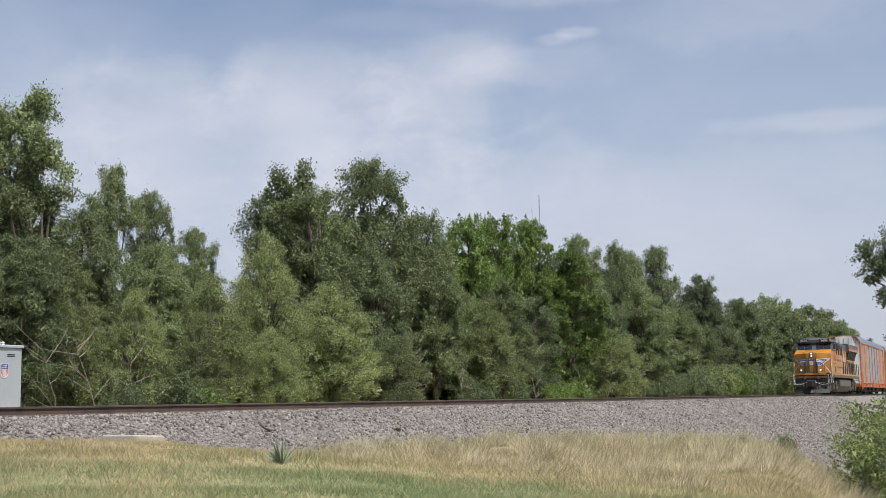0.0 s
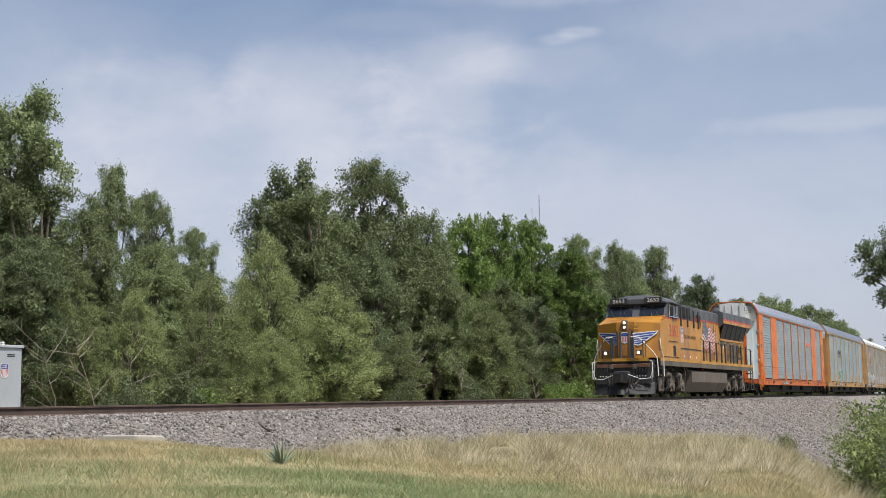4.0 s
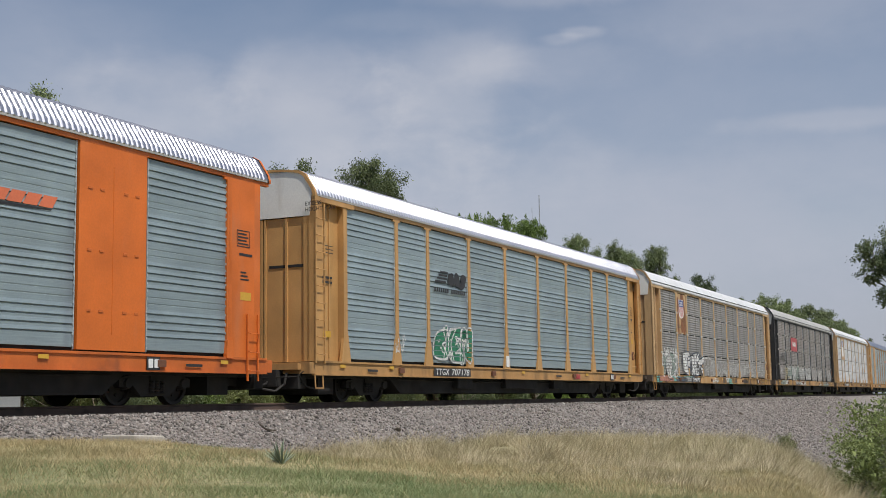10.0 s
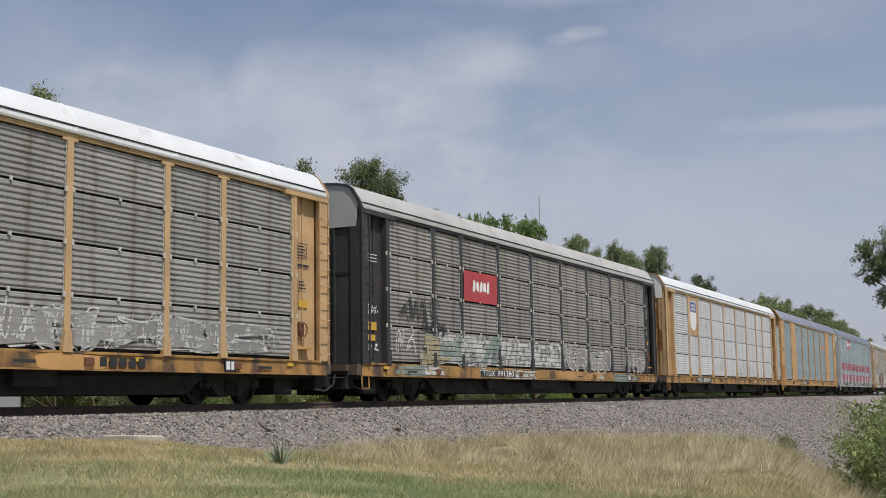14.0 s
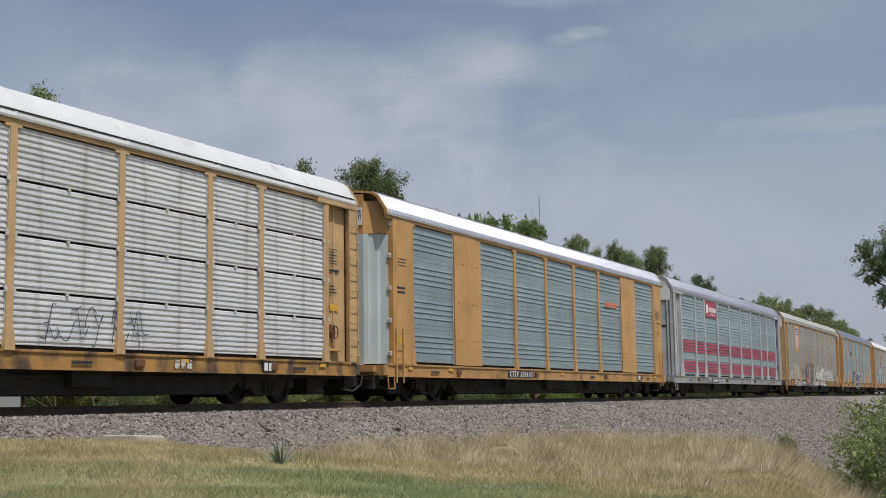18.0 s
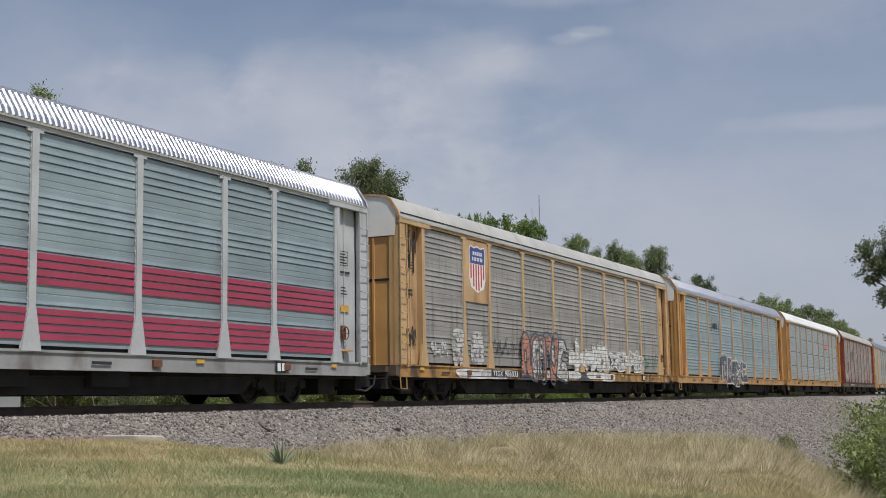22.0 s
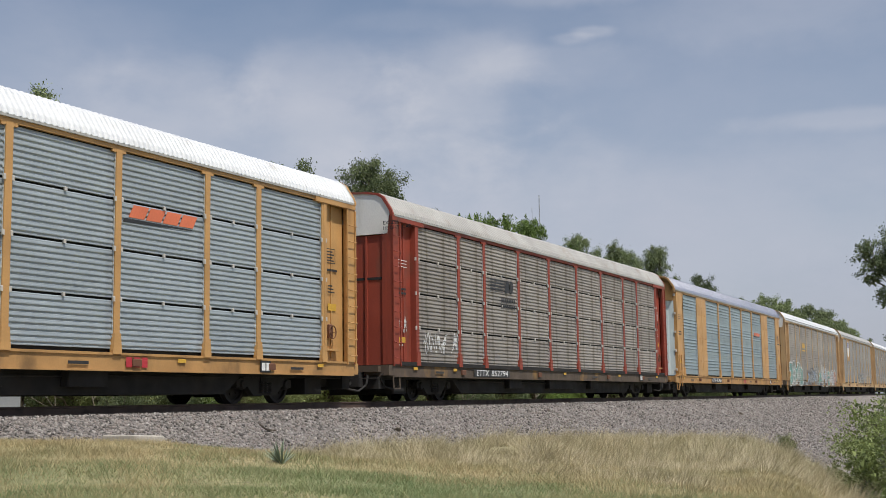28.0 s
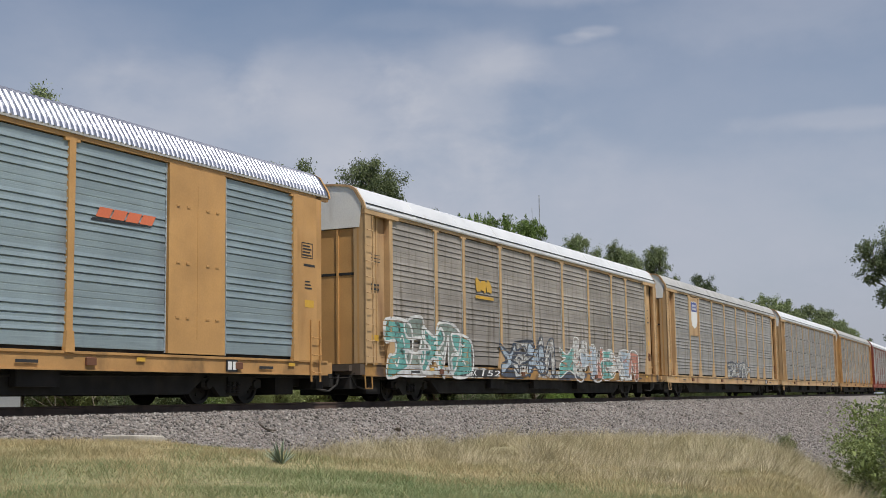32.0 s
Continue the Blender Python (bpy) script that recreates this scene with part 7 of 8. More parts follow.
    part("cabinet_upper", Mesh().bevel_box(-5.94, -1.3, -1.36, 1.36, 3.741, 4.52, 0.03), M_LOCO_GREY, lo, "dark grey hood band with louvres")
    for x in (-5.75, -4.95, -4.05):
        g = part("louvre_frame", Mesh().box(x, x + 0.72, -1.385, -1.36, 3.86, 4.42), M_PILOT, lo)
        for k in range(5):
            part("louvre_slat", Mesh().box(x + 0.05, x + 0.67, -1.40, -1.386, 3.9 + k * 0.1, 3.95 + k * 0.1), M_SHADOWGAP, g)
    part("cabinet_seam", Mesh().box(-5.8, -2.0, Y - 0.03, Y, 2.32, 2.36), M_PILOT, lo)
    part("hood", Mesh().bevel_box(-1.9, 3.4, -1.22, 1.22, 1.8, 4.0, 0.01), M_LOCO, lo, "yellow engine hood")
    part("hood_upper", Mesh().bevel_box(-1.9, 3.4, -1.24, 1.24, 4.001, 4.55, 0.08), M_LOCO_GREY, lo, "dark grey hood roof")
    part("hood_stripe", Mesh().box(-1.9, 3.4, -1.236, -1.22, 3.93, 4.0), M_LOCO_RED, lo, "red dividing stripe")
    part("stripe", Mesh().box(-5.94, -2.6, -1.372, -1.36, 3.742, 3.80).box(-2.6, -1.9, -1.372, -1.36, 3.742, 4.05), M_LOCO_RED, lo, "red dividing stripe")
    for i in range(7):
        x = -1.75 + i * 0.73
        part("hood_door", Mesh().box(x, x + 0.66, -1.245, -1.22, 1.95, 3.85).box(x + 0.56, x + 0.6, -1.275, -1.245, 2.8, 2.95), M_LOCO, lo)
    for x in (-1.9, 0.35, 2.1):
        part("hood_seam", Mesh().box(x - 0.012, x + 0.012, -1.262, -1.246, 1.9, 3.9), M_PILOT, lo)
    part("hood_ledge", Mesh().box(-1.9, 3.4, -1.27, -1.22, 1.8, 1.93), M_LOCO_STRIPE, lo)
    for x in (-0.6, 0.5, 1.6, 2.7):
        part("lifting_lug", Mesh().bevel_box(x - 0.08, x + 0.08, -0.75, -0.65, 4.55, 4.66, 0.015), M_PILOT, lo)
    part("roof_fan", Mesh().lathe([(0.0, 0.16), (0.62, 0.16), (0.66, 0.0), (0.66, -0.02)], (-3.3, 0, 4.54), "z", 20), M_PILOT, lo, "dark round roof fan")
    part("horn", Mesh().lathe([(0.02, 0.0), (0.03, 0.3), (0.07, 0.42)], (-6.4, 0.3, 4.95), "x", 10).tube((-6.3, 0.3, 4.8), (-6.3, 0.3, 4.95), 0.03, 6), M_TANK, lo, "air horn on the cab roof")
    part("antenna", Mesh().bevel_box(-7.2, -6.7, -0.3, 0.3, 4.84, 4.9, 0.02), M_PILOT, lo)
    part("vent_box", Mesh().box(-1.95, -1.35, -1.42, -1.3, 3.55, 4.15), M_SHADOWGAP, lo, "dark vent screen")
    part("exhaust", Mesh().bevel_box(0.9, 2.4, -0.5, 0.5, 4.55, 4.72, 0.03), M_PILOT, lo)
    # waving flag painted on the hood
    flag = part("flag_pole", Mesh().prism([(-0.72, 2.32), (-0.68, 2.32), (-0.03, 3.92), (-0.09, 3.92)], "y", -1.262, -1.252), M_DECAL_WHITE, lo, "painted white flagpole")
    def wave(u):
        return 0.12 * math.sin(u * 5.2 + 0.6) - 0.16 * u
    nst = 13
    for k in range(nst):
        m = Mesh()
        z1 = 3.86 - 1.25 * k / nst
        z0 = 3.86 - 1.25 * (k + 1) / nst
        lean = 0.38
        pts = []
        for s, zz in ((0, z0), (1, z1)):
            row = []
            for j in range(15):
                u = j / 14 * 2.6
                row.append((-0.1 + u - lean * (3.86 - zz), zz + wave(u)))
            pts.append(row)
        for j in range(14):
            m.flat_y([pts[0][j], pts[0][j + 1], pts[1][j + 1], pts[1][j]], -1.262)
        part("flag_stripe", m, M_FLAG_RED if k % 2 == 0 else M_FLAG_WHITE, flag)
    m = Mesh()
    for j in range(6):
        u0, u1 = j / 6 * 1.05, (j + 1) / 6 * 1.05
        za, zb = 3.86, 3.19
        m.flat_y([(-0.1 + u0 - 0.25, zb + wave(u0)), (-0.1 + u1 - 0.25, zb + wave(u1)), (-0.1 + u1, za + wave(u1)), (-0.1 + u0, za + wave(u0))], -1.266)
    part("flag_field", m, M_FLAG_BLUE, flag, "dark blue star field")
    stars = Mesh()
    for r in range(5):
        for q in range(5):
            u = 0.1 + q * 0.2
            stars.disc_y(-0.1 + u - 0.25 * (r + 0.5) / 5, 3.80 - r * 0.13 + wave(u), -1.27, 0.028, 5)
    part("flag_star", stars, M_FLAG_WHITE, flag)
    shield(lo, -5.5, 2.98, 0.54, 0.76, Y - 0.008)
    lettering("BUILDING AMERICA", 0.26, M_SLOGAN, lo, (-5.02, Y - 0.008, 2.84), "slogan_lettering", 0, 2.25)
    # winged emblem on the nose
    def nose_x(y):
        return -9.97 + (abs(y) - 0.42) * (0.54 / 1.06) - 0.012
    for s in (-1, 1):
        outline = [(0.40, 2.42), (0.62, 2.36), (0.78, 2.44), (0.92, 2.55), (1.08, 2.68), (1.24, 2.80), (1.40, 2.93), (1.45, 3.04), (0.9, 2.99), (0.40, 2.94)]
        wing = part("wing", Mesh().add([(nose_x(y), s * y, z) for y, z in outline], [tuple(range(len(outline)))]), M_DECAL_WHITE, lo, "white-edged painted wing")
        inner = [(0.42, 2.46), (0.61, 2.40), (0.76, 2.48), (0.90, 2.59), (1.06, 2.72), (1.22, 2.84), (1.36, 2.95), (1.39, 2.995), (0.9, 2.95), (0.42, 2.90)]
        part("wing_field", Mesh().add([(nose_x(y) - 0.004, s * y, z) for y, z in inner], [tuple(range(len(inner)))]), M_DECAL_BLUE, wing, "blue wing")
        for k, (ya, yb, za, zb) in enumerate(((0.44, 1.26, 2.80, 2.90), (0.44, 1.10, 2.70, 2.77), (0.44, 0.93, 2.60, 2.64), (0.44, 0.78, 2.51, 2.53))):
            part("feather_line", Mesh().add([(nose_x(y) - 0.008, s * y, z) for y, z in ((ya, za - 0.022), (yb, zb - 0.01), (yb, zb + 0.012), (ya, za + 0.012))], [(0, 1, 2, 3)]), M_DECAL_WHITE, wing)
    def crest(k, z0, z1, d):
        rim = [(-0.21, 2.94), (-0.1, 2.99), (0.1, 2.99), (0.21, 2.94), (0.2, 2.62), (0.12, 2.5), (0.0, 2.46), (-0.12, 2.5), (-0.2, 2.62)]
        return Mesh().add([(-9.98 - d, y * k, min(max(2.72 + (z - 2.72) * k, z0), z1)) for y, z in rim], [tuple(range(9))])
    em = part("nose_badge", crest(1.0, 0, 9, 0.0), M_DECAL_WHITE, lo, "shield badge on the nose door")
    part("nose_badge_head", crest(0.88, 2.80, 9, 0.004), M_DECAL_BLUE, em)
    for k in range(4):
        part("nose_badge_stripe", Mesh().box(-9.988, -9.984, -0.145 + 0.08 * k, -0.105 + 0.08 * k, 2.55, 2.78), M_DECAL_RED, em)
    # lights
    hb = part("headlight_box", Mesh().bevel_box(-9.99, -9.8, -0.13, 0.13, 3.10, 3.54, 0.015), M_TANK, lo, "brown headlight housing")
    for z in (3.21, 3.43):
        part("headlight", Mesh().lathe([(0.0, -0.015), (0.055, -0.015), (0.07, 0.0), (0.07, 0.04)], (-10.0, 0, z), "x", 14), M_LAMP, hb, "lit headlight")
    for y in (-0.78, 0.78):
        db = part("ditch_light_box", Mesh().bevel_box(-10.5, -10.3, y - 0.13, y + 0.13, 1.9, 2.15, 0.02), M_PILOT, lo)
        part("ditch_light", Mesh().lathe([(0.0, -0.015), (0.065, -0.015), (0.08, 0.0), (0.08, 0.04)], (-10.51, y, 2.02), "x", 14), M_LAMP, db, "lit ditch light")
    # front platform, pilot, plough, steps, rails
    part("front_platform", Mesh().box(-10.4, -9.4, -1.25, 1.25, 1.60, 1.70), M_PILOT, lo)
    part("platform_edge", Mesh().box(-10.42, -10.4, -1.22, 1.22, 1.64, 1.78), M_LOCO_STRIPE, lo, "yellow platform edge")
    part("pilot", Mesh().box(-10.32, -10.2, -1.3, 1.3, 0.62, 1.60).box(-10.36, -10.32, -0.5, 0.5, 0.7, 1.3), M_PILOT, lo, "dark pilot plate")
    part("draft_gear_housing", Mesh().bevel_box(-10.75, -10.3, -0.34, 0.34, 0.66, 1.18, 0.03), M_PILOT, lo, "rusty coupler pocket")
    part("pilot_beam", Mesh().bevel_box(-10.42, -10.32, -1.25, 1.25, 1.36, 1.52, 0.015), M_RUSTY, lo, "red-brown grimy beam")
    for y in (-1.12, -0.98, -0.84, -0.7, 0.7, 0.84, 0.98, 1.12):
        part("control_hose", Mesh().path([(-10.36, y, 1.44), (-10.52, y, 1.34), (-10.56, y * 0.98, 1.12), (-10.46, y * 0.95, 0.98)], 0.022, 6), M_UNDER, lo, "black control hose")
        part("hose_end", Mesh().lathe([(0.0, -0.04), (0.032, -0.03), (0.032, 0.03), (0.0, 0.04)], (-10.46, y * 0.95, 0.96), "x", 8), M_CLIP, lo)
    for y in (-1, 1):
        part("cut_lever", Mesh().path([(-10.46, y * 1.42, 1.25), (-10.5, y * 1.3, 0.86), (-10.62, y * 0.9, 0.82), (-10.7, y * 0.3, 1.05)], 0.016, 6), M_WHITE, lo, "pale uncoupling lever")
        part("grab_iron", Mesh().path([(-10.42, y * 1.3, 1.66), (-10.5, y * 1.42, 1.6), (-10.5, y * 1.42, 0.9), (-10.42, y * 1.34, 0.82)], 0.018, 6), M_WHITE, lo, "white grab iron")
        part("cable_receptacle", Mesh().bevel_box(-10.44, -10.3, y * 0.55 - 0.09, y * 0.55 + 0.09, 1.3, 1.5, 0.02), M_TRUCK_GREY, lo)
        part("plough_brace", Mesh().tube((-10.2, y * 0.8, 0.95), (-10.5, y * 0.6, 0.6), 0.04, 6), M_TRUCK_GREY, lo)
    plough = Mesh().add([(-10.05, -1.38, 0.66), (-10.45, 0, 0.72), (-10.05, 1.38, 0.66), (-10.3, -1.4, 0.13), (-10.85, 0, 0.13), (-10.3, 1.4, 0.13), (-9.95, -1.38, 0.66), (-9.95, 1.38, 0.66), (-10.1, -1.4, 0.13), (-10.1, 1.4, 0.13)],
                        [(0, 3, 4, 1), (1, 4, 5, 2), (0, 6, 8, 3), (2, 5, 9, 7), (6, 7, 9, 8), (0, 1, 2, 7, 6)])
    part("snow_plough", plough, M_PILOT, lo, "dark steel plough blade")
    part("coupler", Mesh().box(-11.1, -10.4, -0.12, 0.12, 0.75, 1.02).box(-11.35, -11.05, -0.18, 0.18, 0.7, 1.05), M_UNDER, lo, "knuckle coupler")
    part("coupler", Mesh().box(10.6, 11.15, -0.12, 0.12, 0.75, 1.02), M_UNDER, lo, "knuckle coupler")
    for y in (-0.55, -0.4, 0.4, 0.55):
        part("air_hose", Mesh().path([(-10.5, y, 1.1), (-10.75, y, 0.85), (-10.85, y, 0.55), (-10.7, y * 1.1, 0.4)], 0.03), M_UNDER, lo)
    for y in (-1, 1):
        st = part("step_box", Mesh().box(-9.95, -9.85, y * 1.5 - 0.02, y * 1.5 + 0.02, 0.35, 1.6).box(-9.2, -9.1, y * 1.5 - 0.02, y * 1.5 + 0.02, 0.35, 1.6).box(-9.95, -9.1, y * 1.2 - 0.02, y * 1.2 + 0.02, 0.35, 1.6), M_PILOT, lo)
        for z in (0.34, 0.66, 0.98, 1.3):
            part("step", Mesh().box(-9.9, -9.15, min(y * 1.2, y * 1.52), max(y * 1.2, y * 1.52), z, z + 0.035), M_TRUCK_GREY, st)
        sr = part("step_box", Mesh().box(10.0, 10.08, y * 1.5 - 0.02, y * 1.5 + 0.02, 0.35, 1.6).box(10.6, 10.7, y * 1.5 - 0.02, y * 1.5 + 0.02, 0.35, 1.6), M_PILOT, lo)
        for z in (0.34, 0.66, 0.98, 1.3):
            part("step", Mesh().box(10.05, 10.65, min(y * 1.2, y * 1.52), max(y * 1.2, y * 1.52), z, z + 0.035), M_TRUCK_GREY, sr)
        part("handrail", Mesh().path([(-10.45, y * 0.45, 1.7), (-10.45, y * 0.45, 2.75), (-10.42, y * 0.8, 2.72), (-10.05, y * 1.35, 2.05), (-9.95, y * 1.5, 1.75), (-9.95, y * 1.53, 0.95)], 0.022), M_WHITE, lo, "white front handrail")
        part("handrail", Mesh().path([(-9.42, y * 1.5, 2.7), (-9.45, y * 1.54, 2.35), (-9.12, y * 1.56, 1.75), (-9.1, y * 1.56, 0.95)], 0.022), M_WHITE, lo, "white front handrail")
        part("handrail", Mesh().path([(10.45, y * 1.5, 2.6), (10.6, y * 1.52, 2.2), (10.66, y * 1.54, 1.75), (10.66, y * 1.54, 0.95)], 0.022), M_WHITE, lo, "white rear handrail")
        part("mu_stand", Mesh().box(-10.5, -10.44, min(y * 0.40, y * 0.56), max(y * 0.40, y * 0.56), 1.78, 2.72), M_PILOT, lo)
    # walkway rail with dark flat posts
    xs = [-1.25, 0.1, 1.55, 2.75, 3.6, 4.9, 5.6, 6.6, 7.6, 8.9, 10.2]
    for y in (-1.5, 1.5):
        for x in xs:
            part("rail_post", Mesh().box(x - 0.06, x + 0.06, y - 0.03, y + 0.03, 1.7, 2.85 if x < 9 else 2.7), M_PILOT, lo)
        part("walkway_rail", Mesh().path([(-1.9, y, 2.96), (-1.25, y, 2.86), (4.9, y, 2.78), (10.2, y, 2.72), (10.5, y, 2.6)], 0.018), M_PILOT, lo)
        part("upper_rail", Mesh().path([(-5.9, y * 0.97, 4.1), (-1.9, y * 0.97, 4.0)], 0.014), M_PILOT, lo)
        part("upper_rail", Mesh().path([(-5.9, y * 0.96, 4.5), (-2.2, y * 0.96, 4.5)], 0.014), M_PILOT, lo)
    for x in (-5.65, -4.4, -3.2, -2.25):
        part("rail_post", Mesh().box(x - 0.07, x + 0.07, -1.56, -1.505, 3.42, 4.28), M_PILOT, lo)
    # radiator section with the wide roof
    part("radiator_room", Mesh().box(3.4, 9.4, -1.22, 1.22, 1.8, 3.9), M_LOCO, lo, "yellow rear hood")
    part("radiator_roof", Mesh().prism([(-1.5, 4.02), (-1.48, 4.58), (-1.3, 4.68), (1.3, 4.68), (1.48, 4.58), (1.5, 4.02), (1.22, 3.72), (-1.22, 3.72)], "x", 3.45, 10.7), M_LOCO_GREY, lo, "dark grey overhanging radiator roof")
    part("radiator_stripe", Mesh().box(3.45, 10.7, -1.512, -1.5, 4.15, 4.24), M_LOCO_RED, lo, "red dividing stripe")
    part("radiator_band", Mesh().box(3.45, 10.7, -1.51, -1.499, 4.0, 4.148), M_LOCO, lo, "yellow band")
    part("end_wall", Mesh().box(9.0, 9.45, -1.25, 1.25, 1.8, 3.72), M_LOCO_STRIPE, lo)
    for i in range(5):
        x = 3.65 + i * 1.14
        part("radiator_screen", Mesh().prism([(-1.24, 3.17), (-1.48, 3.99), (-1.45, 4.0), (-1.21, 3.18)], "x", x, x + 1.06), M_SHADOWGAP, lo, "dark sloping radiator screen")
        part("screen_bar", Mesh().tube((x + 1.1, -1.25, 3.12), (x + 1.1, -1.49, 3.98), 0.022, 6), M_PILOT, lo)
    part("screen_frame", Mesh().box(3.5, 9.4, -1.28, -1.22, 3.06, 3.16), M_LOCO, lo)
    for x, w, z0, z1 in ((3.65, 1.0, 2.72, 3.04), (5.2, 0.5, 1.95, 3.02), (5.85, 0.42, 2.15, 2.95), (6.4, 0.42, 2.0, 2.9), (6.95, 0.85, 1.92, 2.98), (8.0, 0.6, 2.1, 2.98), (8.75, 0.5, 1.92, 2.98)):
        part("vent_screen", Mesh().box(x, x + w, -1.24, -1.22, z0, z1), M_TANK, lo, "brown-black vent screen")
    wheel = part("brake_wheel", Mesh().path([(8.25 + 0.24 * math.cos(0.393 * i), -1.33, 2.75 + 0.24 * math.sin(0.393 * i)) for i in range(17)], 0.022, 6), M_LOCO_STRIPE, lo, "yellow hand brake wheel")
    for i in range(4):
        a = 0.785 * i
        part("spoke", Mesh().tube((8.25 - 0.24 * math.cos(a), -1.33, 2.75 - 0.24 * math.sin(a)), (8.25 + 0.24 * math.cos(a), -1.33, 2.75 + 0.24 * math.sin(a)), 0.014, 5), M_LOCO_STRIPE, wheel)
    part("brake_housing", Mesh().bevel_box(8.1, 8.4, -1.3, -1.22, 2.2, 2.9, 0.02), M_LOCO_STRIPE, lo)
    for x in (-5.2, -4.1, -2.9, 4.2, 4.75):
        part("label_plate", Mesh().box(x, x + 0.14, (-1.512 if x < 0 else -1.252), (-1.499 if x < 0 else -1.24), (1.9 if x < 0 else 2.6), (2.0 if x < 0 else 2.8)), M_DECAL_WHITE, lo)
    # fuel tank, air tanks, trucks
    part("fuel_tank", Mesh().prism([(-1.35, 1.3), (-1.45, 1.22), (-1.45, 0.72), (-1.15, 0.22), (1.15, 0.22), (1.45, 0.72), (1.45, 1.22), (1.35, 1.3)], "x", -3.65, 4.05), M_TANK, lo, "dusty brown-grey fuel tank")
    for x in (-4.3, -3.95):
        part("air_tank", Mesh().tube((x, -1.2, 1.05), (x, 0.4, 1.05), 0.16, 14), M_TRUCK_GREY, lo)
    for x in (-8.6, -7.4, -5.1, -4.6, 5.0, 9.3):
        part("conduit", Mesh().path([(x, -1.42, 1.46), (x + 0.1, -1.44, 1.3), (x + 0.35, -1.42, 1.22), (x + 0.6, -1.38, 1.3)], 0.022, 6), M_TRUCK_GREY, lo)
    part("bell", Mesh().lathe([(0.0, 0.14), (0.06, 0.13), (0.09, 0.0), (0.13, -0.06)], (-0.9, -1.25, 1.42), "z", 12), M_LOCO_RED, lo)
    for s, tx in ((-1, -6.75), (1, 6.95)):
        # Wide black blocks are added to keep the space behind the wheels dark.
        tr = part("truck", Mesh().box(-1.9, 1.9, -0.35, 0.35, 0.62, 1.0).box(-0.5, 0.5, -0.6, 0.6, 0.95, 1.2).box(-2.75, 2.75, -0.62, 0.62, 0.14, 0.72).box(-2.6, 2.6, -0.9, 0.9, 0.72, 1.15), M_UNDER, lo, "three-axle truck", (tx, 0, 0))
        for y in (-1.12, 1.12):
            prof = [(-2.35, 0.62), (-2.35, 0.86), (-1.4, 0.92), (-1.0, 1.02), (1.0, 1.02), (1.4, 0.92), (2.35, 0.86), (2.35, 0.62), (1.35, 0.66), (0.55, 0.70), (-0.55, 0.70), (-1.35, 0.66)]
            part("side_frame", Mesh().prism(prof, "y", y - 0.09, y + 0.09), M_TRUCK_GREY, tr)
            for dx in (-1.87, 0.0, 1.87):
                part("axle_box", Mesh().prism([(dx - 0.36, 0.26), (dx + 0.36, 0.26), (dx + 0.5, 0.36), (dx + 0.44, 0.46), (dx + 0.30, 0.56), (dx + 0.26, 0.8), (dx - 0.26, 0.8), (dx - 0.30, 0.56), (dx - 0.44, 0.46), (dx - 0.5, 0.36)], "y", y - 0.15, y + 0.15).lathe([(0.0, -0.24), (0.15, -0.24), (0.18, -0.1), (0.18, 0.1), (0.0, 0.12)], (dx, y, 0.52), "y", 14), M_TRUCK_GREY, tr)
                for k in (-0.5, 0.5):
                    sp = Mesh()
                    for q in range(4):
                        sp.lathe([(0.05, q * 0.06), (0.085, q * 0.06 + 0.015), (0.05, q * 0.06 + 0.03)], (dx + k, y * 1.05, 0.40), "z", 10)
                    part("spring", sp, M_TRUCK_GREY, tr)
            for dx in (-0.93, 0.93):
                part("brake_rigging", Mesh().path([(dx - 0.42, y * 1.16, 0.34), (dx - 0.1, y * 1.18, 0.46), (dx + 0.35, y * 1.18, 0.42), (dx + 0.44, y * 1.16, 0.30)], 0.028, 6).box(dx - 0.09, dx + 0.09, y * 1.16 - 0.04, y * 1.16 + 0.04, 0.36, 0.86), M_UNDER, tr, "dark brake lever and hanger")
                part("damper", Mesh().tube((dx + 0.3, y * 1.2, 0.5), (dx + 0.52, y * 1.2, 1.1), 0.045, 8).tube((dx + 0.36, y * 1.2, 0.66), (dx + 0.46, y * 1.2, 0.94), 0.065, 8), M_TRUCK_GREY, tr)
            for dx in (-2.42, 2.42):
                part("sand_pipe", Mesh().path([(dx, y * 1.1, 1.25), (dx, y * 1.12, 0.7), (dx * 0.97, y * 0.9, 0.25), (dx * 0.95, y * 0.78, 0.12)], 0.022, 6), M_TRUCK_GREY, tr)
            part("air_pipe", Mesh().path([(-2.3, y * 1.14, 0.93), (-1.2, y * 1.16, 1.1), (1.2, y * 1.16, 1.12), (2.3, y * 1.14, 0.95)], 0.02, 6), M_UNDER, tr)
            for dx in (-0.95, 0.95):
                part("brake_cylinder", Mesh().tube((dx - 0.3, y * 1.14, 1.05), (dx + 0.25, y * 1.14, 1.05), 0.13, 12).tube((dx + 0.25, y * 1.14, 1.05), (dx + 0.5, y * 1.14, 0.9), 0.05, 8), M_TRUCK_GREY, tr)
        for dx in (-1.87, 0.0, 1.87):
            ob = part("wheelset", cached("big_wheelset", lambda: wheelset_data(0.533)), parent=tr, at=(dx, 0, 0.533))
            WHEELS.append((ob, (dx, 0.0, 0.533), 0.533))
    part("cable", Mesh().path([(5.9, -1.4, 1.45), (6.1, -1.42, 1.2), (6.4, -1.42, 1.12), (6.7, -1.42, 1.3), (7.0, -1.42, 1.12), (7.3, -1.42, 1.2), (7.5, -1.4, 1.35)], 0.02), M_TRUCK_GREY, lo)
    return lo


loco = locomotive()
CARS.insert(0, (loco, -87.201 - 13.456 + 2.7))
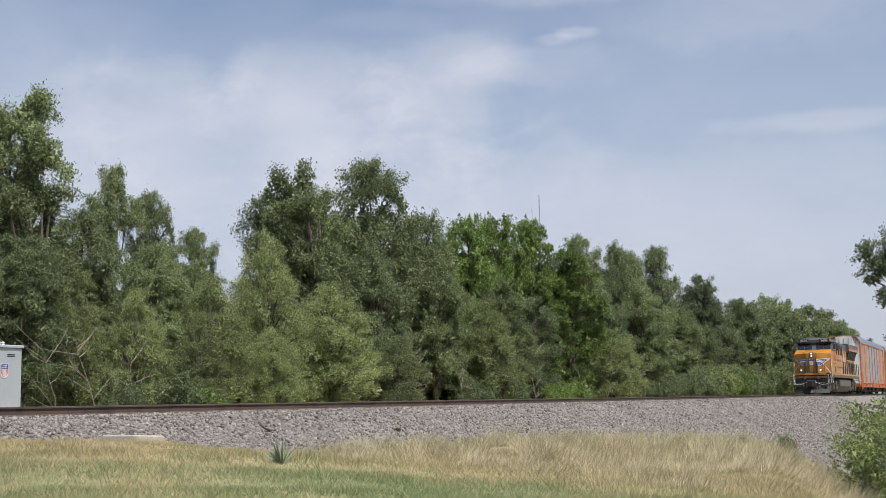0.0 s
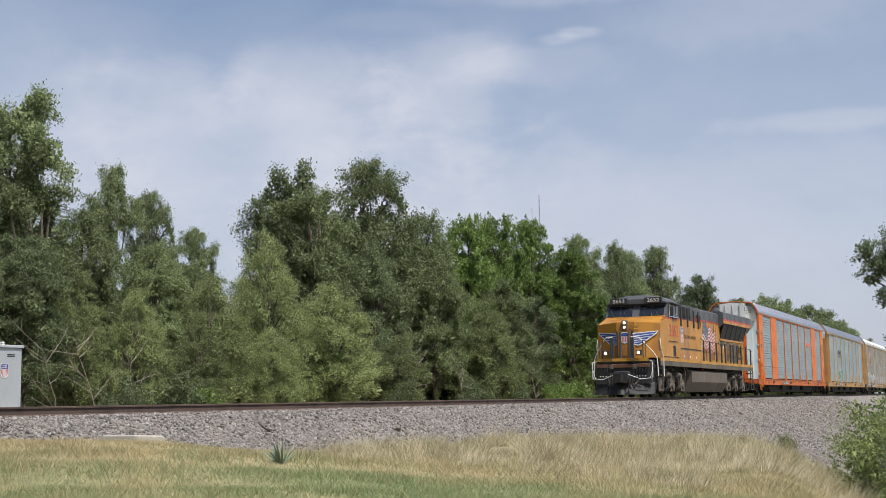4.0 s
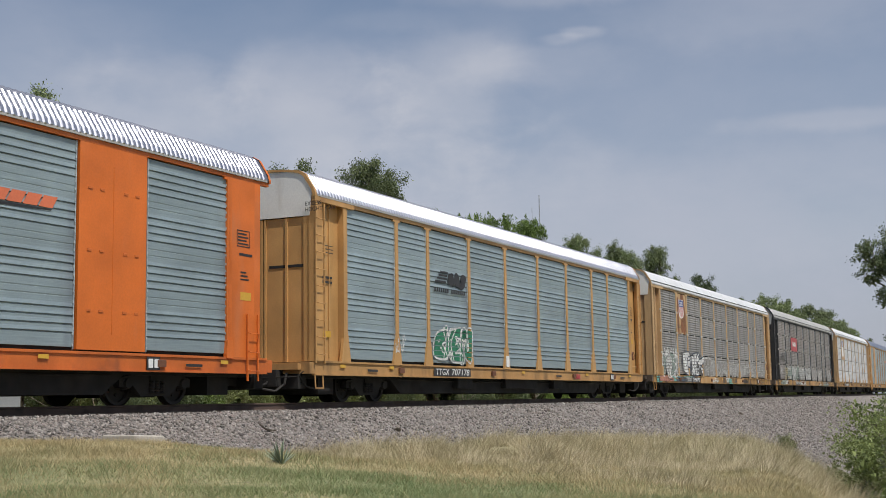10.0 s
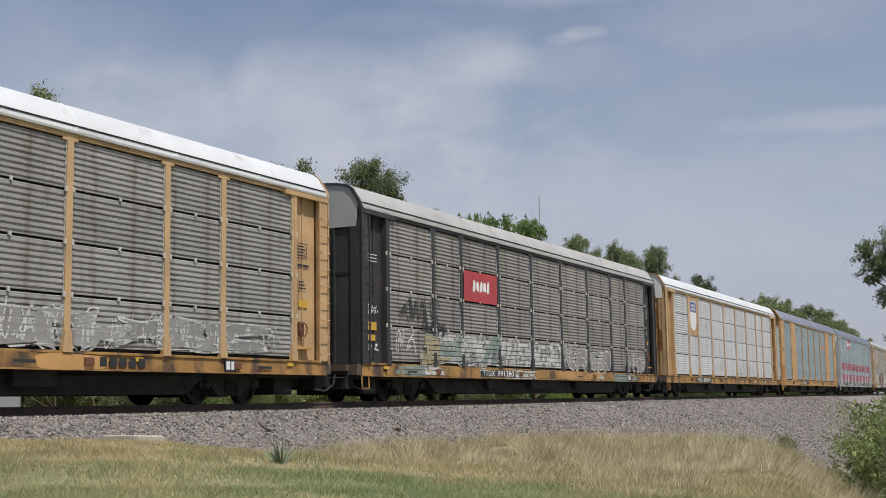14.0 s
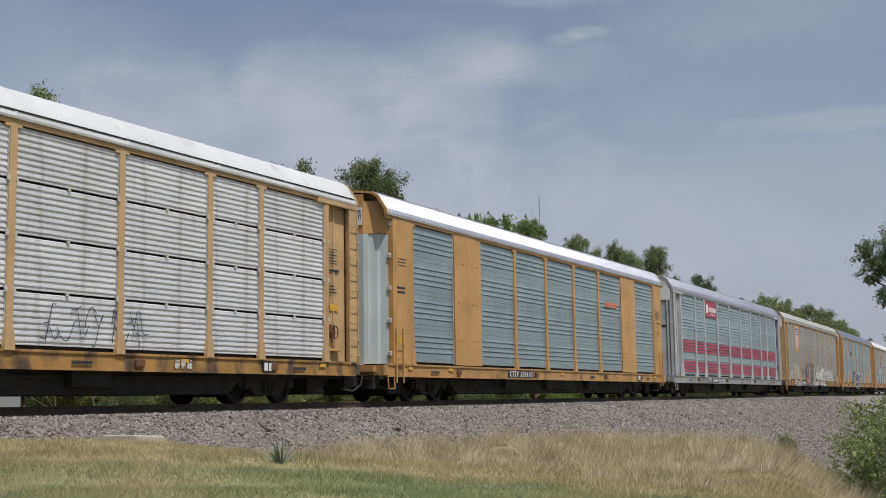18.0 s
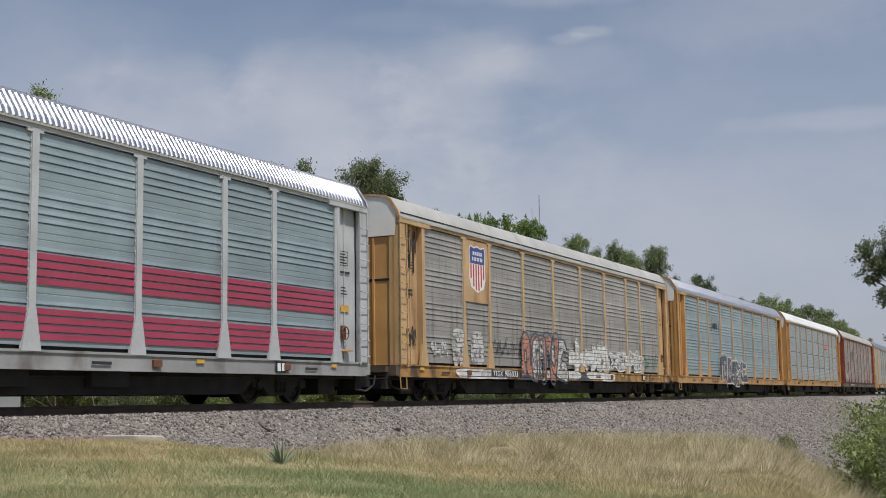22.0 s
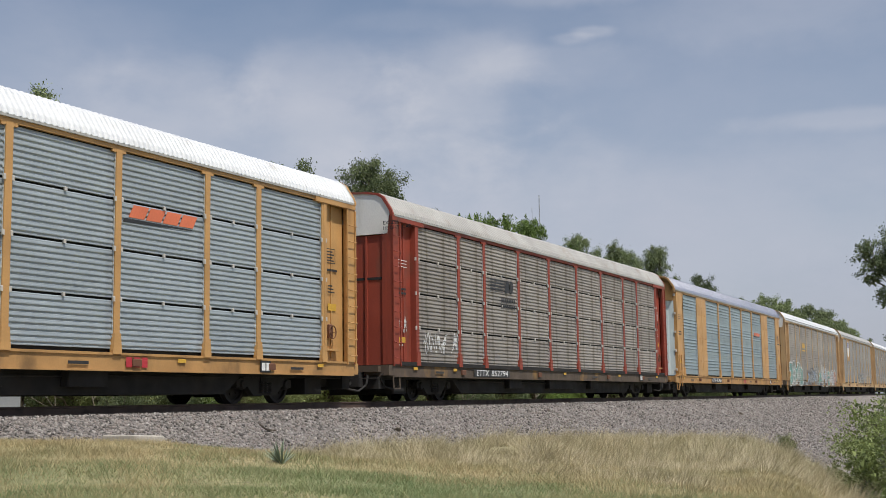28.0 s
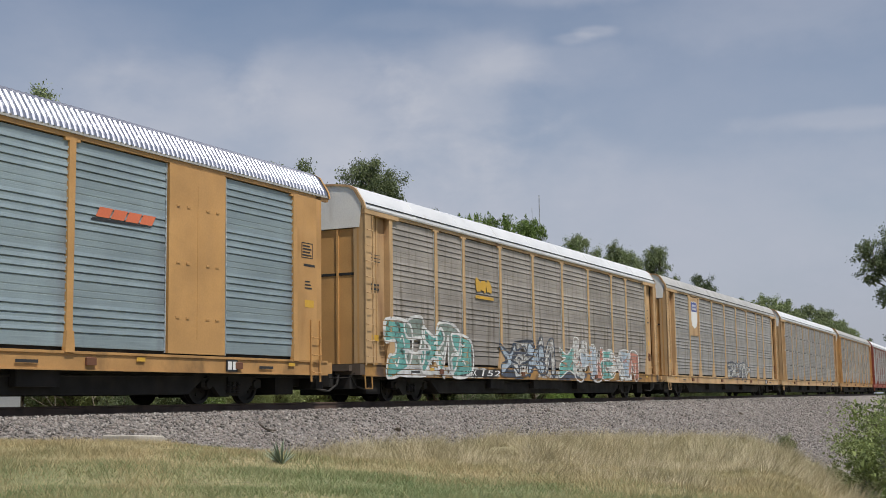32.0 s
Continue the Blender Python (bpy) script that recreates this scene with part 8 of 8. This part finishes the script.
# ---------------------------------------------------------------- thin clouds
def cloud_mat():
    """High thin cloud: a veil that thickens to the horizon, with brighter banks."""
    m = bpy.data.materials.new("thin_clouds")
    m.use_nodes = True
    n, l = m.node_tree.nodes, m.node_tree.links
    n.remove(n["Principled BSDF"])
    uv = n.new("ShaderNodeUVMap")

    def node(kind, *ins, **props):
        k = n.new(kind)
        for key, v in props.items():
            if key == "operation":
                k.operation = v
            if key == "data_type":
                k.data_type = v
        for i, v in enumerate(ins):
            if v is None:
                continue
            if isinstance(v, bpy.types.NodeSocket):
                l.new(v, k.inputs[i])
            else:
                k.inputs[i].default_value = v
        return k

    def noise_at(scale, stretch, detail):
        mp = n.new("ShaderNodeMapping")
        mp.inputs["Scale"].default_value = (scale, scale * stretch, 1)
        mp.inputs["Rotation"].default_value = (0, 0, -0.12)
        l.new(uv.outputs[0], mp.inputs["Vector"])
        t = n.new("ShaderNodeTexNoise")
        t.inputs["Scale"].default_value, t.inputs["Detail"].default_value, t.inputs["Roughness"].default_value = 1.0, detail, 0.55
        t.inputs["Distortion"].default_value = 0.12
        l.new(mp.outputs[0], t.inputs["Vector"])
        return t.outputs["Fac"]

    wide, fine = noise_at(0.7, 2.2, 6), noise_at(2.6, 1.5, 8)
    total = None
    # banks: bearing and height in tens of degrees, half width, half height, strength
    warp = node("ShaderNodeMath", fine, 0.5, operation="SUBTRACT")
    ad = node("ShaderNodeMath", warp.outputs[0], 1.35, operation="MULTIPLY")
    for az, el, w, up, down, k in ((5.03, 1.42, 0.34, 0.14, 0.6, 0.28), (5.66, 1.52, 0.40, 0.12, 0.6, 0.46), (6.36, 1.56, 0.34, 0.13, 0.5, 0.55), (6.86, 1.63, 0.10, 0.02, 0.03, 0.4), (6.97, 1.655, 0.10, 0.022, 0.03, 0.45), (6.75, 1.55, 0.4, 0.06, 0.15, 0.3), (5.5, 1.1, 1.3, 0.4, 0.5, 0.35), (7.0, 0.8, 1.6, 0.35, 0.4, 0.3), (7.8, 1.72, 0.8, 0.2, 0.2, 0.35), (8.05, 1.2, 0.4, 0.04, 0.05, 0.4), (6.9, 1.83, 0.6, 0.06, 0.06, 0.45), (4.4, 1.3, 0.5, 0.4, 0.5, 0.25), (6.1, 1.72, 0.3, 0.05, 0.05, 0.2)):
        off = node("ShaderNodeVectorMath", uv.outputs[0], (az, el, 0), operation="SUBTRACT")
        xyz = node("ShaderNodeSeparateXYZ", off.outputs[0])
        hi = node("ShaderNodeMath", node("ShaderNodeMath", xyz.outputs[1], 0.0, operation="MAXIMUM").outputs[0], 1 / up, operation="MULTIPLY")
        lo = node("ShaderNodeMath", node("ShaderNodeMath", xyz.outputs[1], 0.0, operation="MINIMUM").outputs[0], 1 / down, operation="MULTIPLY")
        sx = node("ShaderNodeMath", xyz.outputs[0], 1 / w, operation="MULTIPLY")
        sc = node("ShaderNodeCombineXYZ", sx.outputs[0], hi.outputs[0], lo.outputs[0])
        ln = node("ShaderNodeVectorMath", sc.outputs[0], operation="LENGTH")
        sm = node("ShaderNodeMath", ln.outputs["Value"], ad.outputs[0], operation="ADD")
        r = n.new("ShaderNodeMapRange")
        r.interpolation_type = "SMOOTHSTEP"
        l.new(sm.outputs[0], r.inputs[0])
        r.inputs[1].default_value, r.inputs[2].default_value, r.inputs[3].default_value, r.inputs[4].default_value = 1.45, 0.4, 0.0, 0.85 * k
        total = r.outputs[0] if total is None else node("ShaderNodeMath", total, r.outputs[0], operation="ADD").outputs[0]
    sep = node("ShaderNodeSeparateXYZ", uv.outputs[0])
    haze = n.new("ShaderNodeMapRange")
    l.new(sep.outputs[1], haze.inputs[0])
    haze.inputs[1].default_value, haze.inputs[2].default_value, haze.inputs[3].default_value, haze.inputs[4].default_value = 0.0, 1.9, 0.82, 0.2
    wv = n.new("ShaderNodeMapRange")
    l.new(wide, wv.inputs[0])
    wv.inputs[1].default_value, wv.inputs[2].default_value, wv.inputs[3].default_value, wv.inputs[4].default_value = 0.35, 0.7, -0.10, 0.14
    s1 = node("ShaderNodeMath", haze.outputs[0], wv.outputs[0], operation="ADD")
    s2 = node("ShaderNodeMath", total, 0.5, operation="MULTIPLY")
    dens = node("ShaderNodeMath", s1.outputs[0], s2.outputs[0], operation="ADD")
    dens.use_clamp = True
    mix = n.new("ShaderNodeMix")
    mix.data_type = "RGBA"
    mix.inputs[6].default_value, mix.inputs[7].default_value = (0.48, 0.505, 0.605, 1), (0.62, 0.63, 0.69, 1)
    l.new(total, mix.inputs[0])
    em, tr, ms = n.new("ShaderNodeEmission"), n.new("ShaderNodeBsdfTransparent"), n.new("ShaderNodeMixShader")
    l.new(mix.outputs[2], em.inputs["Color"])
    l.new(dens.outputs[0], ms.inputs[0]), l.new(tr.outputs[0], ms.inputs[1]), l.new(em.outputs[0], ms.inputs[2])
    l.new(ms.outputs[0], n["Material Output"].inputs["Surface"])
    return m


azs, els = np.linspace(10, 120, 45), np.linspace(-1.5, 60, 28)
sky_mesh = Mesh()
for e in els:
    for b in azs:
        sky_mesh.v.append((4300 * math.sin(radians(b)) * math.cos(radians(e)), 4300 * math.cos(radians(b)) * math.cos(radians(e)), 4300 * math.sin(radians(e))))
w = len(azs)
sky_mesh.f = [(i * w + j, i * w + j + 1, (i + 1) * w + j + 1, (i + 1) * w + j) for i in range(len(els) - 1) for j in range(w - 1)]
cloud_data = sky_mesh.data("backdrop", cloud_mat())
lay = cloud_data.uv_layers.new(name="UVMap")
idx = np.zeros(len(cloud_data.loops), dtype=np.int32)
cloud_data.loops.foreach_get("vertex_index", idx)
lay.data.foreach_set("uv", np.stack([azs[idx % w] / 10, els[idx // w] / 10], -1).astype(np.float32).ravel())
clouds = tagged(new("backdrop", cloud_data), "thin white summer clouds in a hazy blue sky", "sky", kind="structure")


# ---------------------------------------------------------------- what moves
def motions():
    """The train runs from the far end of the line past the camera; its wheels roll."""
    times = [0.5 * i for i in range(65)]
    for car, a in CARS:
        walk(car, [(t, on_track(a - run(t))) for t in times])
    walk(clouds, [(0.0, pose(0, 0, 0, 0, 0, 0.0)), (32.0, pose(0, 0, 0, 0, 0, -0.9))])
    # wheels: one set of turns for each place in a truck, shared by all alike
    rolled = {}
    for ob, at, r in WHEELS:
        key = (at, r)
        if key not in rolled:
            n = int((run(32.0) - run(0.0)) / r / 1.35)
            walk(ob, [(t, pose(at[0], at[1], at[2], 0, 0, 0) @ Matrix.Rotation(-(run(t) - run(0.0)) / r, 4, "Y")) for t in [32.0 * i / n for i in range(n + 1)]])
            rolled[key] = ob
        else:
            src = rolled[key].animation_data
            ob.rotation_mode = "QUATERNION"
            ob.animation_data_create()
            ob.animation_data.action = src.action
            ob.animation_data.action_slot = src.action_slot


motions()
